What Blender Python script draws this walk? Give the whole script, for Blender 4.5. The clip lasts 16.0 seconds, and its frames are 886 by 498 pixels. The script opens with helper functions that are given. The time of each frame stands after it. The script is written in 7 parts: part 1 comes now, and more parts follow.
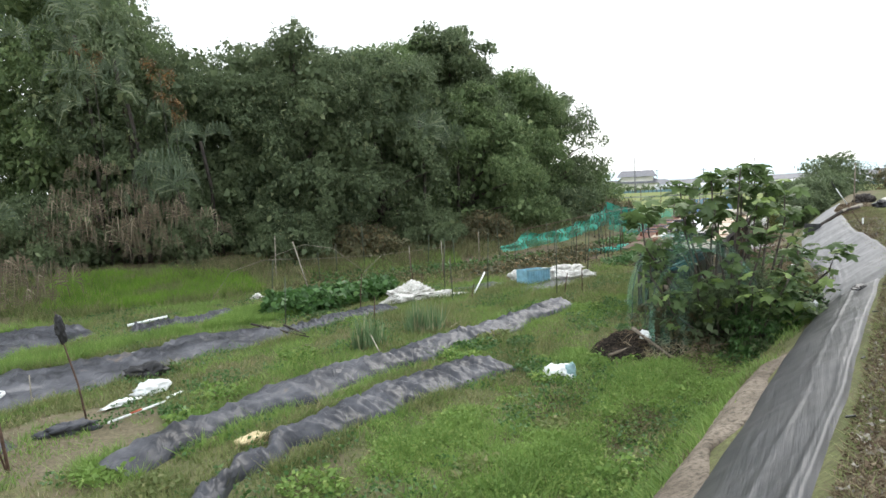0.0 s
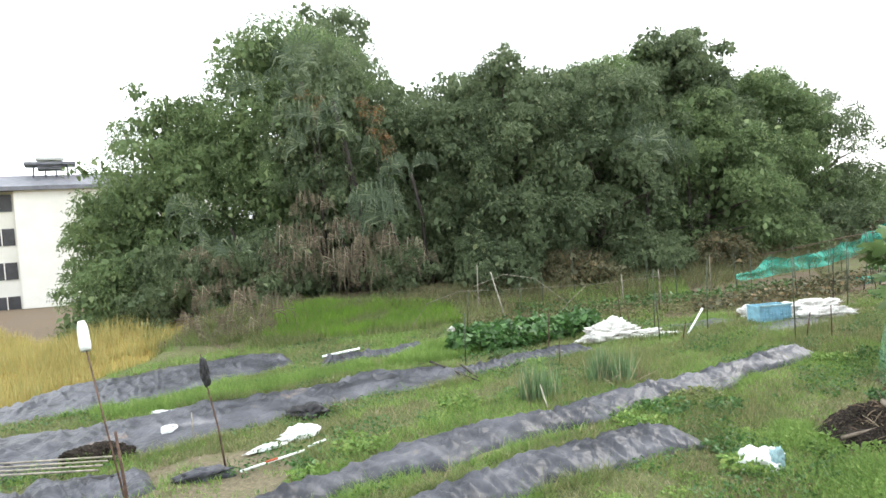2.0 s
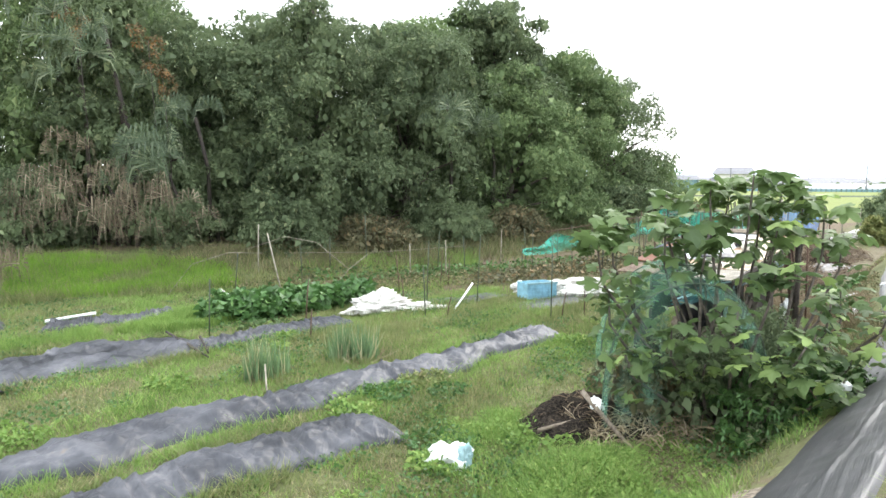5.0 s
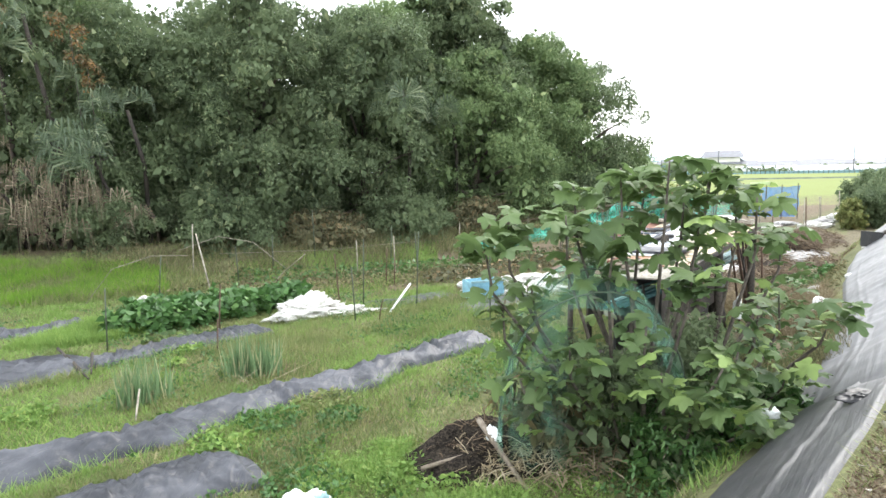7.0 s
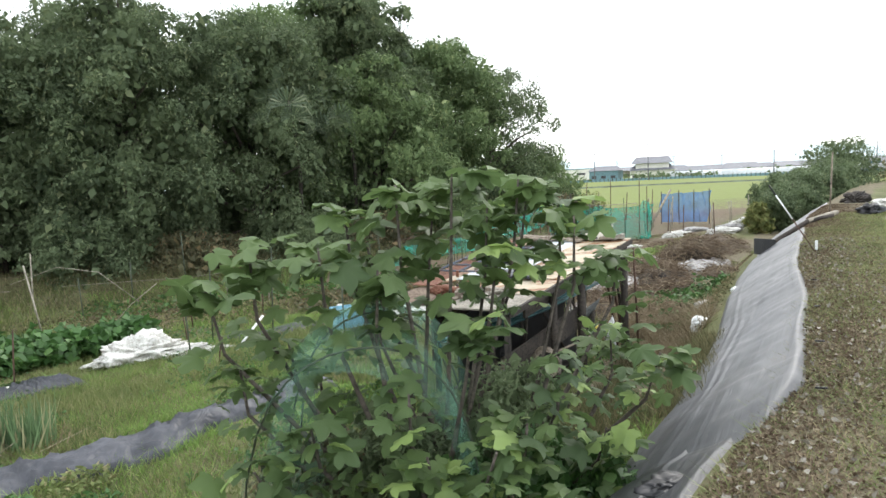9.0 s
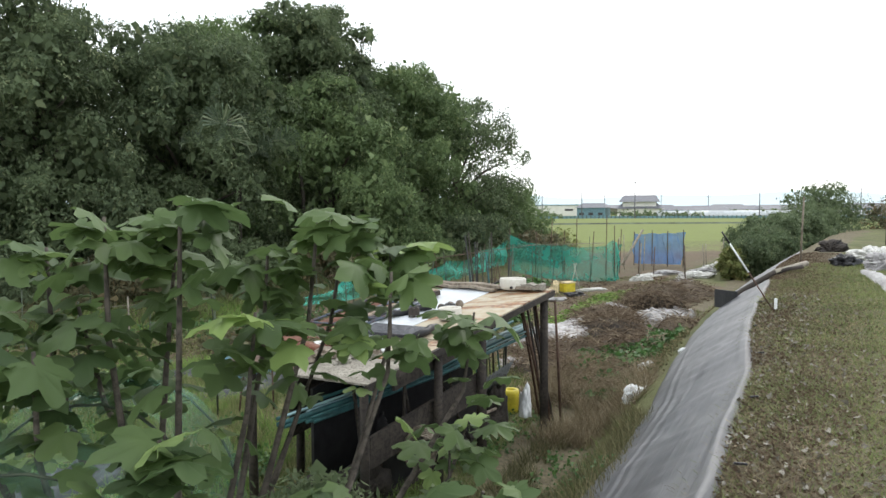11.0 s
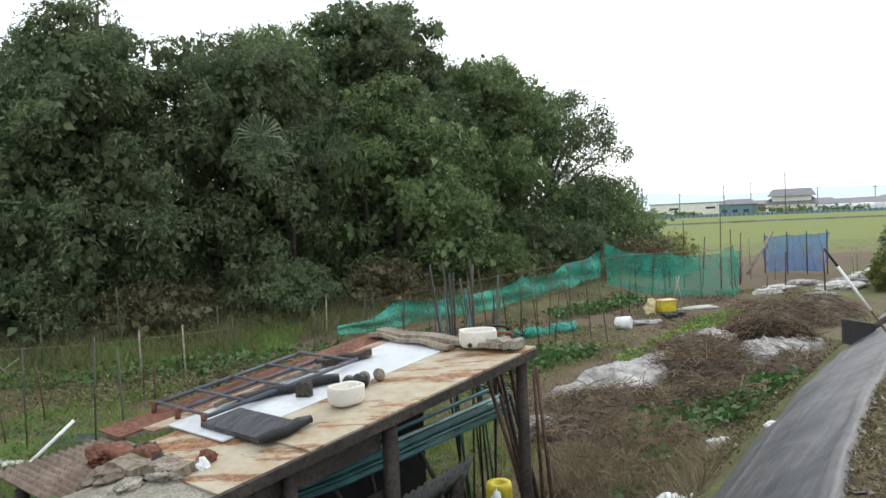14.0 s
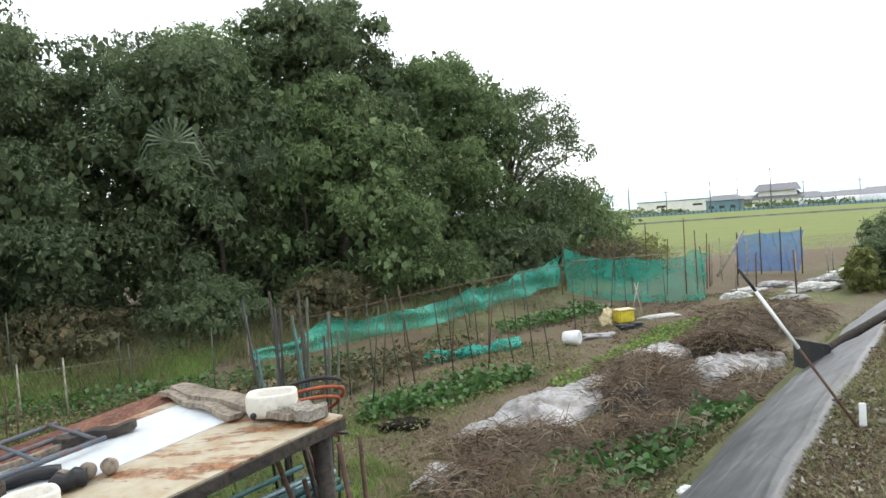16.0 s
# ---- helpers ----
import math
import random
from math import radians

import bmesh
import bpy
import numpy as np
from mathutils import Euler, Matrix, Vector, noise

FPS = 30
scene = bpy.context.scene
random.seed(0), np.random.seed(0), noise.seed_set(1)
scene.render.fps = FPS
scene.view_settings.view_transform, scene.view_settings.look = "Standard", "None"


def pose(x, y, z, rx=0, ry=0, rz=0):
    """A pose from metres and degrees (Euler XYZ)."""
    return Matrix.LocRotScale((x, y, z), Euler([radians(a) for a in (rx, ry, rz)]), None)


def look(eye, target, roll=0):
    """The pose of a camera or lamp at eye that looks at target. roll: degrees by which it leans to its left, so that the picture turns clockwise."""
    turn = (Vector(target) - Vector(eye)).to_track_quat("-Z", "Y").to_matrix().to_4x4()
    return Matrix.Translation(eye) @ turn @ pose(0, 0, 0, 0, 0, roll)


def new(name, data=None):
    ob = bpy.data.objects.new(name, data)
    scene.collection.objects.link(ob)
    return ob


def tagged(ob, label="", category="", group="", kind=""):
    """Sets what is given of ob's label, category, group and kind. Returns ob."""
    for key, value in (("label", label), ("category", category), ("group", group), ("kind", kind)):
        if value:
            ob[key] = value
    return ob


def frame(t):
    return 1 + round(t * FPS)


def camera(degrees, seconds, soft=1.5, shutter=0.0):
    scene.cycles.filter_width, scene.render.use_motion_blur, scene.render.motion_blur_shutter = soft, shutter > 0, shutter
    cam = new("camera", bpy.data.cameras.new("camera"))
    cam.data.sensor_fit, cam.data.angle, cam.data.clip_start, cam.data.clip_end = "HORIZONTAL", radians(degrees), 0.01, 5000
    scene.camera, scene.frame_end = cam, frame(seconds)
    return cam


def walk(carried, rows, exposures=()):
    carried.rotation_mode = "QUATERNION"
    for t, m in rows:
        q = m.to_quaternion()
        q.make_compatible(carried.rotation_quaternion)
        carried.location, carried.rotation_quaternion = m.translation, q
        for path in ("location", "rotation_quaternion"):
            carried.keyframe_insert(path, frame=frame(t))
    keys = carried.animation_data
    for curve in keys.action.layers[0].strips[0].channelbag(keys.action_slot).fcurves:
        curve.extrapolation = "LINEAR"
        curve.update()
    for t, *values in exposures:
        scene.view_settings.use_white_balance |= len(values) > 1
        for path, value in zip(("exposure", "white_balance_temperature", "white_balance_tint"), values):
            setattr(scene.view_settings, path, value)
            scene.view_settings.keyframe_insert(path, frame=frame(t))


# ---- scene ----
cam = camera(67.2, 16.0)
METRES, EYE, TILT, LEAN, TURN = 14.0, 2.6, -4.8, 2.5, 0.0
ROWS = [
    (0.0, 0.0, 0.0, 0.0, 0.0, 0.0, -0.0),
    (0.5, 0.0214, 0.0259, 0.0068, -0.18, -2.7, -0.41),
    (1.0, 0.0402, 0.0525, 0.014, 4.31, 3.28, -0.36),
    (1.5, 0.052, 0.0775, 0.0172, 11.8, 1.85, 0.69),
    (2.0, 0.0713, 0.1023, 0.0185, 21.06, 1.77, 0.22),
    (2.5, 0.0773, 0.1179, 0.0194, 21.97, 1.2, -0.16),
    (3.0, 0.0884, 0.1309, 0.0225, 21.43, 1.67, -0.21),
    (3.5, 0.105, 0.1445, 0.025, 15.15, 1.6, -1.87),
    (4.0, 0.1106, 0.1599, 0.0268, 11.0, -0.05, -3.52),
    (4.5, 0.1308, 0.1746, 0.0276, 11.84, -0.92, -3.47),
    (5.0, 0.1529, 0.1901, 0.0312, 7.3, -1.37, -3.21),
    (7.5, 0.2475, 0.2987, 0.0471, 6.06, -2.2, -1.23),
    (8.0, 0.2757, 0.3244, 0.0502, 1.76, -1.53, -0.56),
    (8.5, 0.2976, 0.3516, 0.0548, -0.32, -1.61, 0.04),
    (9.0, 0.319, 0.378, 0.0575, 1.72, -1.19, -0.11),
    (9.5, 0.3371, 0.4057, 0.0607, 1.85, -0.95, -1.81),
    (10.0, 0.358, 0.4333, 0.0632, -0.79, 0.94, -2.81),
    (12.5, 0.4598, 0.5813, 0.0864, 6.49, 1.48, -1.16),
    (13.0, 0.478, 0.6134, 0.0916, 8.6, 1.72, -1.14),
    (13.5, 0.4988, 0.6453, 0.0944, 10.36, 2.49, -0.64),
    (14.0, 0.5153, 0.6765, 0.0982, 12.24, 1.6, -0.88),
    (14.5, 0.5341, 0.7049, 0.1019, 15.86, 1.78, -1.11),
    (15.0, 0.5482, 0.7326, 0.1063, 16.54, 1.96, -0.77),
    (15.5, 0.5696, 0.7602, 0.1105, 14.6, 2.2, 0.09),
    (16.0, 0.5839, 0.7897, 0.1142, 11.53, 1.84, 0.6),
]
walk(cam, [(t, pose(0, 0, EYE, TILT, LEAN, TURN) @ pose(METRES * x, METRES * y, METRES * z, 90 + pitch, roll, yaw)) for t, x, y, z, yaw, pitch, roll in ROWS],
     [(0, 0.32), (1.0, 0.58), (1.5, 0.65), (2.0, 0.9), (2.5, 1.1), (3.5, 1.08), (5.0, 1.15), (7.5, 1.18), (9.0, 0.52), (10.0, 0.32), (12.5, -0.1), (14.0, 0.0), (16.0, 0.25)])

# ---- light: bright overcast ----
SKY = 1.75
world = bpy.data.worlds.new("overcast_sky")
scene.world = world
world.use_nodes = True
wn, wl = world.node_tree.nodes, world.node_tree.links
wn.clear()
w_out, w_bg, w_sky = wn.new("ShaderNodeOutputWorld"), wn.new("ShaderNodeBackground"), wn.new("ShaderNodeTexSky")
w_sky.sky_type, w_sky.sun_disc = "NISHITA", False
w_sky.sun_elevation, w_sky.sun_rotation, w_sky.dust_density = radians(40), radians(30), 3.0
w_mix, w_mul = wn.new("ShaderNodeMix"), wn.new("ShaderNodeMix")
w_mul.data_type = w_mix.data_type = "RGBA"
w_mul.blend_type = "MULTIPLY"
w_mul.inputs["Factor"].default_value = 1
wl.new(w_sky.outputs[0], w_mul.inputs[6])
w_mul.inputs[7].default_value = (0.09, 0.09, 0.09, 1)
w_mix.inputs["Factor"].default_value = 0.85
wl.new(w_mul.outputs[2], w_mix.inputs[6])
w_mix.inputs[7].default_value = (0.96, 1.0, 1.03, 1)
wl.new(w_mix.outputs[2], w_bg.inputs[0])
w_bg.inputs[1].default_value = SKY
wl.new(w_bg.outputs[0], w_out.inputs[0])
sun = new("sun", bpy.data.lights.new("sun", "SUN"))
sun.data.energy, sun.data.angle, sun.data.color = 0.9, radians(25), (1.0, 0.97, 0.92)
sun.matrix_world = look((0, 0, 30), (0 - math.sin(radians(30)) * 20, 0 - math.cos(radians(30)) * 20, 30 - 17))

# ---- materials ----
def material(name, build, rough=0.8, spec=0.3):
    m = bpy.data.materials.new(name)
    m.use_nodes = True
    nt = m.node_tree
    b = nt.nodes["Principled BSDF"]
    b.inputs["Roughness"].default_value = rough
    b.inputs["Specular IOR Level"].default_value = spec
    build(nt, b)
    return m


def node(nt, kind, **inputs):
    n = nt.nodes.new("ShaderNode" + kind)
    for k, v in inputs.items():
        n.inputs[k.replace("_", " ")].default_value = v
    return n


def coords(nt, scale=1.0, object_space=False, stretch=(1, 1, 1)):
    """World or object coordinates, scaled."""
    if object_space:
        src = node(nt, "TexCoord").outputs["Object"]
    else:
        src = node(nt, "NewGeometry").outputs["Position"]
    mp = node(nt, "Mapping")
    mp.inputs["Scale"].default_value = tuple(scale * s for s in stretch)
    nt.links.new(src, mp.inputs["Vector"])
    return mp.outputs[0]


def noise_fac(nt, scale, detail=4.0, rough=0.6, **kw):
    n = node(nt, "TexNoise", Detail=detail, Roughness=rough, Scale=1.0)
    nt.links.new(coords(nt, scale, **kw), n.inputs["Vector"])
    return n.outputs["Fac"]


def ramp(nt, fac, stops):
    r = node(nt, "ValToRGB")
    els = r.color_ramp.elements
    while len(els) < len(stops):
        els.new(0.5)
    for e, (p, c) in zip(els, stops):
        e.position, e.color = p, (*c, 1) if len(c) == 3 else c
    nt.links.new(fac, r.inputs[0])
    return r.outputs[0]


def mix(nt, fac, a, b, blend="MIX"):
    m = node(nt, "Mix")
    m.data_type, m.blend_type = "RGBA", blend
    for sock, v in ((m.inputs["Factor"], fac), (m.inputs[6], a), (m.inputs[7], b)):
        if hasattr(v, "default_value"):
            nt.links.new(v, sock)
        elif isinstance(v, (int, float)):
            sock.default_value = v
        else:
            sock.default_value = (*v, 1)
    return m.outputs[2]


def bump(nt, b, fac, strength, distance=0.01):
    n = node(nt, "Bump", Strength=strength, Distance=distance)
    nt.links.new(fac, n.inputs["Height"])
    nt.links.new(n.outputs[0], b.inputs["Normal"])


def two_scale(c1, c2, c3, s1=2.0, s2=40.0, bumps=0.4, dist=0.01, object_space=False, stretch=(1, 1, 1)):
    """A surface with broad stains and fine grain between three colours."""
    def build(nt, b):
        big = noise_fac(nt, s1, 5, 0.6, object_space=object_space, stretch=stretch)
        fine = noise_fac(nt, s2, 3, 0.65, object_space=object_space, stretch=stretch)
        a = ramp(nt, big, [(0.35, c1), (0.62, c2)])
        nt.links.new(mix(nt, ramp(nt, fine, [(0.45, (0, 0, 0)), (0.7, (1, 1, 1))]), a, c3), b.inputs["Base Color"])
        bump(nt, b, fine, bumps, dist)
    return build


def leafy(dark, light, extra, share=0.1, trans=0.25, vary=0.5):
    """Leaves: each of its own tone, some yellowed, clumps darkened as painted shade, a little light shining through."""
    def build(nt, b):
        r = node(nt, "NewGeometry").outputs["Random Per Island"]
        mid = tuple((a + b_) / 2 for a, b_ in zip(dark, light))
        base = ramp(nt, r, [(0.0, dark), (0.5, mid), (1.0 - share - 0.02, light), (1.0 - share, extra), (1.0, extra)])
        patch, clump = noise_fac(nt, 0.45, 3, 0.5), noise_fac(nt, 1.7, 3, 0.6)
        base = mix(nt, ramp(nt, patch, [(0.38, (0, 0, 0)), (0.62, (vary, vary, vary))]), base, light)
        # Clump noise mixes in the dark tone to imitate shade between leaf clumps.
        base = mix(nt, ramp(nt, clump, [(0.38, (0.4, 0.4, 0.4)), (0.52, (0, 0, 0))]), base, dark)
        nt.links.new(base, b.inputs["Base Color"])
        tr = node(nt, "BsdfTranslucent")
        nt.links.new(base, tr.inputs["Color"])
        ms = node(nt, "MixShader", Fac=trans)
        nt.links.new(b.outputs[0], ms.inputs[1])
        nt.links.new(tr.outputs[0], ms.inputs[2])
        nt.links.new(ms.outputs[0], nt.nodes["Material Output"].inputs["Surface"])
    return build


def plain(c, vary=0.15, scale=12.0):
    def build(nt, b):
        f = noise_fac(nt, scale, 4, 0.6)
        d = tuple(v * (1 - vary) for v in c)
        l = tuple(min(1, v * (1 + vary)) for v in c)
        nt.links.new(ramp(nt, f, [(0.35, d), (0.65, l)]), b.inputs["Base Color"])
        bump(nt, b, f, 0.2, 0.004)
    return build


def build_ground(nt, b):
    """Grass, bare earth and dry litter laid out by the ground's own zone attributes."""
    def zone(name):
        a = node(nt, "Attribute")
        a.attribute_name = name
        return a.outputs["Fac"]
    fine, mid, big = noise_fac(nt, 22, 5, 0.7), noise_fac(nt, 3.2, 5, 0.65), noise_fac(nt, 0.35, 3, 0.5)
    grass = mix(nt, ramp(nt, noise_fac(nt, 1.1, 5, 0.7), [(0.4, (0, 0, 0)), (0.6, (1, 1, 1))]), (0.1, 0.12, 0.052), (0.19, 0.205, 0.095))
    grass = mix(nt, ramp(nt, fine, [(0.4, (0, 0, 0)), (0.6, (0.8, 0.8, 0.8))]), grass, (0.08, 0.078, 0.045))
    dirt = mix(nt, ramp(nt, fine, [(0.35, (0, 0, 0)), (0.65, (1, 1, 1))]), (0.085, 0.064, 0.046), (0.18, 0.142, 0.105))
    dry = mix(nt, ramp(nt, fine, [(0.4, (0, 0, 0)), (0.62, (1, 1, 1))]), (0.1, 0.088, 0.062), (0.2, 0.175, 0.12))
    def edge(z, lo=0.42, hi=0.58):
        """The zone's outline broken up by noise."""
        m = node(nt, "Math")
        m.operation = "ADD"
        nt.links.new(z, m.inputs[0])
        s = node(nt, "Math")
        s.operation = "MULTIPLY_ADD"
        nt.links.new(mid, s.inputs[0])
        s.inputs[1].default_value, s.inputs[2].default_value = 0.9, -0.45
        nt.links.new(s.outputs[0], m.inputs[1])
        return ramp(nt, m.outputs[0], [(lo, (0, 0, 0)), (hi, (1, 1, 1))])
    col = mix(nt, edge(zone("dirt")), grass, dirt)
    col = mix(nt, edge(zone("dry")), col, dry)
    col = mix(nt, edge(zone("rice")), col, mix(nt, mid, (0.13, 0.165, 0.055), (0.21, 0.245, 0.085)))
    col = mix(nt, edge(zone("gold")), col, mix(nt, mid, (0.26, 0.19, 0.05), (0.36, 0.29, 0.09)))
    nt.links.new(mix(nt, ramp(nt, big, [(0.3, (0, 0, 0)), (0.8, (0.25, 0.25, 0.25))]), col, (0.12, 0.10, 0.05)), b.inputs["Base Color"])
    bump(nt, b, fine, 0.45, 0.025)


def build_film(nt, b):
    """Thin black plastic mulch: glossy in its folds, thinly dusted, with mud and pale worn places."""
    dust, fine, mud = noise_fac(nt, 1.6, 5, 0.6), noise_fac(nt, 16, 4, 0.6), noise_fac(nt, 0.8, 5, 0.7)
    col = ramp(nt, dust, [(0.32, (0.022, 0.024, 0.03)), (0.5, (0.048, 0.051, 0.062)), (0.64, (0.09, 0.093, 0.107)), (0.78, (0.22, 0.215, 0.22))])
    col = mix(nt, ramp(nt, fine, [(0.55, (0, 0, 0)), (0.78, (0.3, 0.3, 0.3))]), col, (0.15, 0.145, 0.14))
    col = mix(nt, ramp(nt, mud, [(0.63, (0, 0, 0)), (0.69, (0.8, 0.8, 0.8))]), col, (0.2, 0.145, 0.1))
    nt.links.new(col, b.inputs["Base Color"])
    nt.links.new(ramp(nt, dust, [(0.3, (0.34, 0.34, 0.34)), (0.7, (0.5, 0.5, 0.5))]), b.inputs["Roughness"])
    turn = node(nt, "Mapping")
    turn.inputs["Rotation"].default_value = (0, 0, radians(-38))
    turn.inputs["Scale"].default_value = (6.0, 2.4, 4.0)
    nt.links.new(node(nt, "NewGeometry").outputs["Position"], turn.inputs["Vector"])
    wr = node(nt, "TexNoise", Detail=2.5, Roughness=0.5, Scale=1.0, Distortion=1.1)
    nt.links.new(turn.outputs[0], wr.inputs["Vector"])
    bump(nt, b, wr.outputs["Fac"], 0.7, 0.05)


def build_mat(tone):
    """Woven weed mat: streaks of dust along its length, worn folds, a faint weave."""
    def build(nt, b):
        turn = node(nt, "Mapping")
        turn.inputs["Rotation"].default_value = (0, 0, radians(30))
        nt.links.new(node(nt, "NewGeometry").outputs["Position"], turn.inputs["Vector"])
        def streak(scale, sx, sy, detail=5):
            m = node(nt, "Mapping")
            m.inputs["Scale"].default_value = (scale * sx, scale * sy, scale)
            nt.links.new(turn.outputs[0], m.inputs["Vector"])
            n = node(nt, "TexNoise", Detail=detail, Roughness=0.65, Scale=1.0)
            nt.links.new(m.outputs[0], n.inputs["Vector"])
            return n.outputs["Fac"]
        long_, wide, fine = streak(1.0, 9.0, 0.35), streak(1.0, 1.6, 0.7), streak(30.0, 1, 1, 3)
        col = ramp(nt, long_, [(0.35, tuple(v * tone for v in (0.055, 0.057, 0.066))), (0.52, tuple(v * tone for v in (0.078, 0.081, 0.092))), (0.63, tuple(v * tone for v in (0.095, 0.098, 0.107))), (0.74, tuple(min(0.5, v * tone) for v in (0.21, 0.21, 0.22)))])
        col = mix(nt, ramp(nt, wide, [(0.4, (0, 0, 0)), (0.7, (0.55, 0.55, 0.55))]), col, tuple(min(0.5, v * tone) for v in (0.13, 0.128, 0.13)))
        nt.links.new(mix(nt, ramp(nt, fine, [(0.55, (0, 0, 0)), (0.8, (0.4, 0.4, 0.4))]), col, (0.16, 0.15, 0.13)), b.inputs["Base Color"])
        bump(nt, b, long_, 0.5, 0.03)
    return build


def build_rust(nt, b):
    """Cream painted sheet with rust along its edges and seams."""
    big = noise_fac(nt, 3.0, 6, 0.7, object_space=True, stretch=(0.5, 2.2, 1))
    fine = noise_fac(nt, 30, 4, 0.7, object_space=True)
    rust = mix(nt, ramp(nt, fine, [(0.4, (0, 0, 0)), (0.6, (1, 1, 1))]), (0.1, 0.035, 0.018), (0.33, 0.15, 0.055))
    col = mix(nt, ramp(nt, big, [(0.5, (0, 0, 0)), (0.54, (0.75, 0.75, 0.75)), (0.62, (1, 1, 1))]), mix(nt, ramp(nt, noise_fac(nt, 7, 4, 0.6, object_space=True), [(0.35, (0, 0, 0)), (0.7, (1, 1, 1))]), (0.43, 0.39, 0.3), (0.34, 0.26, 0.16)), rust)
    nt.links.new(col, b.inputs["Base Color"])
    bump(nt, b, fine, 0.3, 0.004)


def build_net(colour, hole=0.55, cells=55.0):
    """Fine woven net: threads round open meshes."""
    def build(nt, b):
        b.inputs["Base Color"].default_value = (*colour, 1)
        n = noise_fac(nt, 2.5, 3, 0.5)
        clear = node(nt, "BsdfTransparent")
        ms = node(nt, "MixShader")
        nt.links.new(ramp(nt, n, [(0.3, (hole - 0.15,) * 3), (0.7, (hole + 0.15,) * 3)]), ms.inputs["Fac"])
        nt.links.new(clear.outputs[0], ms.inputs[1])
        nt.links.new(b.outputs[0], ms.inputs[2])
        nt.links.new(ms.outputs[0], nt.nodes["Material Output"].inputs["Surface"])
    return build


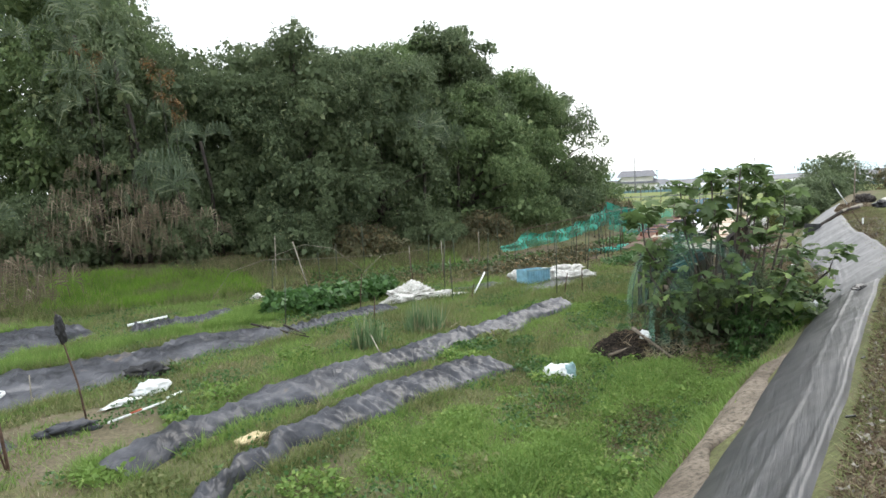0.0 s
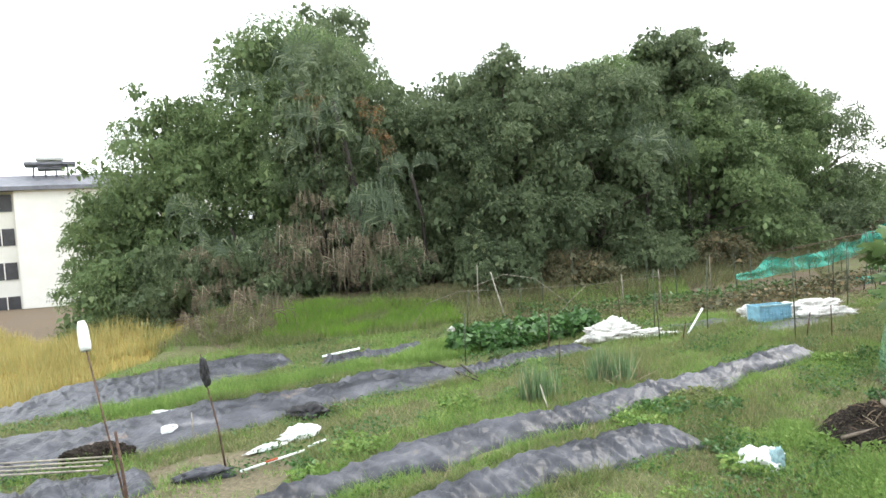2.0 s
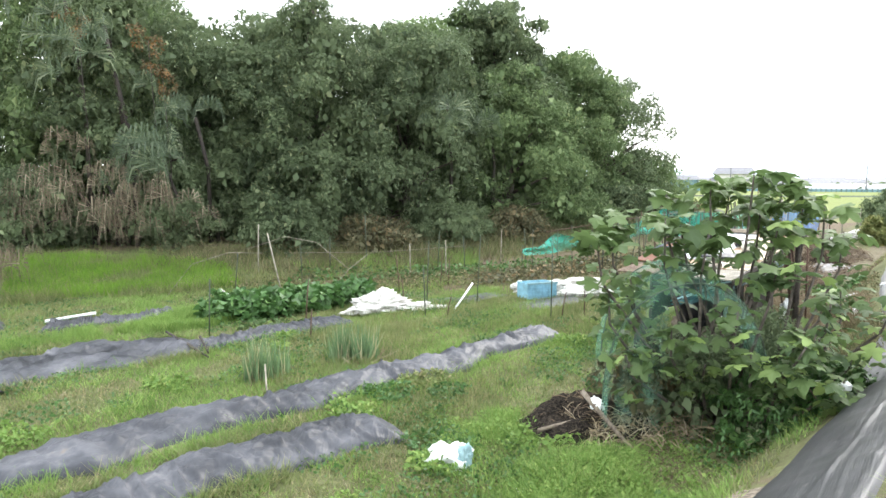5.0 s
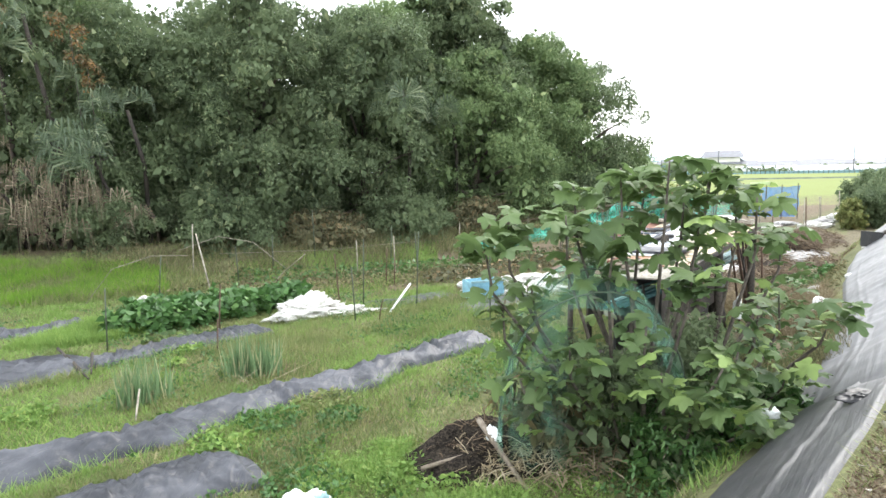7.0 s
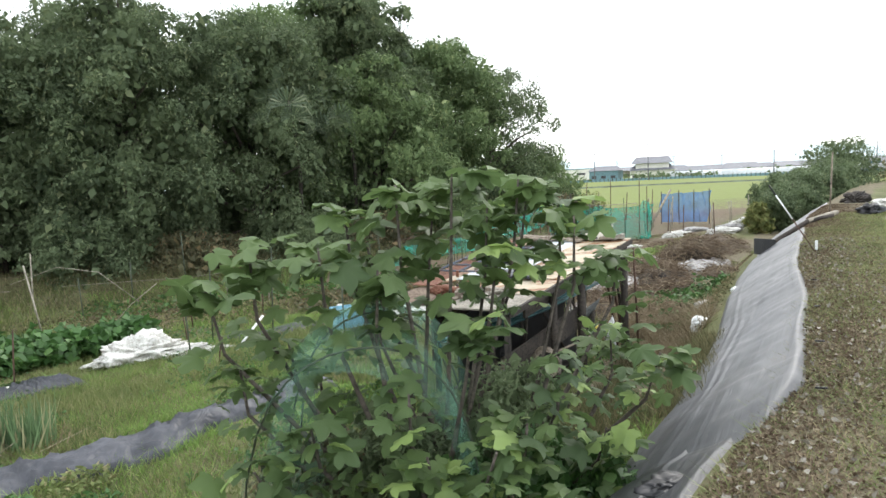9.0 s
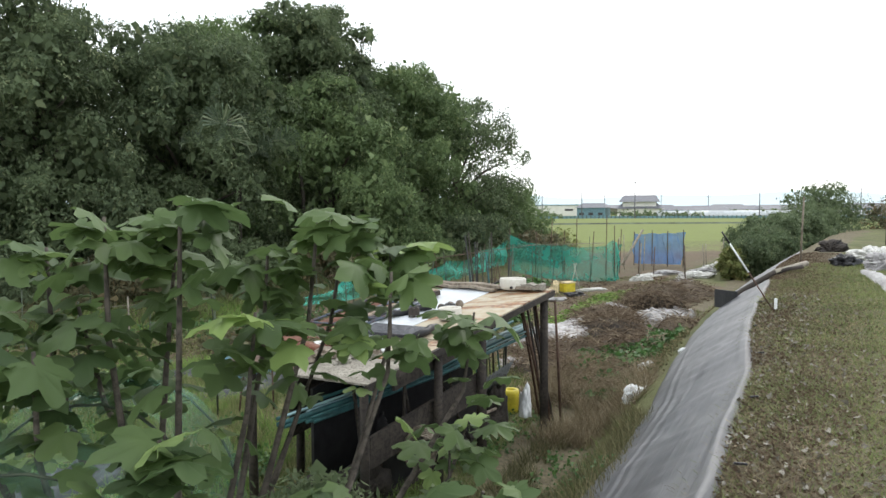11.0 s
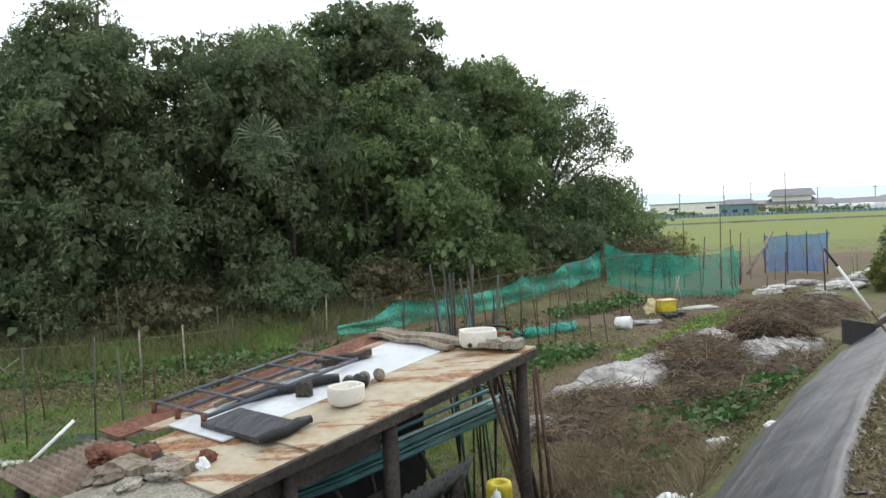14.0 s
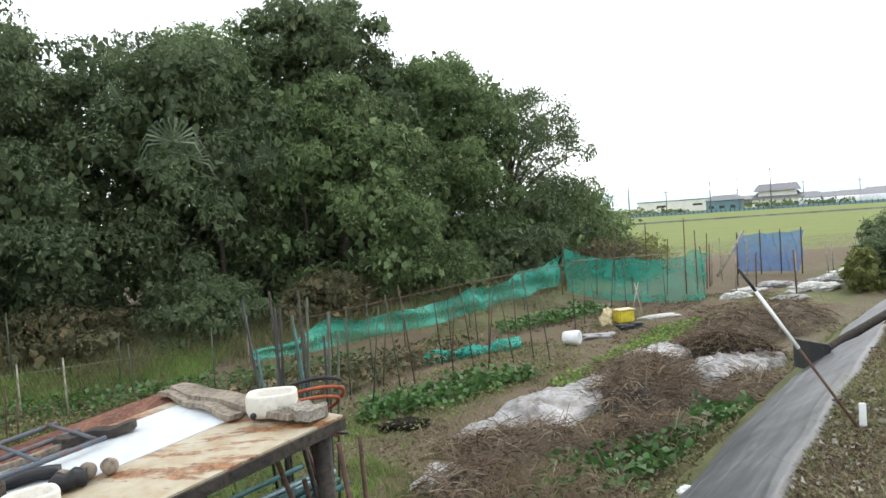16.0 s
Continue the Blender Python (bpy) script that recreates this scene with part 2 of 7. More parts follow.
M = {
    "ground": material("soil_and_grass", build_ground, 0.95, 0.1),
    "film": material("mulch_film", build_film, 0.4, 0.3),
    "olive": material("olive_dry_grass", leafy((0.09, 0.095, 0.05), (0.18, 0.17, 0.09), (0.28, 0.24, 0.14), 0.2, 0.2, 0.4), 0.9, 0.1),
    "gold": material("ripe_rice", leafy((0.34, 0.28, 0.1), (0.52, 0.45, 0.19), (0.26, 0.28, 0.1), 0.2, 0.25, 0.4), 0.8, 0.1),
    "silver": material("silver_mulch_film", two_scale((0.14, 0.135, 0.13), (0.38, 0.38, 0.39), (0.17, 0.14, 0.11), 1.6, 14, 0.6, 0.03), 0.4, 0.5),
    "vine": material("dead_vine_stalks", leafy((0.085, 0.06, 0.042), (0.19, 0.145, 0.1), (0.32, 0.27, 0.19), 0.12, 0.1, 0.3), 0.95, 0.1),
    "mat": material("woven_mat", build_mat(0.4), 0.45, 0.5),
    "mat_grey": material("greyed_woven_mat", build_mat(0.8), 0.5, 0.6),
    "rust": material("rusty_painted_sheet", build_rust, 0.55, 0.4),
    "white_sheet": material("white_sheet", two_scale((0.5, 0.54, 0.57), (0.62, 0.66, 0.7), (0.52, 0.53, 0.53), 2, 14, 0.05), 0.4, 0.4),
    "styro": material("expanded_foam", two_scale((0.58, 0.56, 0.5), (0.7, 0.68, 0.62), (0.56, 0.53, 0.46), 5, 40, 0.1), 0.7),
    "old_wood": material("weathered_wood", two_scale((0.16, 0.13, 0.1), (0.28, 0.24, 0.19), (0.09, 0.07, 0.055), 3, 25, 0.5, stretch=(1, 1, 0.3)), 0.85),
    "dark_wood": material("dark_damp_and_shaded_wood", two_scale((0.035, 0.03, 0.027), (0.07, 0.058, 0.048), (0.02, 0.018, 0.016), 3, 30, 0.5), 0.8),
    "ply": material("grey_mineral_board", two_scale((0.2, 0.185, 0.155), (0.36, 0.34, 0.29), (0.12, 0.1, 0.08), 5, 50, 0.5), 0.9),
    "fleece": material("white_row_cover", two_scale((0.5, 0.5, 0.47), (0.74, 0.74, 0.71), (0.34, 0.31, 0.27), 5, 30, 0.4), 0.75),
    "ash": material("pale_ash", two_scale((0.34, 0.33, 0.33), (0.5, 0.49, 0.49), (0.25, 0.24, 0.23), 3, 40, 0.3), 0.95, 0.05),
    "soil": material("brown_soil", two_scale((0.09, 0.07, 0.052), (0.17, 0.14, 0.11), (0.24, 0.2, 0.16), 3, 40, 0.8, 0.03), 0.95, 0.1),
    "compost": material("black_compost", two_scale((0.012, 0.01, 0.009), (0.03, 0.025, 0.02), (0.08, 0.065, 0.05), 5, 40, 1.0, 0.05), 0.95, 0.1),
    "tree_leaf": material("tree_leaves", leafy((0.062, 0.09, 0.05), (0.165, 0.215, 0.112), (0.27, 0.31, 0.17), 0.07, 0.35, vary=0.7), 0.65, 0.2),
    "tree_leaf_b": material("bamboo_leaves", leafy((0.075, 0.115, 0.052), (0.19, 0.265, 0.115), (0.29, 0.35, 0.17), 0.08, 0.35, vary=0.7), 0.65, 0.2),
    "autumn_leaf": material("autumn_leaves", leafy((0.065, 0.07, 0.04), (0.15, 0.145, 0.075), (0.24, 0.17, 0.09), 0.2), 0.6, 0.3),
    "palm_leaf": material("palm_fronds", leafy((0.055, 0.085, 0.05), (0.12, 0.165, 0.095), (0.22, 0.26, 0.16), 0.15, 0.3, vary=0.2), 0.45, 0.4),
    "dead_leaf": material("dead_fronds", leafy((0.11, 0.09, 0.065), (0.24, 0.2, 0.145), (0.38, 0.33, 0.25), 0.15, vary=0.2), 0.9, 0.1),
    "grass": material("grass_blades", leafy((0.11, 0.145, 0.055), (0.23, 0.275, 0.105), (0.36, 0.31, 0.18), 0.2, 0.35, 0.5), 0.6, 0.2),
    "lush": material("lush_grass_blades", leafy((0.115, 0.2, 0.052), (0.235, 0.36, 0.095), (0.34, 0.42, 0.14), 0.15, 0.35, 0.5), 0.6, 0.2),
    "vivid": material("vivid_grass_blades", leafy((0.12, 0.24, 0.035), (0.23, 0.4, 0.06), (0.32, 0.44, 0.09), 0.12, 0.35, 0.4), 0.6, 0.15),
    "yellowing": material("yellow_green_leaves", leafy((0.11, 0.13, 0.045), (0.22, 0.25, 0.085), (0.34, 0.31, 0.13), 0.2, 0.35, 0.3), 0.6, 0.2),
    "straw": material("straw", leafy((0.16, 0.13, 0.08), (0.28, 0.23, 0.15), (0.4, 0.35, 0.26), 0.15, 0.1, 0.4), 0.95, 0.1),
    "fig_leaf": material("fig_leaves", leafy((0.055, 0.095, 0.04), (0.145, 0.215, 0.075), (0.29, 0.4, 0.13), 0.18, 0.4, 0.3), 0.5, 0.3),
    "crop_leaf": material("crop_leaves", leafy((0.045, 0.105, 0.03), (0.085, 0.185, 0.05), (0.14, 0.25, 0.075), 0.1, 0.25, 0.3), 0.45, 0.4),
    "leek_leaf": material("leek_leaves", leafy((0.1, 0.17, 0.08), (0.2, 0.3, 0.15), (0.42, 0.4, 0.24), 0.2, 0.3, 0.3), 0.5, 0.3),
    "bark": material("bark", two_scale((0.07, 0.06, 0.05), (0.14, 0.12, 0.1), (0.04, 0.035, 0.03), 3, 25, 0.6), 0.9),
    "net_green": material("green_net", build_net((0.03, 0.36, 0.27), 0.55), 0.6),
    "net_loose": material("pale_green_net", build_net((0.2, 0.44, 0.32), 0.14), 0.6),
    "net_blue": material("blue_net", build_net((0.1, 0.24, 0.52), 0.7), 0.6),
    "tarp_blue": material("blue_tarp", plain((0.04, 0.2, 0.5)), 0.5),
    "bluegrey": material("faded_blue_plastic", plain((0.22, 0.42, 0.52), 0.2, 6), 0.45),
    "pole": material("green_coated_stake", plain((0.06, 0.075, 0.05), 0.3, 8), 0.5),
    "rusty_pole": material("rusty_rod", plain((0.09, 0.055, 0.04), 0.4, 20), 0.8),
    "pale_pole": material("bleached_cane", plain((0.27, 0.245, 0.2), 0.35, 10), 0.75),
    "teal_pipe": material("teal_plastic_pipe", plain((0.035, 0.105, 0.11), 0.4, 6), 0.4),
    "light_pipe": material("pale_blue_pipe", plain((0.24, 0.37, 0.39), 0.25, 6), 0.4),
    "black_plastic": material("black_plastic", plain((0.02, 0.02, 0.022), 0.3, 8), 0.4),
    "white_plastic": material("white_plastic", plain((0.72, 0.74, 0.74), 0.1, 8), 0.35),
    "yellow": material("yellow_plastic", plain((0.6, 0.5, 0.05), 0.2, 8), 0.45),
    "cream": material("cream_paper_bag", plain((0.6, 0.5, 0.3), 0.25, 12), 0.7),
    "rope": material("orange_rope", plain((0.3, 0.08, 0.04), 0.3, 20), 0.8),
    "concrete": material("pale_render", plain((0.7, 0.69, 0.64), 0.06, 0.5), 0.8),
    "roof": material("grey_tiles", plain((0.15, 0.155, 0.175), 0.2, 2), 0.6),
    "dark_glass": material("dark_openings", plain((0.05, 0.05, 0.055), 0.2, 2), 0.3),
    "far_green": material("far_scrub", plain((0.06, 0.075, 0.05), 0.5, 0.4), 0.9),
    "haze_band": material("haze_glow", plain((0.06, 0.08, 0.1), 0.03, 0.002), 1.0, 0.0),
    "bluefence": material("blue_grey_fence", plain((0.14, 0.24, 0.28), 0.2, 2), 0.6),
    "vinyl": material("clear_vinyl_tunnel", plain((0.5, 0.53, 0.55), 0.15, 1), 0.4),
}
# Emission paints the pale cyan horizon haze onto the hill ring.
M["haze_band"].node_tree.nodes["Principled BSDF"].inputs["Emission Color"].default_value = (0.8, 0.94, 0.98, 1)
M["haze_band"].node_tree.nodes["Principled BSDF"].inputs["Emission Strength"].default_value = 0.95

# ---- mesh helpers ----
def fast_mesh(name, verts, faces, mat, smooth=False):
    me = bpy.data.meshes.new(name)
    v, f = np.asarray(verts, "f4"), np.asarray(faces, "i4")
    n = f.shape[1]
    me.vertices.add(len(v))
    me.vertices.foreach_set("co", v.ravel())
    me.loops.add(f.size)
    me.loops.foreach_set("vertex_index", f.ravel())
    me.polygons.add(len(f))
    me.polygons.foreach_set("loop_start", np.arange(0, f.size, n, dtype="i4"))
    me.polygons.foreach_set("loop_total", np.full(len(f), n, "i4"))
    if smooth:
        me.polygons.foreach_set("use_smooth", np.ones(len(f), bool))
    me.update(calc_edges=True)
    me.materials.append(mat)
    return me


def part(name, data, mat, parent, label=""):
    """One mesh object under a thing; data is a bmesh or a mesh."""
    if isinstance(data, bmesh.types.BMesh):
        me = bpy.data.meshes.new(name)
        data.to_mesh(me)
        data.free()
        me.materials.append(mat)
        data = me
    ob = new(name, data)
    ob.parent = parent
    return tagged(ob, label)


def thing(name, at, label, category, group="", rz=0.0):
    """An Empty at the base of a thing of several parts."""
    ob = new(name)
    ob.empty_display_size = 0.2
    ob.matrix_basis = pose(*at, 0, 0, rz)
    return tagged(ob, label, category, group)


def solo(name, data, mat, at, label, category, group="", kind="", rz=0.0):
    ob = part(name, data, mat, None)
    ob.matrix_basis = pose(*at, 0, 0, rz)
    return tagged(ob, label, category, group, kind)


def tube_bm(points, radii, sides=7, bm=None):
    """A tapered tube along points."""
    bm = bm or bmesh.new()
    pts = [Vector(p) for p in points]
    if isinstance(radii, (int, float)):
        radii = [radii] * len(pts)
    rings = []
    for i, p in enumerate(pts):
        d = (pts[min(i + 1, len(pts) - 1)] - pts[max(i - 1, 0)]).normalized()
        a = d.cross(Vector((0, 0, 1)) if abs(d.z) < 0.9 else Vector((1, 0, 0))).normalized()
        b = d.cross(a)
        rings.append([bm.verts.new(p + (a * math.cos(q) + b * math.sin(q)) * radii[i]) for q in (2 * math.pi * k / sides for k in range(sides))])
    for r0, r1 in zip(rings, rings[1:]):
        for k in range(sides):
            f = bm.faces.new((r0[k], r0[(k + 1) % sides], r1[(k + 1) % sides], r1[k]))
            f.smooth = True
    bm.faces.new(rings[0][::-1])
    bm.faces.new(rings[-1])
    return bm


def box_bm(sx, sy, sz, at=(0, 0, 0), bevel=0.0, bm=None, turn=None):
    """A box standing on at, its edges bevelled."""
    own = bmesh.new()
    bmesh.ops.create_cube(own, size=1.0)
    bmesh.ops.scale(own, vec=(sx, sy, sz), verts=own.verts)
    if bevel:
        bmesh.ops.bevel(own, geom=own.edges[:], offset=bevel, segments=2, affect="EDGES")
    m = Matrix.Translation(Vector(at) + Vector((0, 0, sz / 2)))
    if turn is not None:
        m = Matrix.Translation(at) @ turn @ Matrix.Translation((0, 0, sz / 2))
    bmesh.ops.transform(own, matrix=m, verts=own.verts)
    if bm is None:
        return own
    tmp = bpy.data.meshes.new("tmp")
    own.to_mesh(tmp)
    own.free()
    bm.from_mesh(tmp)
    bpy.data.meshes.remove(tmp)
    return bm


rng = np.random.default_rng(7)


def smooth(a, b, x):
    t = np.clip((np.asarray(x, float) - a) / (b - a), 0, 1)
    return t * t * (3 - 2 * t)


def leaves(centres, size, droop=0.5, width=0.45, rs=rng, fold=0.15):
    """Diamond leaves with a fold down the middle, each an island. Size: an array or a number, the length."""
    n = len(centres)
    size = np.broadcast_to(np.asarray(size, float), (n,)) * rs.uniform(0.7, 1.3, n)
    az = rs.uniform(0, 2 * np.pi, n)
    dip = rs.normal(-droop, 0.45, n)
    d = np.stack([np.cos(az) * np.cos(dip), np.sin(az) * np.cos(dip), np.sin(dip)], 1)
    side = np.cross(d, rs.normal(0, 1, (n, 3)))
    side /= np.linalg.norm(side, axis=1, keepdims=True) + 1e-9
    up = np.cross(side, d)
    L, W = size[:, None], size[:, None] * width / 2
    mid = centres + d * L * 0.45
    v = np.stack([centres, mid + side * W + up * L * fold, centres + d * L - up * L * fold, mid - side * W + up * L * fold], 1).reshape(-1, 3)
    return v, np.arange(4 * n).reshape(n, 4)


def blades(base, h, w, rs=rng, lean=0.35):
    """Grass blades: one bent triangle pair each."""
    n = len(base)
    h = np.broadcast_to(np.asarray(h, float), (n,)) * rs.uniform(0.5, 1.4, n)
    az = rs.uniform(0, 2 * np.pi, n)
    tilt = rs.normal(0, lean, (n, 2))
    side = np.stack([np.cos(az), np.sin(az), np.zeros(n)], 1) * (w / 2)
    tip = base + np.stack([tilt[:, 0] * h, tilt[:, 1] * h, h], 1)
    v = np.stack([base - side, base + side, tip], 1).reshape(-1, 3)
    return v, np.arange(3 * n).reshape(n, 3)


# ---- the lie of the land ----
ALONG = (0.5, 0.866)
MAT_S = [-12, 0, 3.5, 5, 8.5, 11, 13, 15, 18, 22, 26, 30, 36, 60]
MAT_V = [-1.0, -0.72, -0.4, -0.25, 0.03, 0.28, 0.33, 0.27, -0.02, -0.2, -0.32, -0.2, 0.0, 1.0]


def sv(x, y):
    return x * 0.5 + y * 0.866, x * 0.866 - y * 0.5


def xy(s, v):
    return s * 0.5 + v * 0.866, s * 0.866 - v * 0.5


def grove_line(x, y):
    """Metres behind the front of the grove (positive inside)."""
    return (y - 19.5 - (x + 8) * np.where(x < -8, 0.55, 0.85)) * 0.76


def wobble(x, y, k=1.0):
    return np.sin(x * 1.7 * k + 1.3) * np.sin(y * 1.3 * k + 0.4) + 0.6 * np.sin(x * 3.9 * k + y * 2.7 * k) + 0.4 * np.sin(x * 7.1 * k - y * 6.3 * k + 2)


def height(x, y):
    x, y = np.asarray(x, float), np.asarray(y, float)
    s, v = sv(x, y)
    w = v - np.interp(s, MAT_S, MAT_V)
    near = smooth(70, 45, np.hypot(x, y))
    z = 0.08 + 0.12 * smooth(8, 20, y) * smooth(0, 8, x) + 0.018 * wobble(x, y) * near
    z = z - 0.5 * smooth(-10.6, -11.8, x + (y - 11) * 0.25) * smooth(26, 18, y) * near
    z = z - 0.9 * smooth(-13, -28, x) * smooth(400, 150, np.hypot(x, y))
    z = z - 0.35 * smooth(40, 50, y - x * 0.2)
    z = z + 0.75 * smooth(-3.2, 1.0, grove_line(x, y)) * smooth(-19, -15, x) * smooth(12, 6, x) * near
    top = 1.2 + 0.12 * smooth(6, 14, s)
    bank = 0.5 * smooth(-1.15, -0.5, w) + (top - 0.56) * np.clip((w + 0.5) / 1.05, 0, 1) + 0.06 * smooth(0.5, 1.0, w)
    bank = bank - 0.35 * smooth(4.0, 7.0, w)
    bank = np.where(w > -1.3, bank, 0) * smooth(75, 60, s)
    return z + bank


def zones(x, y):
    """dirt, dry, rice, gold: shares of the ground's covers."""
    s, v = sv(x, y)
    w = v - np.interp(s, MAT_S, MAT_V)
    g = grove_line(x, y)
    dirt = 0.3 + 0.14 * np.sin(x * 0.9 + 1) * np.sin(y * 0.7) + 0.08 * np.sin(x * 2.3 + y * 1.7)
    dirt = np.maximum(dirt, 0.95 * smooth(15.5, 18, s) * smooth(34, 31, s) * smooth(-5.6, -4.4, v) * smooth(-0.9, -1.5, w))
    dirt = np.maximum(dirt, 0.62 * smooth(14, 17, s) * smooth(-10, -8, v) * smooth(-3, -4.5, v))
    dirt = np.maximum(dirt, 0.9 * smooth(-1.25, -0.95, w) * smooth(-0.45, -0.6, w) * smooth(7, 4, s))
    dirt = np.maximum(dirt, 0.85 * smooth(-0.5, 1.5, g) * smooth(60, 50, y))
    dry = 0.2 + 0.12 * np.sin(x * 1.3 + y * 0.4) + 0.85 * smooth(0.35, 0.6, w) * smooth(1.8, 1.2, w) + 0.12 * smooth(1.1, 1.6, w) + 0.55 * smooth(-2.2, -1.6, w) * smooth(-0.8, -1.2, w) * smooth(12, 16, s)
    # Soil share raised before the grove, its dark colour carrying the trees' shade.
    dirt = np.maximum(dirt, 0.66 * smooth(-6, -3, x) * smooth(6, 4, x) * smooth(16.8, 18.2, y - x * 0.45) * smooth(-0.5, -2.5, g))
    dry = np.maximum(dry, 0.6 * smooth(9, 11, y + x * 0.2) * smooth(-4, -2.0, g) * smooth(0.5, -1, g) * 0.8)
    dry = np.maximum(dry, 0.62 * smooth(1.7, 0.7, np.hypot(x + 4.2, (y - 7.1) * 0.8)))
    rice = smooth(44, 48, y - x * 0.2) * smooth(75, 60, y - x * 0.2) * 0.5 + smooth(60, 75, y - x * 0.2)
    gold = smooth(-10.9, -11.6, x + (y - 11) * 0.25) * smooth(24, 20, y)
    return dirt, dry, rice, gold


def graded(lo, hi, step, far):
    mid = list(np.arange(lo, hi + 1e-6, step))
    a, b, d = [], [], step
    p = hi
    while p < far:
        d *= 1.22
        p += d
        a.append(p)
    d, p = step, lo
    while p > -far:
        d *= 1.22
        p -= d
        b.append(p)
    return np.array(b[::-1] + mid + a)


gx, gy = graded(-16, 20, 0.16, 2500), graded(-3, 36, 0.16, 2500)
GX, GY = np.meshgrid(gx, gy)
GZ = height(GX, GY)
nx, ny = len(gx), len(gy)
idx = (np.arange(ny - 1)[:, None] * nx + np.arange(nx - 1)[None, :]).ravel()
gfaces = np.stack([idx, idx + 1, idx + nx + 1, idx + nx], 1)
ground_me = fast_mesh("ground", np.stack([GX.ravel(), GY.ravel(), GZ.ravel()], 1), gfaces, M["ground"], True)
for zn, vals in zip(("dirt", "dry", "rice", "gold"), zones(GX.ravel(), GY.ravel())):
    ground_me.attributes.new(zn, "FLOAT", "POINT").data.foreach_set("value", np.asarray(vals, "f4"))
tagged(new("ground", ground_me), "garden soil and patchy grass with a raised earth bank", "ground", kind="structure")


# ---- sheets on the ground ----
def ribbon(left, right, n_len, n_wid, lift=0.03, crease=0.02, seed=0, ragged=0.05, swell=0.03, folds=0.0, broad=1.0):
    """A sheet between two edge lines, draped on the ground with creases."""
    L, R = np.array(left, float), np.array(right, float)
    def resample(P, n):
        d = np.r_[0, np.cumsum(np.hypot(*np.diff(P, axis=0).T))]
        u = np.linspace(0, d[-1], n)
        return np.stack([np.interp(u, d, P[:, 0]), np.interp(u, d, P[:, 1])], 1)
    A, B = resample(L, n_len), resample(R, n_len)
    rs = np.random.default_rng(seed + 50)
    u = np.arange(n_len)
    jag = lambda: np.interp(u, np.linspace(0, n_len, n_len // 12 + 2), rs.normal(0, ragged, n_len // 12 + 2))
    k = np.linspace(0, 1, n_wid)[None, :, None]
    ja, jb = jag()[:, None], jag()[:, None]
    cross = (B - A) / (np.linalg.norm(B - A, axis=1, keepdims=True) + 1e-6)
    A2, B2 = A + cross * ja, B + cross * jb
    P = A2[:, None, :] * (1 - k) + B2[:, None, :] * k
    x, y = P[..., 0], P[..., 1]
    kk = k[..., 0]
    f = np.interp(u, np.linspace(0, n_len, n_len // 5 + 2), rs.normal(0, 1, n_len // 5 + 2))[:, None]
    ridge = np.zeros_like(x)
    for m in range(11):
        a, q, ph = rs.uniform(0, np.pi), rs.uniform(4, 24) * broad, rs.uniform(0, 6.28)
        warp = 0.25 * np.sin(x * rs.uniform(2, 5) + ph) + 0.25 * np.sin(y * rs.uniform(2, 5) + 2 * ph)
        ridge += (1 - np.abs(np.sin((x * np.cos(a) + y * np.sin(a) + warp) * q + ph + f))) ** 3 * 6 / (q + 4)
    tuck = np.clip(np.sin(np.pi * kk) * 5, 0, 1) * np.clip(np.minimum(u, n_len - 1 - u) / 6, 0, 1)[:, None]
    z = height(x, y) - 0.012 + (lift + 0.012) * tuck + crease * 0.95 * tuck * ridge * np.sin(np.pi * np.clip(kk, 0.03, 0.97)) ** 0.5 + swell * np.sin(np.pi * kk)
    for _ in range(5 if folds else 0):
        at = rs.uniform(0.08, 0.92) + np.cumsum(rs.normal(0, 0.004, n_len))[:, None]
        strength = np.clip(np.interp(u, np.linspace(0, n_len, 9), rs.normal(0.4, 0.5, 9)), 0, 1)[:, None]
        z = z + folds * strength * np.exp(-((kk - at) / 0.022) ** 2)
    v = np.stack([x, y, z], -1).reshape(-1, 3)
    i = (np.arange(n_len - 1)[:, None] * n_wid + np.arange(n_wid - 1)[None, :]).ravel()
    return v, np.stack([i, i + 1, i + n_wid + 1, i + n_wid], 1)


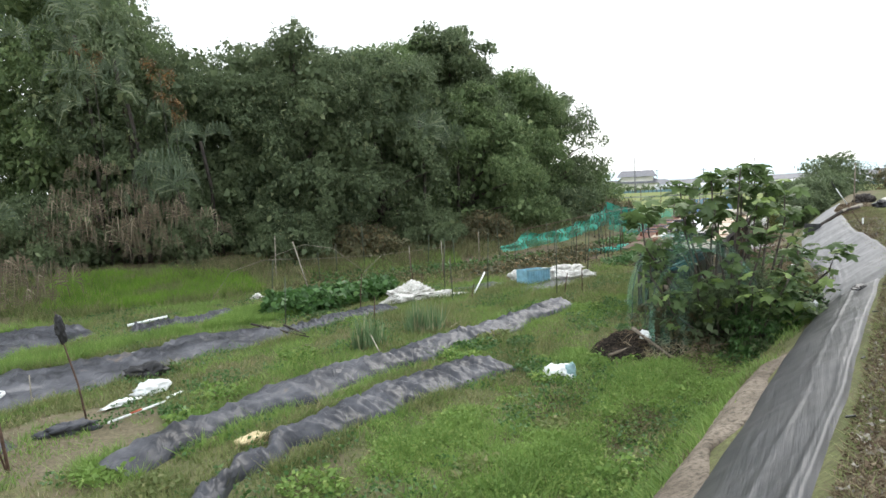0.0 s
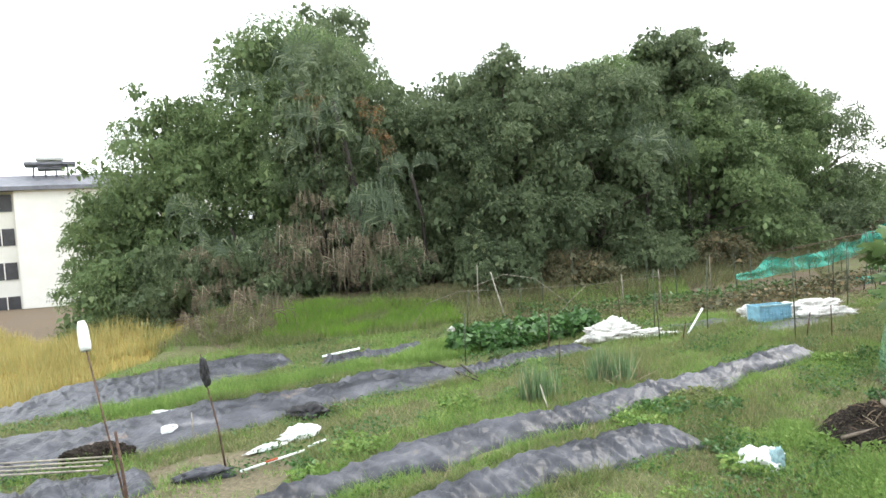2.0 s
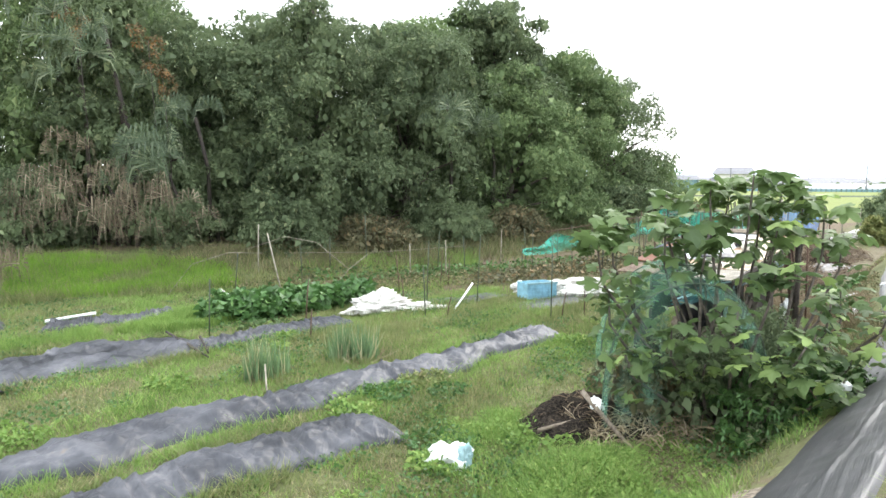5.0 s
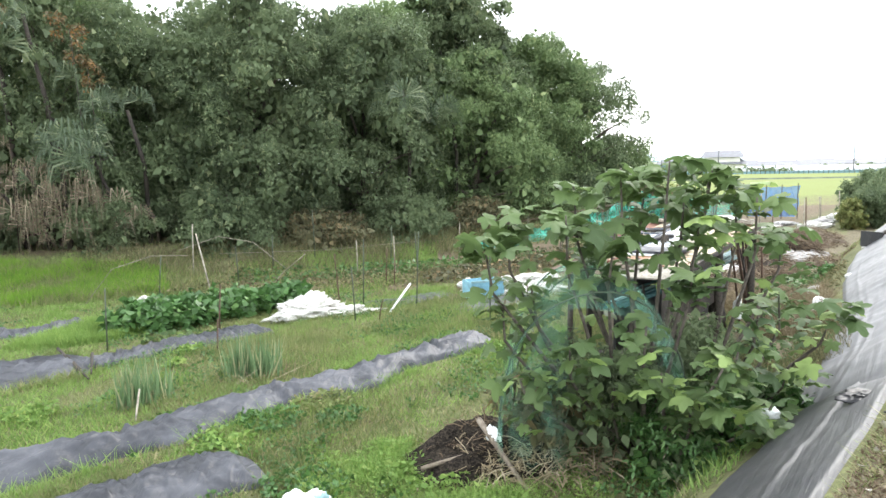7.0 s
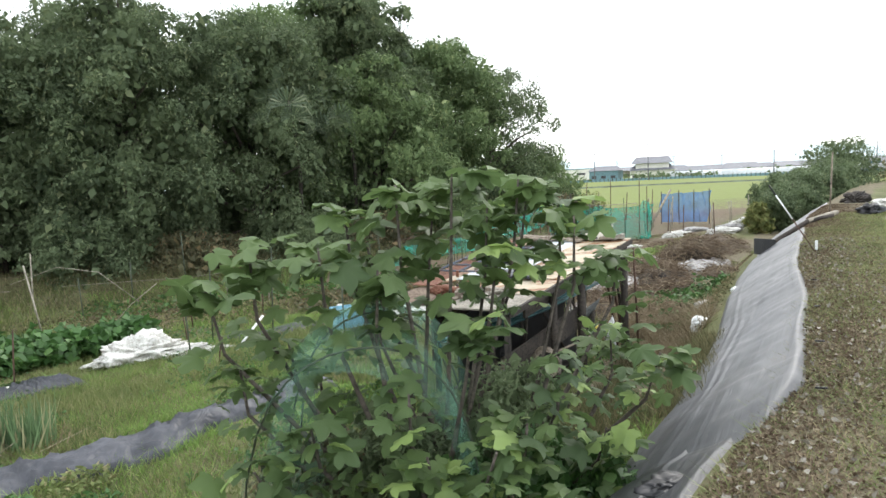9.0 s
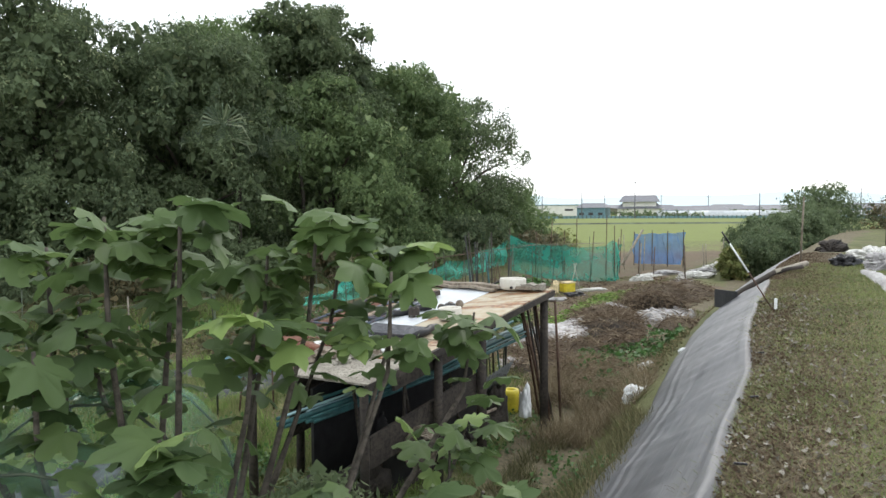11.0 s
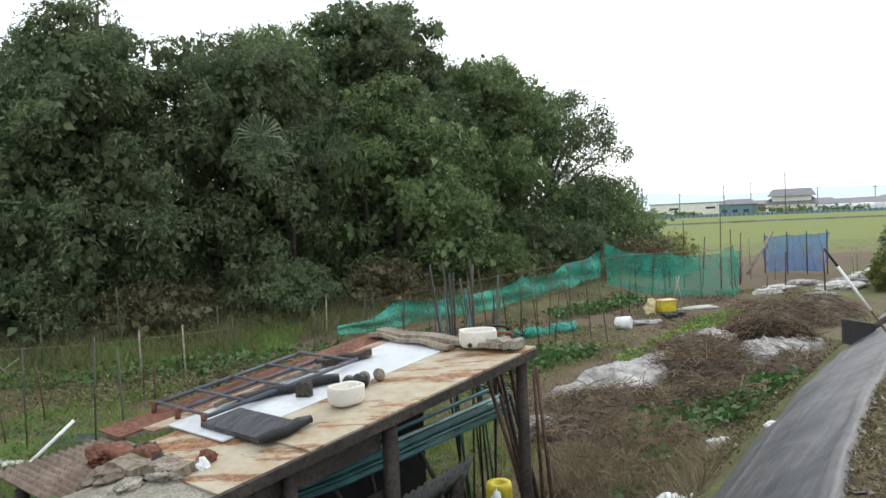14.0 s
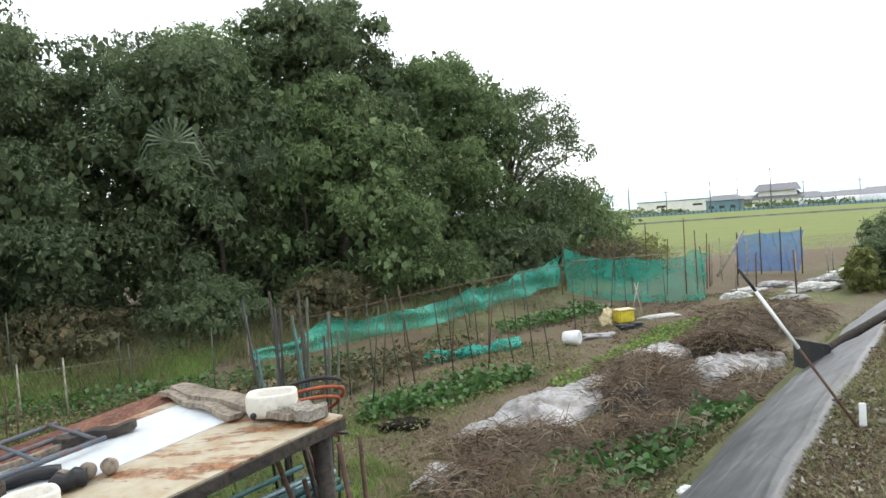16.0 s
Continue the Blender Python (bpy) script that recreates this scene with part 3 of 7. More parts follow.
FILMS = [
    ([(-2.3, 5.2), (-2.1, 5.9), (-1.94, 6.9), (-1.13, 8.1), (-0.5, 8.95), (0.45, 9.65)], [(-2.0, 5.0), (-1.85, 5.9), (-1.21, 6.8), (-0.4, 7.9), (0.35, 8.75), (0.86, 9.25)]),
    ([(-3.5, 6.1), (-3.24, 6.7), (-2.78, 8.0), (-1.9, 9.2), (-0.34, 11.0), (0.94, 12.75), (2.45, 14.4)], [(-3.0, 6.0), (-2.8, 6.6), (-2.3, 7.4), (-1.45, 8.37), (-0.1, 10.3), (1.15, 11.8), (2.69, 13.8)]),
    ([(-10.0, 6.6), (-8.6, 8.1), (-7.4, 9.3), (-6.6, 10.3), (-5.55, 11.3), (-4.66, 12.6), (-3.5, 13.0)], [(-8.2, 5.6), (-6.7, 7.0), (-5.6, 7.95), (-4.95, 9.2), (-4.17, 10.7), (-3.2, 11.6), (-2.7, 12.1)]),
    ([(-12.0, 9.4), (-11.1, 10.8), (-10.5, 11.8), (-9.7, 13.0), (-8.6, 14.2), (-7.9, 14.0)], [(-10.4, 7.7), (-9.2, 8.9), (-8.4, 9.8), (-7.8, 10.8), (-7.4, 12.0), (-7.0, 13.2)]),
    ([(-7.8, 4.9), (-6.5, 6.5), (-5.3, 7.4)], [(-6.3, 4.4), (-5.5, 5.8), (-4.6, 6.9)]),
    ([(-6.6, 13.6), (-6.1, 14.1), (-5.1, 15.3)], [(-6.3, 13.0), (-5.6, 13.6), (-4.7, 14.8)]),
    ([(-3.5, 12.6), (-2.7, 13.7), (-1.6, 15.0)], [(-3.3, 12.0), (-2.2, 13.3), (-1.0, 14.5)]),
]
for i, (a, b) in enumerate(FILMS):
    v, f = ribbon(a, b, 190, 30, seed=i, crease=0.045, ragged=0.1, swell=0.1 if i < 2 else 0.04, broad=0.6)
    tagged(new("mulch_sheet", fast_mesh("mulch_sheet", v, f, M["film"], True)), "crinkled black plastic mulch sheet laid over a garden bed", "mulch sheet", "mulch sheets")

# woven mat along the bank
def mat_strip(s0, s1, lo, hi, n, lift, seed, label, swell=None, mat="mat"):
    ss = np.linspace(s0, s1, n)
    c = np.interp(ss, MAT_S, MAT_V)
    ww = np.zeros(n) if swell is None else np.interp(ss, *swell)
    A = [xy(s, q + lo - w * 0.3) for s, q, w in zip(ss, c, ww)]
    B = [xy(s, q + hi + w) for s, q, w in zip(ss, c, ww)]
    v, f = ribbon(A, B, n, 60, lift, 0.012, seed, 0.012, folds=0.014, broad=0.6)
    me = fast_mesh("weed_mat", v, f, M[mat], True)
    ob = tagged(new("weed_mat", me), label, "weed mat", "weed mats on the bank")
    return ob


mat_strip(-6, 11.3, -0.42, 0.36, 200, 0.03, 21, "black woven weed mat laid along the earth bank")
mat_strip(10.9, 22.6, -0.5, 0.45, 160, 0.05, 22, "greyed black woven weed mat laid along the earth bank", ([10.9, 11.6, 13, 16, 22], [0.05, 0.22, 0.1, 0.05, 0.1]), "mat_grey")
mat_strip(22.9, 34, -0.5, 0.5, 80, 0.03, 23, "greyed woven weed mat on the far bank", None, "mat_grey")


M["pale_sand"] = material("pale_washed_sand", two_scale((0.13, 0.108, 0.085), (0.27, 0.23, 0.185), (0.08, 0.07, 0.055), 1.8, 22, 0.8, 0.03), 0.95, 0.1)
ss = np.linspace(-5, 8.2, 60)
cc_ = np.interp(ss, MAT_S, MAT_V)
v, f = ribbon([xy(a, b - 0.84 + 0.012 * a) for a, b in zip(ss, cc_)], [xy(a, b - 0.4) for a, b in zip(ss, cc_)], 150, 16, 0.012, 0.018, 77, 0.13)
tagged(new("dirt_channel", fast_mesh("dirt_channel", v, f, M["pale_sand"], True)), "strip of bare washed-out earth beside the weed mat", "bare earth", kind="structure")


# ---- trees ----
def facing_leaves(centres, normals, size, width, rs, fold=0.12, ragged=0.45):
    """Diamond leaves lying roughly along a surface and hanging down over it."""
    n = len(centres)
    size = np.broadcast_to(np.asarray(size, float), (n,)) * rs.uniform(0.65, 1.35, n)
    nn = normals + rs.normal(0, ragged, (n, 3))
    nn /= np.linalg.norm(nn, axis=1, keepdims=True) + 1e-9
    d = np.array([0, 0, -0.9]) + rs.normal(0, 0.75, (n, 3)) + normals * 0.4
    d -= nn * np.sum(d * nn, 1, keepdims=True)
    d /= np.linalg.norm(d, axis=1, keepdims=True) + 1e-9
    side = np.cross(d, nn)
    L, W = size[:, None], size[:, None] * width / 2
    mid = centres + d * L * 0.45
    v = np.stack([centres, mid + side * W - nn * L * fold, centres + d * L - nn * L * fold, mid - side * W - nn * L * fold], 1).reshape(-1, 3)
    return v, np.arange(4 * n).reshape(n, 4)


def crown_mesh(name, lobes, n, leaf, mat, seed, droop=0.85, width=0.33, core=True):
    """Leaves laid over boughs that bulge from a set of lobes (x, y, z, rx, ry, rz), with big leaves at the heart."""
    rs = np.random.default_rng(seed)
    lobes = np.array(lobes, float)
    area = lobes[:, 3] * lobes[:, 5]
    small = lobes[:, 3].mean() < 0.35
    per_lobe = 4 if small else 11
    boughs = []
    for lb in lobes:
        d = rs.normal(0, 1, (per_lobe, 3))
        d[:, 2] = np.abs(d[:, 2]) * rs.choice([1, 1, -0.8], per_lobe)
        d /= np.linalg.norm(d, axis=1, keepdims=True)
        q = rs.uniform(0.26, 0.5, per_lobe)[:, None]
        c = lb[:3] + d * lb[3:] * (1.02 - q * 0.6)
        boughs.append(np.concatenate([c, lb[3:] * q * np.array([1, 1, 0.85]), np.repeat((c - lb[:3]) * 0 + d, 1, 0)], 1))
    boughs = np.concatenate(boughs)
    weight = boughs[:, 3] * boughs[:, 5] ** 0.7
    pick = rs.choice(len(boughs), n, p=weight / weight.sum())
    d = rs.normal(0, 1, (n, 3)) + boughs[pick, 6:] * 0.9 + np.array([0, 0, 0.55])
    d /= np.linalg.norm(d, axis=1, keepdims=True)
    r = rs.choice([0.75, 0.92, 1.0, 1.07, 1.25], n, p=[0.12, 0.26, 0.34, 0.2, 0.08])
    bumpy = 1 + 0.2 * np.sin(d[:, 0] * 7 + pick) * np.sin(d[:, 2] * 8 + pick * 2)
    c = boughs[pick, :3] + d * boughs[pick, 3:6] * (r * bumpy)[:, None]
    c[:, 2] -= np.abs(rs.normal(0, 1.1, n)) * leaf
    v, f = facing_leaves(c, d * 0.7 + np.array([0, 0, 0.3]), leaf * 0.92, width, rs, ragged=0.7)
    if core:
        k = max(700, n // 9)
        pick = rs.choice(len(lobes), k, p=area / area.sum())
        cc = lobes[pick, :3] + rs.normal(0, 0.33, (k, 3)) * lobes[pick, 3:]
        v2, f2 = leaves(cc, leaf * 1.9, droop, 0.7, rs)
        f = np.concatenate([f, f2 + len(v)])
        v = np.concatenate([v, v2])
    return fast_mesh(name, v, f, mat)


def make_tree(x, y, top, radius, n, leaf, mat, seed, label, low=0.05, airy=False, name="tree", group="trees of the grove", flat=0.75, lobe=0.3, count=34):
    rs = np.random.default_rng(seed)
    z0 = float(height(x, y)) - 0.1
    t = thing(name, (x, y, z0), label, "tree" if name == "tree" else "shrub", group)
    H = top - z0
    lobes = []
    for i in range(count):
        u = (i + 0.5) / count
        a = i * 2.4 + rs.uniform(-0.5, 0.5)
        lr = radius * rs.uniform(lobe * 0.7, lobe * 1.25)
        zz = H * (low + (0.97 - low) * u) - lr * 0.5
        prof = math.sqrt(max(0.05, 1 - max(0.0, (u - 0.45) / 0.6) ** 2)) * (0.75 + 0.25 * min(1, u * 4))
        rr = max(0.0, radius * prof * rs.uniform(0.72, 1.08) - lr * 0.6)
        lobes.append((math.cos(a) * rr, math.sin(a) * rr, zz, lr * rs.uniform(0.9, 1.3), lr * rs.uniform(0.9, 1.3), lr * rs.uniform(0.55, 0.9) * (1 if H > 3 else flat)))
    for i in range(count // 2):
        a, u = rs.uniform(0, 6.28), rs.uniform(0.35, 1.0)
        q = radius * math.sqrt(max(0.03, 1 - max(0.0, (u - 0.45) / 0.6) ** 2)) * rs.uniform(0.88, 1.04)
        r_ = radius * rs.uniform(0.09, 0.17)
        lobes.append((math.cos(a) * q, math.sin(a) * q, H * u * rs.uniform(0.92, 0.99), r_ * 1.5, r_ * 1.5, r_))
    if not airy:
        lobes += [(0, 0, H * 0.45, radius * 0.75, radius * 0.75, H * 0.4), (0, 0, H * 0.72, radius * 0.6, radius * 0.6, H * 0.24)]
    part("crown", crown_mesh("crown", lobes, n, leaf, mat, seed, core=not airy), mat, t)
    k = min(1.0, H / 6)
    part("trunk", tube_bm([(0, 0, 0), (0.1 * k, 0.05 * k, H * 0.3), (0.0, 0.15 * k, H * 0.6), (0.1 * k, 0.0, H * 0.88)], [0.2 * k, 0.15 * k, 0.1 * k, 0.04 * k], 8), M["bark"], t)
    bm = bmesh.new()
    for lx, ly, lz, *_ in lobes[:count:2 if not airy else 1]:
        base = max(H * 0.1, lz * 0.6)
        tube_bm([(0.03, 0.05, base), (lx * 0.5, ly * 0.5, lz * 0.85), (lx, ly, lz)], [0.07 * k, 0.045 * k, 0.014], 5, bm)
    part("limb", bm, M["bark"], t)
    return t


GROVE = [
    (-13.4, 23.8, 11.2, 4.2, 84000, 0.15, "tree_leaf_b", "tall dense bamboo-like tree hung with creepers", 0.3),
    (-10.6, 22.2, 9.6, 2.8, 46000, 0.14, "tree_leaf", "dark evergreen overgrown with creepers", 0.34),
    (-13.2, 27.0, 12.9, 2.6, 24000, 0.16, "tree_leaf", "tall dark tree rising behind the others", 0.25),
    (-16.9, 20.9, 8.6, 3.2, 42000, 0.14, "tree_leaf_b", "broad leafy tree at the edge of the grove", 0.3),
    (-18.1, 19.8, 5.4, 2.1, 26000, 0.14, "tree_leaf_b", "low leafy tree at the edge of the rice field", 0.3),
    (-8.0, 26.6, 8.8, 3.2, 32000, 0.15, "tree_leaf", "dark evergreen deep in the grove", 0.3),
    (-5.4, 24.4, 8.7, 2.8, 56000, 0.14, "tree_leaf", "dark evergreen with a narrow top", 0.3),
    (-2.6, 27.6, 8.6, 3.2, 48000, 0.15, "tree_leaf", "dark broad evergreen tree", 0.3),
    (-2.7, 30.6, 9.7, 3.6, 60000, 0.16, "tree_leaf_b", "tall broad evergreen tree with a domed crown", 0.28),
    (0.5, 31.4, 10.4, 2.8, 60000, 0.16, "tree_leaf", "tallest broad evergreen tree of the grove", 0.28),
    (1.2, 30.2, 7.4, 3.0, 44000, 0.15, "tree_leaf_b", "leafy lower tree at the front of the grove", 0.3),
    (-9.0, 24.6, 7.6, 2.8, 30000, 0.15, "tree_leaf", "dark evergreen deep in the grove", 0.3),
    (-6.6, 23.6, 4.6, 2.0, 16000, 0.14, "tree_leaf", "dark evergreen deep in the grove", 0.34),
    (3.6, 34.0, 8.9, 2.7, 46000, 0.15, "tree_leaf_b", "leafy tree with hanging creepers", 0.3),
    (7.4, 38.0, 4.2, 2.6, 24000, 0.15, "tree_leaf_b", "bushy thicket turning brown at the end of the grove", 0.35),
    (10.2, 40.6, 1.9, 1.7, 10000, 0.11, "yellowing", "low scrub turning yellow at the end of the grove", 0.4),
]
for i, (x, y, top, r, n, leaf, m, label, lobe) in enumerate(GROVE):
    make_tree(x, y, top, r, n, leaf, M[m], 100 + i, label, lobe=lobe, count=46)
make_tree(5.7, 36.6, 8.0, 2.9, 27000, 0.17, M["tree_leaf"], 140, "airy tree with sky showing through its limbs", airy=True, lobe=0.26, count=38, low=0.2)

make_tree(-5.3, 25.0, 9.7, 0.75, 2600, 0.13, M["tree_leaf"], 141, "slender tree rising as a thin spire above the grove", airy=True, lobe=0.35, count=20, low=0.6)

M["rust_leaf"] = material("reddening_creeper_leaves", leafy((0.08, 0.065, 0.035), (0.17, 0.13, 0.06), (0.27, 0.15, 0.06), 0.3), 0.6, 0.3)
for i, (x, y, z, r) in enumerate([(-8.2, 19.9, 5.7, 0.38), (-9.9, 19.4, 6.1, 0.3), (-8.0, 20.2, 4.8, 0.26)]):
    t = thing("creeper", (x, y, float(height(x, y))), "reddening creeper hanging from the trees", "creeper", "creepers in the grove")
    part("foliage", crown_mesh("foliage", [(0, 0, z, r, 0.4, r * 0.8), (0.2, 0, z - r, r * 0.5, 0.3, r * 0.9), (-0.3, 0, z + 0.3, r * 0.6, 0.3, r * 0.4)], 360, 0.11, M["rust_leaf"], 600 + i, 1.0, 0.4, False), M["rust_leaf"], t)
    part("vine", tube_bm([(0, 0.3, 0), (0.1, 0.2, z * 0.5), (0, 0.1, z)], 0.012, 5), M["dark_wood"], t)

# shrubs and undergrowth along the foot of the grove
for i, (x, y, top, r, n, m) in enumerate([(-17.0, 17.6, 2.6, 1.6, 9000, "tree_leaf_b"), (-14.2, 18.4, 3.0, 1.9, 12000, "tree_leaf"), (-11.6, 19.2, 3.2, 1.8, 11000, "tree_leaf"),
        (-5.2, 21.9, 2.4, 1.3, 8000, "tree_leaf"), (-3.0, 23.6, 1.8, 1.4, 6000, "autumn_leaf"), (-0.8, 25.6, 2.2, 1.5, 8000, "tree_leaf"), (1.6, 27.6, 1.9, 1.4, 7000, "autumn_leaf"),
        (3.6, 30.4, 2.6, 1.7, 9000, "tree_leaf_b"), (6.0, 33.0, 2.8, 1.8, 9000, "tree_leaf"), (9.0, 35.6, 2.0, 1.6, 7000, "autumn_leaf"), (-8.2, 21.0, 2.6, 1.3, 8000, "tree_leaf")]):
    make_tree(x, y, top, r, n, 0.12, M[m], 200 + i, "straggling shrub in the shade at the foot of the grove", name="shrub", group="shrubs at the foot of the grove", lobe=0.4, count=16)


def frond(bm, at, out, size, hang=0.6, n=15):
    """A fan of narrow blades from one point, facing out."""
    out = Vector(out).normalized()
    side = out.cross(Vector((0, 0, 1))).normalized()
    for k in range(n):
        a = (k / (n - 1) - 0.5) * 4.0
        d = (side * math.sin(a) + Vector((0, 0, 1)) * math.cos(a) * 0.8 + out * 0.5).normalized()
        p0 = Vector(at)
        p1 = p0 + d * size * 0.6
        p2 = p1 + (d * 0.35 + Vector((0, 0, -hang))) * size * 0.7
        w = out.cross(d).normalized() * size * 0.028
        v = [bm.verts.new(q) for q in (p0, p1 + w, p1 - w, p2)]
        bm.faces.new(v[:3])
        bm.faces.new((v[1], v[3], v[2]))


rp = random.Random(5)
for label, mat, spots, size in (
    ("fan palm with long green fronds growing through the grove", "palm_leaf", [(-10.6, 18.9, 6.9, 9), (-9.6, 19.1, 6.2, 7), (-8.2, 19.4, 2.6, 16), (-7.6, 20.2, 3.8, 8), (-12.8, 17.6, 2.6, 10), (-0.8, 25.0, 4.8, 9), (0.6, 27.2, 4.2, 8), (-9.2, 18.9, 4.9, 8)], 0.8),
    ("dead brown palm fronds hanging at the foot of the grove", "dead_leaf", [(-11.4, 18.3, 1.3, 10), (-10.3, 18.8, 1.6, 18), (-9.3, 19.2, 1.5, 18), (-8.3, 19.8, 1.5, 16), (-7.4, 20.4, 1.2, 10), (-12.8, 17.8, 1.1, 8), (-9.8, 19.0, 2.3, 8), (-8.6, 19.5, 1.0, 14), (-10.6, 15.9, 0.35, 26), (-11.3, 15.5, 0.25, 20), (-9.9, 16.4, 0.3, 12)], 0.55)):
    for x, y, z, n in spots:
        y -= 0.1 if mat == "palm_leaf" else 0.2
        t = thing("fan_palm" if mat == "palm_leaf" else "dead_palm", (x, y, float(height(x, y))), label, "palm", "fan palms in the grove")
        bm = bmesh.new()
        for _ in range(n):
            a = rp.uniform(-2.6, -0.4)
            o = Vector((math.cos(a), math.sin(a), rp.uniform(-0.2, 0.4)))
            dead = mat == "dead_leaf"
            frond(bm, (rp.uniform(-0.9, 0.9), rp.uniform(-0.6, 0.5), z + rp.uniform(-0.8, 0.8)), o, size * rp.uniform(0.6, 1.2), rp.uniform(1.2, 2.2) if dead else rp.uniform(0.5, 1.1), 11 if dead else 15)
        part("fronds", bm, M[mat], t)
        part("trunk", tube_bm([(0, 1.9, 0), (0.1, 1.7, z * 0.6), (0, 1.2, z)], [0.07, 0.06, 0.05], 7), M["dark_wood"], t)

# bushes on the right, beyond the mat, and trees behind them
for i, (x, y, top, r, n, m) in enumerate([(16.7, 31.9, 1.9, 1.0, 14000, "tree_leaf"), (15.7, 31.2, 1.5, 0.5, 3500, "yellowing"), (18.6, 34.6, 2.2, 1.2, 11000, "tree_leaf"), (19.6, 36.6, 2.6, 1.6, 12000, "tree_leaf"),
        (22.4, 40.4, 2.7, 2.0, 12000, "tree_leaf"), (25.4, 44.6, 3.0, 2.3, 12000, "tree_leaf"), (29.0, 49.5, 4.3, 3.0, 12000, "tree_leaf"), (33.5, 46.0, 4.4, 3.2, 12000, "autumn_leaf"), (31.0, 40.0, 4.6, 2.6, 11000, "autumn_leaf")]):
    make_tree(x, y, top, r, n, 0.1 if i < 3 else 0.15, M[m], 300 + i, "dense bush beside the path" if i else "dense dark green bush beside the path", name="shrub", group="bushes beside the path", lobe=0.4, count=18)


# ---- small builders ----
def gz(x, y, up=0.0):
    return float(height(x, y)) + up


def pole(x, y, h, mat="pole", r=0.011, lean=(0, 0), label="thin green-coated garden stake", name="stake", group="garden stakes"):
    me_bm = tube_bm([(0, 0, -0.15), (lean[0] * 0.5, lean[1] * 0.5, h * 0.5), (lean[0], lean[1], h)], [r, r, r * 0.85], 6)
    return solo(name, me_bm, M[mat], (x, y, gz(x, y)), label, "stake", group)


def heap_mesh(name, rx, ry, h, mat, seed, res=44, rough=0.25, lumps=5):
    """A rounded heap with an uneven surface, centred on its origin."""
    rs = np.random.default_rng(seed)
    u = np.linspace(-1, 1, res)
    X, Y = np.meshgrid(u, u)
    R = np.hypot(X, Y)
    ang = np.arctan2(Y, X)
    ed = 1 + 0.12 * np.sin(ang * 3 + seed) + 0.08 * np.sin(ang * 5 + seed * 2)
    Z = np.clip(1 - (R / ed) ** 2, -0.25, 1)
    n = sum(np.sin(X * rs.uniform(3, 11) + rs.uniform(0, 6)) * np.sin(Y * rs.uniform(3, 11) + rs.uniform(0, 6)) for _ in range(lumps)) / lumps
    Z = h * (Z + rough * n * np.clip(Z + 0.3, 0, 1)) + rs.normal(0, h * 0.03, Z.shape)
    v = np.stack([X * rx * 1.1, Y * ry * 1.1, Z], -1).reshape(-1, 3)
    i = (np.arange(res - 1)[:, None] * res + np.arange(res - 1)[None, :]).ravel()
    f = np.stack([i, i + 1, i + res + 1, i + res], 1)
    keep = Z.ravel()[f].min(1) > -0.24 * h
    return fast_mesh(name, v, f[keep], mat, True)


def heap(name, x, y, rx, ry, h, mat, seed, label, category, rz=0.0, rough=0.25, up=0.0, group=""):
    ob = new(name, heap_mesh(name, rx, ry, h, M[mat], seed, rough=rough))
    ob.matrix_basis = pose(x, y, gz(x, y, up), 0, 0, rz)
    return tagged(ob, label, category, group)


def stalks(name, x, y, rx, ry, h, n, mat, seed, label, category, rz=0.0, length=0.3, up=0.0):
    """A tangle of thin dead stalks over a heap."""
    rs = np.random.default_rng(seed)
    a, r = rs.uniform(0, 2 * np.pi, n), np.sqrt(rs.uniform(0, 1, n))
    px, py = np.cos(a) * r * rx, np.sin(a) * r * ry
    pz = h * (1 - r ** 2) + rs.uniform(0, 0.05, n)
    b = rs.uniform(0, 2 * np.pi, n)
    L = length * rs.uniform(0.4, 1.3, n)
    d = np.stack([np.cos(b), np.sin(b), rs.normal(0, 0.35, n)], 1) * L[:, None]
    p0 = np.stack([px, py, pz], 1)
    side = np.stack([-np.sin(b), np.cos(b), rs.normal(0, 0.6, n)], 1) * 0.0038
    m = p0 + d * 0.5 + np.array([0, 0, 1]) * (L * 0.12)[:, None]
    v = np.stack([p0 - side, p0 + side, m + side, m - side, p0 + d + side, p0 + d - side], 1).reshape(-1, 3)
    i = np.arange(n)[:, None] * 6
    f = np.concatenate([i + [0, 1, 2, 3], i + [3, 2, 4, 5]])
    ob = new(name, fast_mesh(name, v, f, M[mat]))
    ob.matrix_basis = pose(x, y, gz(x, y, up), 0, 0, rz)
    return tagged(ob, label, category, kind="stuff")


def crumple(name, x, y, sx, sy, h, mat, seed, label, category, rz=0.0, up=0.0, group="", res=22):
    """A thrown-down cloth or bag: a closed lumpy pile of folds."""
    rs = np.random.default_rng(seed)
    bm = bmesh.new()
    bmesh.ops.create_icosphere(bm, subdivisions=5 if sx > 0.9 else 4, radius=1.0)
    o = Vector(rs.uniform(-9, 9, 3))
    for v in bm.verts:
        p = v.co.copy()
        k = 0.7 + 0.5 * noise.noise(p * 1.3 + o) + 0.5 * (0.4 - abs(noise.noise(p * 2.9 + o))) + 0.3 * (0.3 - abs(noise.noise(p * 6.5 + o))) + 0.1 * noise.noise(p * 14 + o)
        v.co = Vector((p.x * k * sx / 2, p.y * k * sy / 2, max(-0.02, (p.z * k + 0.25) * h * 0.75)))
    for f in bm.faces:
        f.smooth = True
    return solo(name, bm, M[mat], (x, y, gz(x, y, up)), label, category, group, rz=rz)


def stick(a, b, r, mat, name, label, category="stick", r2=None, bend=0.0, group=""):
    a, b = Vector(a), Vector(b)
    m = (a + b) / 2 + Vector((0, 0, bend)) - a
    return solo(name, tube_bm([(0, 0, 0), m, b - a], [r, (r + (r2 or r)) / 2, r2 or r], 7), M[mat], a, label, category, group)


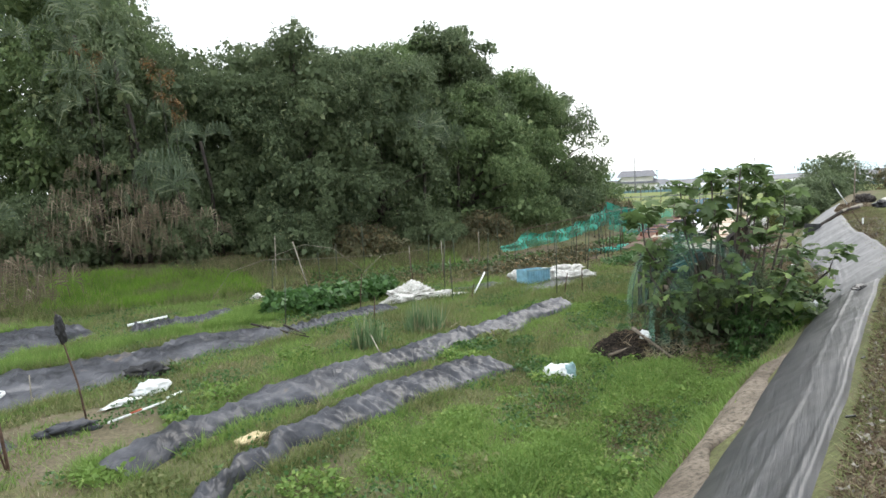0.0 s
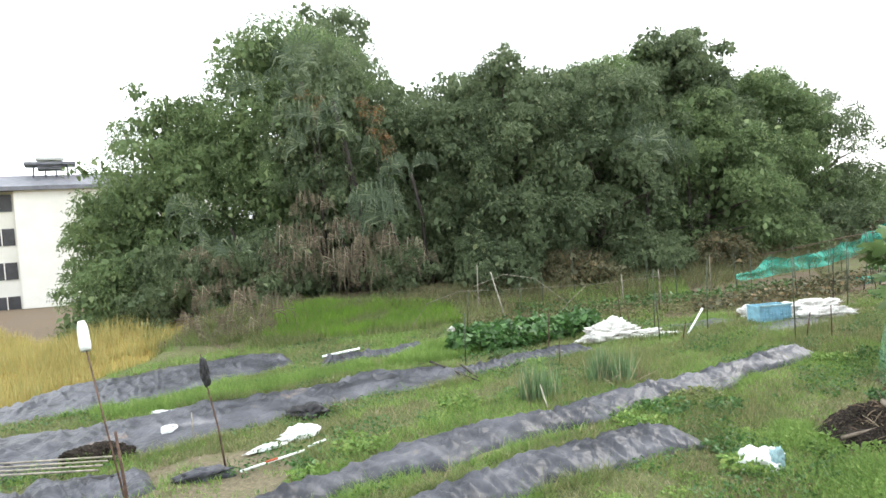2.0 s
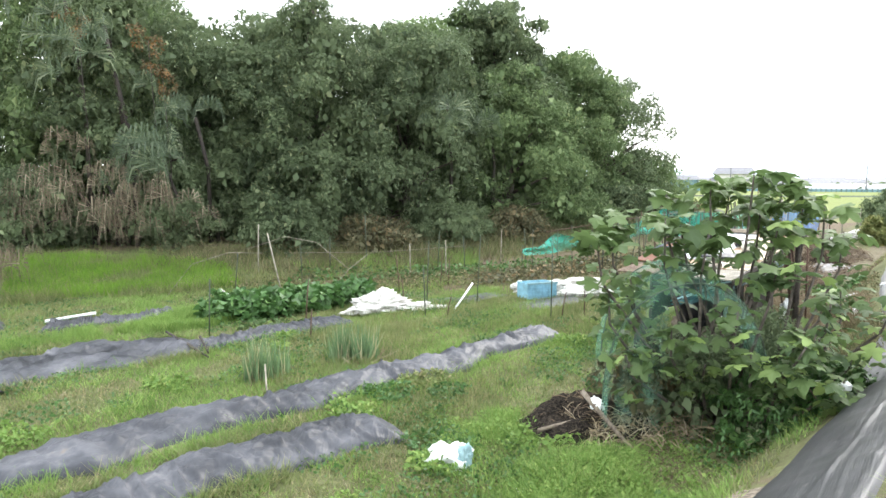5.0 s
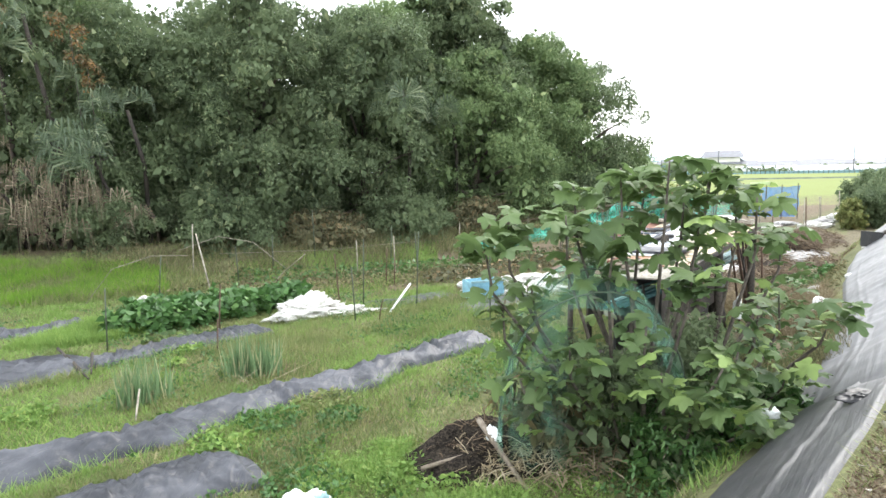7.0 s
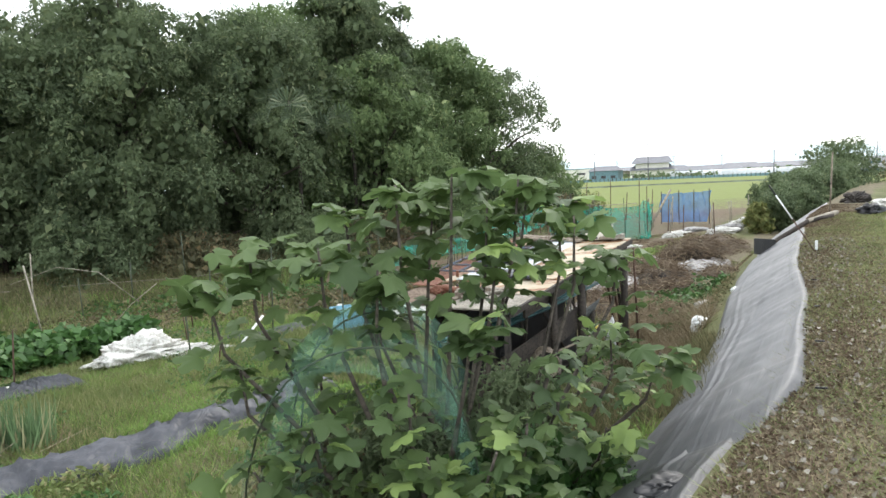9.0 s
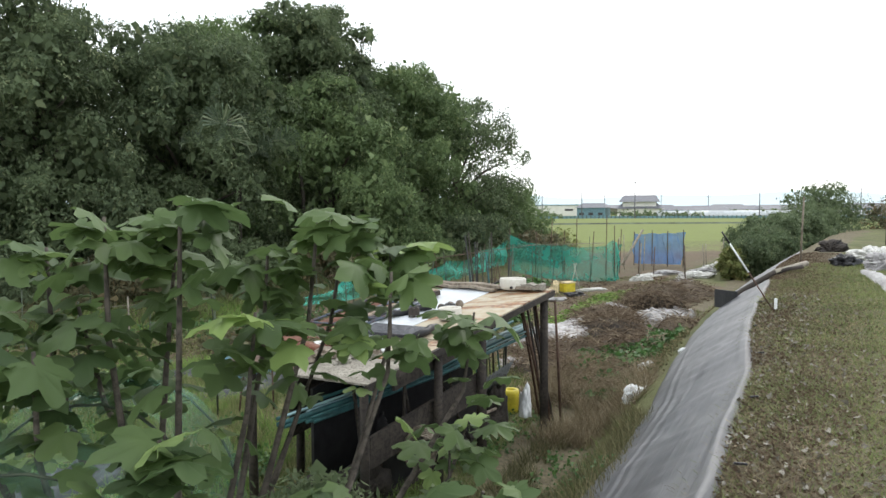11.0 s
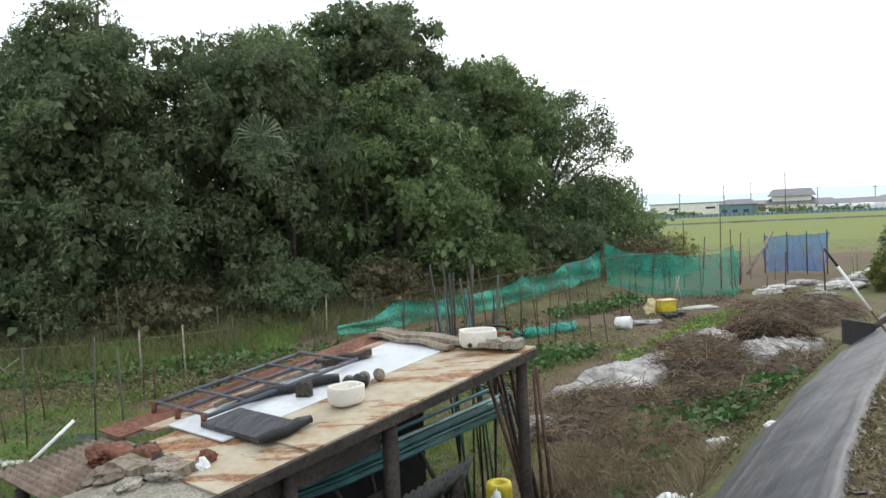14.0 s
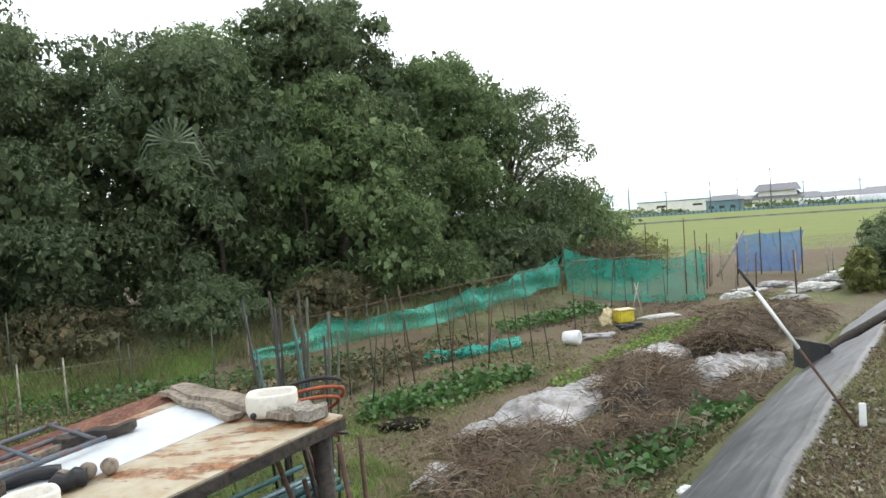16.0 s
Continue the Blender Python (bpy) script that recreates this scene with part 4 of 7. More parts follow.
def in_poly(px, py, poly):
    """Which points lie inside the outline."""
    inside = np.zeros(px.shape, bool)
    for (x0, y0), (x1, y1) in zip(poly, poly[1:] + poly[:1]):
        if y0 == y1:
            continue
        inside ^= ((y0 > py) != (y1 > py)) & (px < (x1 - x0) * (py - y0) / (y1 - y0) + x0)
    return inside


# ---- left part of the garden ----
t = thing("bird_scarer", (-4.25, 7.6, gz(-4.25, 7.6)), "rusty rod with a black plastic rag tied on top", "scarecrow rod")
part("rod", tube_bm([(0, 0, -0.1), (-0.12, 0.05, 0.5), (-0.28, 0.1, 1.0), (-0.36, 0.13, 1.35)], [0.014, 0.011, 0.009, 0.007], 7), M["rusty_pole"], t)
bm = bmesh.new()
bmesh.ops.create_icosphere(bm, subdivisions=3, radius=1.0)
for v in bm.verts:
    p = v.co.copy()
    k = 1 + 0.5 * noise.noise(p * 2.2 + Vector((3, 1, 2)))
    v.co = Vector((p.x * k * 0.055 - 0.3 + p.z * -0.03, p.y * k * 0.05 + 0.11, 1.14 + p.z * 0.17 * k))
part("rag", bm, M["black_plastic"], t, "torn black plastic rag")

t = thing("capped_rod", (-4.35, 6.3, gz(-4.35, 6.3)), "thin leaning rod with an upturned white plastic bottle on top", "scarecrow rod")
part("rod", tube_bm([(0, 0, -0.1), (-0.35, 0.1, 0.9), (-0.68, 0.2, 1.85)], [0.01, 0.009, 0.008], 7), M["rusty_pole"], t)
bm = tube_bm([(-0.6, 0.17, 1.62), (-0.62, 0.18, 1.68), (-0.66, 0.2, 1.86), (-0.68, 0.21, 1.92)], [0.05, 0.058, 0.052, 0.035], 14)
part("bottle", bm, M["white_plastic"], t, "white plastic bottle")
pole(-4.3, 6.25, 0.85, "rusty_pole", 0.016, (-0.16, 0.05), "short rusty rod leaning in the bed")
pole(-5.35, 8.3, 0.42, "pale_pole", 0.008, (0, 0), "short pale cane standing in the bed")


def ring_pot(x, y, r, h, mat, name, label, rz=0.0, up=0.0, hole=0.45):
    bm = bmesh.new()
    prof = [(r * 0.92, 0), (r, h * 0.15), (r, h * 0.85), (r * 0.93, h), (r * hole, h), (r * hole * 0.9, h * 0.45), (0.001, h * 0.4)]
    n = 22
    rings = [[bm.verts.new((q * math.cos(2 * math.pi * k / n), q * math.sin(2 * math.pi * k / n), z)) for k in range(n)] for q, z in prof]
    for a, b in zip(rings, rings[1:]):
        for k in range(n):
            bm.faces.new((a[k], a[(k + 1) % n], b[(k + 1) % n], b[k])).smooth = True
    bm.faces.new(rings[0][::-1])
    return solo(name, bm, M[mat], (x, y, gz(x, y, up)), label, "container", rz=rz)


ring_pot(-5.26, 6.96, 0.13, 0.08, "white_plastic", "plastic_ring", "white plastic lid ring lying on black mulch sheet")
ring_pot(-5.94, 8.5, 0.11, 0.13, "white_plastic", "plastic_tub", "small white plastic tub standing on black mulch sheet", up=0.04, hole=0.85)
crumple("plastic_bag", -4.05, 8.75, 0.6, 0.26, 0.2, "white_plastic", 3, "crumpled white plastic bag in the grass", "plastic bag", 60, 0.02)
crumple("plastic_bag", -4.22, 8.3, 0.55, 0.13, 0.06, "white_plastic", 4, "flat strip of white plastic film", "plastic bag", 60, 0.02)
crumple("bunched_film", -4.5, 9.7, 0.6, 0.4, 0.2, "black_plastic", 5, "bunched-up black plastic film", "plastic film", 20, 0.02)
crumple("bunched_film", -4.35, 7.35, 0.7, 0.35, 0.16, "film", 6, "bunched-up black plastic film at the foot of a rod", "plastic film", 40, 0.0)
crumple("soil_mound", -6.3, 7.6, 1.0, 0.5, 0.2, "compost", 7, "heap of dark soil at the end of a bed", "soil heap", 30, 0.0)
stick((-3.98, 7.5, gz(-3.98, 7.5, 0.06)), (-3.62, 8.25, gz(-3.62, 8.25, 0.06)), 0.015, "white_plastic", "plastic_pipe", "white and red plastic pipe lying in the grass", "pipe")
stick((-3.85, 7.78, gz(-3.85, 7.78, 0.065)), (-3.78, 7.92, gz(-3.78, 7.92, 0.065)), 0.018, "rope", "pipe_sleeve", "red sleeve on a white plastic pipe", "pipe")
stick((-3.68, 8.42, gz(-3.68, 8.42, 0.05)), (-3.6, 8.7, gz(-3.6, 8.7, 0.05)), 0.016, "white_plastic", "plastic_pipe", "short white plastic pipe lying in the grass", "pipe")
for i in range(4):
    stick((-7.3 + 0.1 * i, 7.0 - 0.12 * i, gz(-7, 7, 0.12)), (-5.9 + 0.08 * i, 7.5 - 0.14 * i, gz(-6, 7.4, 0.1)), 0.013, "pale_pole", "cane", "grey cane lying on the mulch sheet", "cane", group="canes on the ground")
crumple("bunched_film", -5.6, 6.8, 0.9, 0.3, 0.1, "black_plastic", 16, "bunched-up black plastic film", "plastic film", 30, 0.02)
stick((-6.65, 13.65, gz(-6.65, 13.65, 0.08)), (-6.1, 14.3, gz(-6.1, 14.3, 0.1)), 0.03, "white_plastic", "plastic_strip", "white plastic strip lying on the mulch sheet", "plastic strip")
for a, b in (((-3.9, 13.0), (-2.5, 11.7)), ((-3.2, 12.8), (-2.6, 11.9)), ((-3.45, 12.6), (-2.9, 12.1))):
    stick((*a, gz(*a, 0.12)), (*b, gz(*b, 0.08)), 0.022, "dark_wood", "branch", "dark fallen stick lying across the mulch sheet", "stick", 0.012, group="fallen sticks")
for i, (x, y, a) in enumerate([(-7.1, 9.6, 20), (-6.3, 9.9, 40), (-5.3, 11.2, 30), (-4.6, 11.3, 50), (-9.2, 11.2, 10), (-8.4, 12.0, 40)]):
    crumple("film_scrap", x, y, 0.5, 0.1, 0.05, "fleece" if i % 2 else "white_plastic", 30 + i, "small torn scrap of white film on the mulch sheet", "film scrap", a, 0.03, "film scraps on the beds")

# cream bag in the nearest bed
t = crumple("paper_bag", -2.1, 6.8, 0.5, 0.2, 0.1, "cream", 8, "torn cream-coloured paper sack lying on the grass", "paper bag", 55, 0.01)
# bright shopping bag
crumple("plastic_bag", 1.42, 8.62, 0.5, 0.36, 0.22, "white_plastic", 11, "crumpled white plastic shopping bag standing open in the grass", "plastic bag", 10, 0.02)
crumple("bag_print", 1.56, 8.6, 0.2, 0.2, 0.23, "light_pipe", 12, "pale blue film stuffed into a white bag", "plastic bag", 30, 0.03)
crumple("film_scrap", 2.1, 8.1, 0.16, 0.1, 0.05, "white_plastic", 13, "small white scrap in the grass", "film scrap", 10, 0.03, "film scraps on the beds")

# compost heap with its sticks
heap("compost_mound", 2.75, 9.85, 0.75, 0.55, 0.3, "compost", 3, "heap of dark rotted compost", "compost heap", 20, 0.7)
stalks("compost_bits", 2.75, 9.85, 0.65, 0.5, 0.3, 420, "vine", 42, "stalks sticking out of the compost", "dead stalks", 20, 0.14, 0.0)
stalks("dead_stalks", 3.25, 9.75, 0.75, 0.55, 0.14, 900, "straw", 41, "dead brown stalks round the compost heap", "dead stalks", 10, 0.22, 0.02)
stick((2.72, 9.75, gz(2.72, 9.75, 0.42)), (3.15, 9.15, gz(3.15, 9.15, 0.06)), 0.03, "old_wood", "branch", "bleached stick lying on the compost heap", "stick", 0.018)
crumple("film_scrap", 2.86, 9.6, 0.2, 0.09, 0.12, "white_plastic", 14, "white scrap caught on a stick on the compost heap", "film scrap", -50, 0.3)
stick((2.25, 9.3, gz(2.25, 9.3, 0.12)), (2.6, 9.45, gz(2.6, 9.45, 0.2)), 0.02, "old_wood", "branch", "short bleached stick on the compost heap", "stick")


def leaf_patch(name, poly, n, size, mat, label, category, h=0.3, seed=0, droop=0.2, width=0.75, group=""):
    """A dense bed of broad leaves inside an outline."""
    rs = np.random.default_rng(seed)
    P = np.array(poly)
    px, py = rs.uniform(P[:, 0].min(), P[:, 0].max(), n * 3), rs.uniform(P[:, 1].min(), P[:, 1].max(), n * 3)
    k = in_poly(px, py, [tuple(p) for p in poly])
    px, py = px[k][:n], py[k][:n]
    z = height(px, py) + h * rs.uniform(0.15, 1, len(px)) ** 0.7 * (0.75 + 0.3 * np.sin(px * 9) * np.sin(py * 8))
    v, f = leaves(np.stack([px, py, z], 1), size, droop, width, rs, 0.12)
    return tagged(new(name, fast_mesh(name, v, f, M[mat])), label, category, group, "stuff")


leaf_patch("leafy_crop", [(-3.95, 14.2), (-2.9, 14.3), (-1.3, 16.7), (-1.5, 17.7), (-4.2, 15.5)], 3600, 0.17, "crop_leaf", "dense row of knee-high leafy green crop", "vegetable bed", 0.46, 61)
leaf_patch("leafy_crop", [(-3.0, 13.6), (-1.8, 14.4), (-1.5, 14.9), (-2.8, 14.1)], 160, 0.13, "fig_leaf", "scattered cut greens beside the mulch sheet", "vegetable bed", 0.1, 62)
crumple("row_cover", -0.85, 15.9, 1.7, 1.0, 0.42, "fleece", 15, "bunched-up white row cover fleece", "row cover", 40, 0.0)
crumple("row_cover", -0.3, 15.9, 1.5, 0.4, 0.2, "fleece", 17, "trailing white row cover fleece", "row cover", 30, 0.0)
crumple("film_scrap", -2.0, 14.2, 0.35, 0.15, 0.08, "fleece", 18, "small torn scrap of white film on the mulch sheet", "film scrap", 30, 0.03, "film scraps on the beds")
crumple("film_scrap", -4.9, 17.0, 0.35, 0.3, 0.16, "fleece", 19, "small torn scrap of white film in the grass", "film scrap", 30, 0.0, "film scraps on the beds")


def leek_clump(x, y, r, n, seed):
    rs = np.random.default_rng(seed)
    a, q = rs.uniform(0, 6.28, n), rs.uniform(0, r, n)
    p = np.stack([x + np.cos(a) * q, y + np.sin(a) * q, height(x, y) + 0 * a], 1)
    v, f = blades(p, 0.48, 0.03, rs, 0.16)
    ob = tagged(new("leek_clump", fast_mesh("leek_clump", v, f, M["leek_leaf"])), "clump of upright blue-green leeks", "leeks", "leek clumps")
    return ob


leek_clump(-1.45, 11.0, 0.17, 130, 71)
leek_clump(-1.3, 11.2, 0.25, 60, 72)
leek_clump(-0.62, 12.1, 0.22, 150, 73)
leek_clump(-0.3, 12.2, 0.25, 120, 74)
stick((-1.3, 10.9, gz(-1.3, 10.9, 0.25)), (-1.12, 10.5, gz(-1.1, 10.5, 0.03)), 0.012, "pale_pole", "dry_leaf_stalk", "dry bleached leek stalk", "stick")

# crate and fleece
t = thing("plastic_crate", (2.42, 17.35, gz(2.42, 17.35)), "faded blue plastic crate tipped on its side", "crate", rz=28)
bm = box_bm(0.72, 0.012, 0.34, (0, 0.012, 0.02), 0.003)
for k in range(9):
    box_bm(0.016, 0.03, 0.3, (-0.32 + 0.08 * k, 0, 0.04), 0.003, bm)
for k in range(4):
    box_bm(0.7, 0.03, 0.016, (0, 0, 0.05 + 0.08 * k), 0.003, bm)
part("side", bm, M["bluegrey"], t)
for sx in (-0.345, 0.345):
    part("end", box_bm(0.03, 0.5, 0.36, (sx, 0.25, 0.02), 0.006), M["bluegrey"], t)
part("base", box_bm(0.72, 0.5, 0.03, (0, 0.26, 0.0), 0.006), M["bluegrey"], t)
part("side", box_bm(0.72, 0.03, 0.36, (0, 0.5, 0.02), 0.006), M["bluegrey"], t)
part("rim", box_bm(0.76, 0.05, 0.04, (0, -0.005, 0.37), 0.008), M["light_pipe"], t, "pale blue crate rim")
crumple("row_cover", 3.2, 18.8, 1.7, 0.8, 0.34, "fleece", 20, "bunched-up white row cover fleece", "row cover", 20, 0.0)
crumple("row_cover", 3.3, 17.8, 1.5, 0.5, 0.3, "fleece", 21, "trailing white row cover fleece", "row cover", 20, 0.0)
crumple("row_cover", 1.95, 18.4, 0.6, 0.4, 0.26, "fleece", 22, "bunched-up white row cover fleece", "row cover", 20, 0.0)
v, f = ribbon([(1.5, 16.3), (2.1, 17.4), (3.6, 18.6)], [(2.1, 15.8), (2.9, 16.7), (4.1, 17.5)], 30, 12, seed=9)
tagged(new("mulch_sheet", fast_mesh("mulch_sheet", v, f, M["film"], True)), "crinkled grey plastic mulch sheet laid over a garden bed", "mulch sheet", "mulch sheets")
v, f = ribbon([(-0.3, 17.4), (0.6, 17.6), (1.3, 18.6)], [(0.1, 16.6), (0.9, 16.9), (1.7, 17.9)], 24, 10, seed=10)
tagged(new("mulch_sheet", fast_mesh("mulch_sheet", v, f, M["film"], True)), "crinkled black plastic mulch sheet laid over a garden bed", "mulch sheet", "mulch sheets")
stick((0.62, 15.95, gz(0.6, 15.9)), (0.95, 16.5, gz(0.9, 16.5, 0.52)), 0.022, "white_plastic", "plastic_pipe", "short white plastic pipe leaning in the grass", "pipe")
stick((-3.65, 17.6, gz(-3.65, 17.6)), (-4.1, 17.9, gz(-4, 17.9, 1.4)), 0.016, "pale_pole", "cane", "bleached cane leaning over the grass", "cane")
for pts in ([(-6.0, 16.6, 0), (-5.5, 16.9, 0.75), (-4.7, 17.1, 1.0), (-4.0, 17.3, 0.98)], [(-4.9, 18.6, 0.9), (-4.0, 18.8, 1.2), (-3.2, 18.9, 1.05), (-2.4, 18.9, 0.4)], [(-2.6, 17.9, 0), (-2.2, 18.2, 0.5), (-1.8, 18.5, 0.85)]):
    solo("cane_hoop", tube_bm([(p[0] - pts[0][0], p[1] - pts[0][1], p[2] - pts[0][2]) for p in pts], 0.007, 6), M["pale_pole"], (pts[0][0], pts[0][1], gz(pts[0][0], pts[0][1], pts[0][2])), "thin bent cane arching over the grass", "cane", "bent canes")

for x, y, h in [(-4.5, 16.9, 1.0), (-0.07, 16.8, 1.35), (-0.1, 19.2, 0.9), (0.1, 19.2, 0.7), (1.02, 16.74, 1.5), (0.54, 15.4, 0.4), (2.2, 21.0, 1.3), (2.55, 15.4, 1.6), (2.75, 15.6, 0.5), (3.2, 15.7, 0.6), (4.4, 22.6, 1.4), (0.13, 15.4, 1.0),
                (-3.3, 13.3, 1.0), (-1.5, 13.3, 0.5), (-1.9, 14.2, 0.9), (-3.6, 18.9, 1.0), (-2.1, 27.0, 1.0), (-0.9, 18.0, 0.9), (3.3, 21.3, 1.4), (4.1, 19.3, 1.3), (-0.6, 17.0, 0.5)]:
    pole(x, y, h, "pole" if h > 0.95 else "rusty_pole", 0.012, (rp.uniform(-0.1, 0.1), rp.uniform(-0.06, 0.06)), "thin garden stake standing in the grass")

# ---- the fig tree and its net ----
def fig_leaf_mesh(seed):
    """A palmate leaf of five blunt lobes on a stalk, cupped and rippled a little."""
    rs = random.Random(seed)
    bm = bmesh.new()
    outline = []
    for a, l in ((-160, 0.3), (-140, 0.55), (-122, 0.66), (-108, 0.6), (-94, 0.56), (-80, 0.7), (-66, 0.9), (-54, 0.84), (-42, 0.74), (-29, 0.58), (-18, 0.86), (-10, 0.96), (0, 1.06), (10, 0.96), (18, 0.86), (29, 0.58), (42, 0.74), (54, 0.84), (66, 0.9), (80, 0.7), (94, 0.56), (108, 0.6), (122, 0.66), (140, 0.55), (160, 0.3)):
        l *= rs.uniform(0.92, 1.08)
        q = radians(a)
        outline.append(bm.verts.new((math.sin(q) * l, math.cos(q) * l, -0.3 * l * l + rs.uniform(-0.07, 0.07))))
    c = bm.verts.new((0, -0.02, 0.04))
    for p, q in zip(outline, outline[1:]):
        bm.faces.new((c, q, p)).smooth = True
    s0, s1 = bm.verts.new((0.015, -0.6, -0.12)), bm.verts.new((-0.015, -0.6, -0.12))
    bm.faces.new((c, s0, s1))
    me = bpy.data.meshes.new("fig_leaf")
    bm.to_mesh(me)
    bm.free()
    me.materials.append(M["fig_leaf"])
    return me


FIG_LEAVES = [fig_leaf_mesh(i) for i in range(5)]
rf = random.Random(11)
# stem tips: x, y, z of each leafy shoot
SHOOTS = [(2.8, 9.5, 2.15), (3.0, 9.8, 2.35), (2.95, 9.6, 1.6), (3.2, 9.9, 1.7), (3.5, 9.7, 2.35), (3.75, 10.2, 2.3), (4.0, 10.0, 2.75), (4.25, 10.2, 2.6), (4.4, 9.9, 2.8), (4.65, 10.4, 2.55), (4.9, 10.5, 2.75), 
          (5.75, 10.95, 2.15), (5.6, 10.6, 1.5), (4.5, 9.4, 1.9), (4.1, 9.2, 1.5), (4.8, 9.2, 1.3), (5.05, 9.5, 1.6), (5.35, 9.6, 1.1), (3.5, 9.2, 1.3), (3.1, 9.3, 1.0), (4.4, 9.0, 0.9), (5.0, 9.0, 0.95), 
          (5.75, 9.75, 1.55), (3.9, 9.5, 0.9), (4.6, 8.9, 1.25), (5.7, 11.2, 1.35), (3.7, 10.6, 1.9), (5.25, 10.9, 2.55), (4.2, 9.1, 1.15), (5.2, 9.2, 0.8), (3.3, 10.3, 1.5), (5.3, 10.4, 2.45), (5.0, 10.8, 2.7), (4.7, 10.0, 2.3), (3.6, 10.2, 2.6), (3.9, 9.6, 2.2)]
fig = thing("fig_tree", (4.35, 10.1, gz(4.35, 10.1)), "spreading fig tree with large lobed green leaves and bare grey branches", "fig tree")
ox, oy, oz = 4.35, 10.1, gz(4.35, 10.1)
bm, far_bm, made = bmesh.new(), bmesh.new(), 0
fig_far = []
for sx, sy, sz in SHOOTS:
    tip = Vector((sx - ox, sy - oy, sz - oz))
    foot = Vector((rf.uniform(-0.35, 0.35), rf.uniform(-0.2, 0.2), 0.0))
    mid = foot.lerp(tip, 0.5) + Vector((tip.x * 0.12, tip.y * 0.12, -0.12))
    knee = mid.lerp(tip, 0.6) + Vector((tip.x * 0.1, tip.y * 0.06, 0.0))
    tube_bm([foot, mid, knee, tip], [0.026, 0.019, 0.013, 0.008], 6, bm)
    for k in range(24):
        u = rf.uniform(0.0, 1.0) ** 2.6
        base = tip.lerp(knee, u * 1.5) + Vector((rf.uniform(-0.2, 0.2), rf.uniform(-0.2, 0.2), rf.uniform(-0.14, 0.08)))
        size = rf.uniform(0.1, 0.18) * (1.1 if u < 0.1 else 0.88) * (1.0 if sz > 1.7 else 0.8)
        m = Matrix.LocRotScale(base, Euler((rf.uniform(-0.75, 0.5), rf.uniform(-0.6, 0.6), rf.uniform(0, 6.28))), (size,) * 3)
        if made < 300 and sz > 1.2:
            ob = new("leaf", FIG_LEAVES[made % 5])
            ob.parent = fig
            ob.matrix_basis = m
            made += 1
        else:
            fig_far.append((made + k, m))
part("branch", bm, M["bark"], fig, "smooth grey branches")
bm = bmesh.new()
for k, m in fig_far:
    n0 = len(bm.verts)
    bm.from_mesh(FIG_LEAVES[k % 5])
    bm.verts.ensure_lookup_table()
    bmesh.ops.transform(bm, matrix=m, verts=bm.verts[n0:])
ob = part("foliage", bm, M["fig_leaf"], fig)
ob["kind"] = "stuff"
# bare twigs low down
bm = bmesh.new()
for k in range(16):
    a = Vector((rf.uniform(0.1, 0.9), rf.uniform(-0.9, -0.1), rf.uniform(0.15, 0.5)))
    d = Vector((rf.uniform(-0.35, 0.5), rf.uniform(-0.5, 0.1), rf.uniform(-0.2, 0.35)))
    tube_bm([a, a + d * 0.5 + Vector((0, 0, 0.05)), a + d], [0.012, 0.009, 0.005], 5, bm)
part("twig", bm, M["old_wood"], fig, "bare bleached twigs")
# undergrowth beneath
for i, (x, y, top, r, n, m) in enumerate([(3.9, 9.9, 1.25, 0.75, 5200, "tree_leaf"), (4.7, 9.6, 1.05, 0.75, 5200, "crop_leaf"), (3.4, 10.0, 1.1, 0.5, 2400, "autumn_leaf"), (5.2, 9.9, 0.95, 0.5, 2200, "crop_leaf"), (4.6, 10.5, 1.4, 0.8, 4200, "tree_leaf")]):
    make_tree(x, y, top, r, n, 0.07, M[m], 400 + i, "tangled weeds growing up under the fig tree", name="shrub", group="weeds under the fig tree", lobe=0.45, count=14)
# net draped over hoops
net = thing("garden_net", (3.72, 10.0, gz(3.72, 10.0)), "pale green fine-mesh net draped over hoops under the fig tree", "garden net")
def drape(n, m, fn, mat, name, parent, label=""):
    v = np.array([fn(i / (n - 1), j / (m - 1)) for i in range(n) for j in range(m)], float)
    k = (np.arange(n - 1)[:, None] * m + np.arange(m - 1)[None, :]).ravel()
    return part(name, fast_mesh(name, v, np.stack([k, k + 1, k + m + 1, k + m], 1), mat, True), mat, parent, label)


def dome(u, v):
    a = math.pi * (0.02 + 0.96 * u)
    r, hh = 0.74, 1.75
    w = 0.05 * math.sin(v * 19 + u * 7) + 0.04 * math.sin(v * 8 + 1)
    return (-math.cos(a) * (r + w) * (1 if u > 0.5 else 1.0), -0.6 + v * 1.5 + 0.06 * math.sin(u * 11), max(0.02, (math.sin(a) ** 0.6) * (hh + w) - 0.25 * (abs(v - 0.5) * 2) ** 3))
drape(34, 26, dome, M["net_loose"], "net", net)
drape(14, 14, lambda u, v: (-0.72 + 0.5 * u, -0.6 + 0.07 * math.sin(u * 13 + v * 5) + 0.12 * (1 - v), 0.02 + v * (1.75 * max(0.05, math.sin(math.pi * (0.03 + 0.33 * u))) ** 0.6)), M["net_loose"], "end_net", net)
for q in (0.1, 0.5, 0.9):
    part("hoop", tube_bm([dome(u / 14, q) for u in range(15)], 0.008, 5), M["pole"], net)

# ---- the rack shelter ----
RA, RU, RW = Vector((6.7, 14.73, 0)), Vector((-0.596, -0.803, 0)), Vector((-0.9, 0.436, 0))
rz0 = gz(6.2, 14.2)
rack = thing("rack_shelter", (6.7, 14.73, rz0), "improvised timber rack shelter roofed with rusty painted sheets", "shelter")


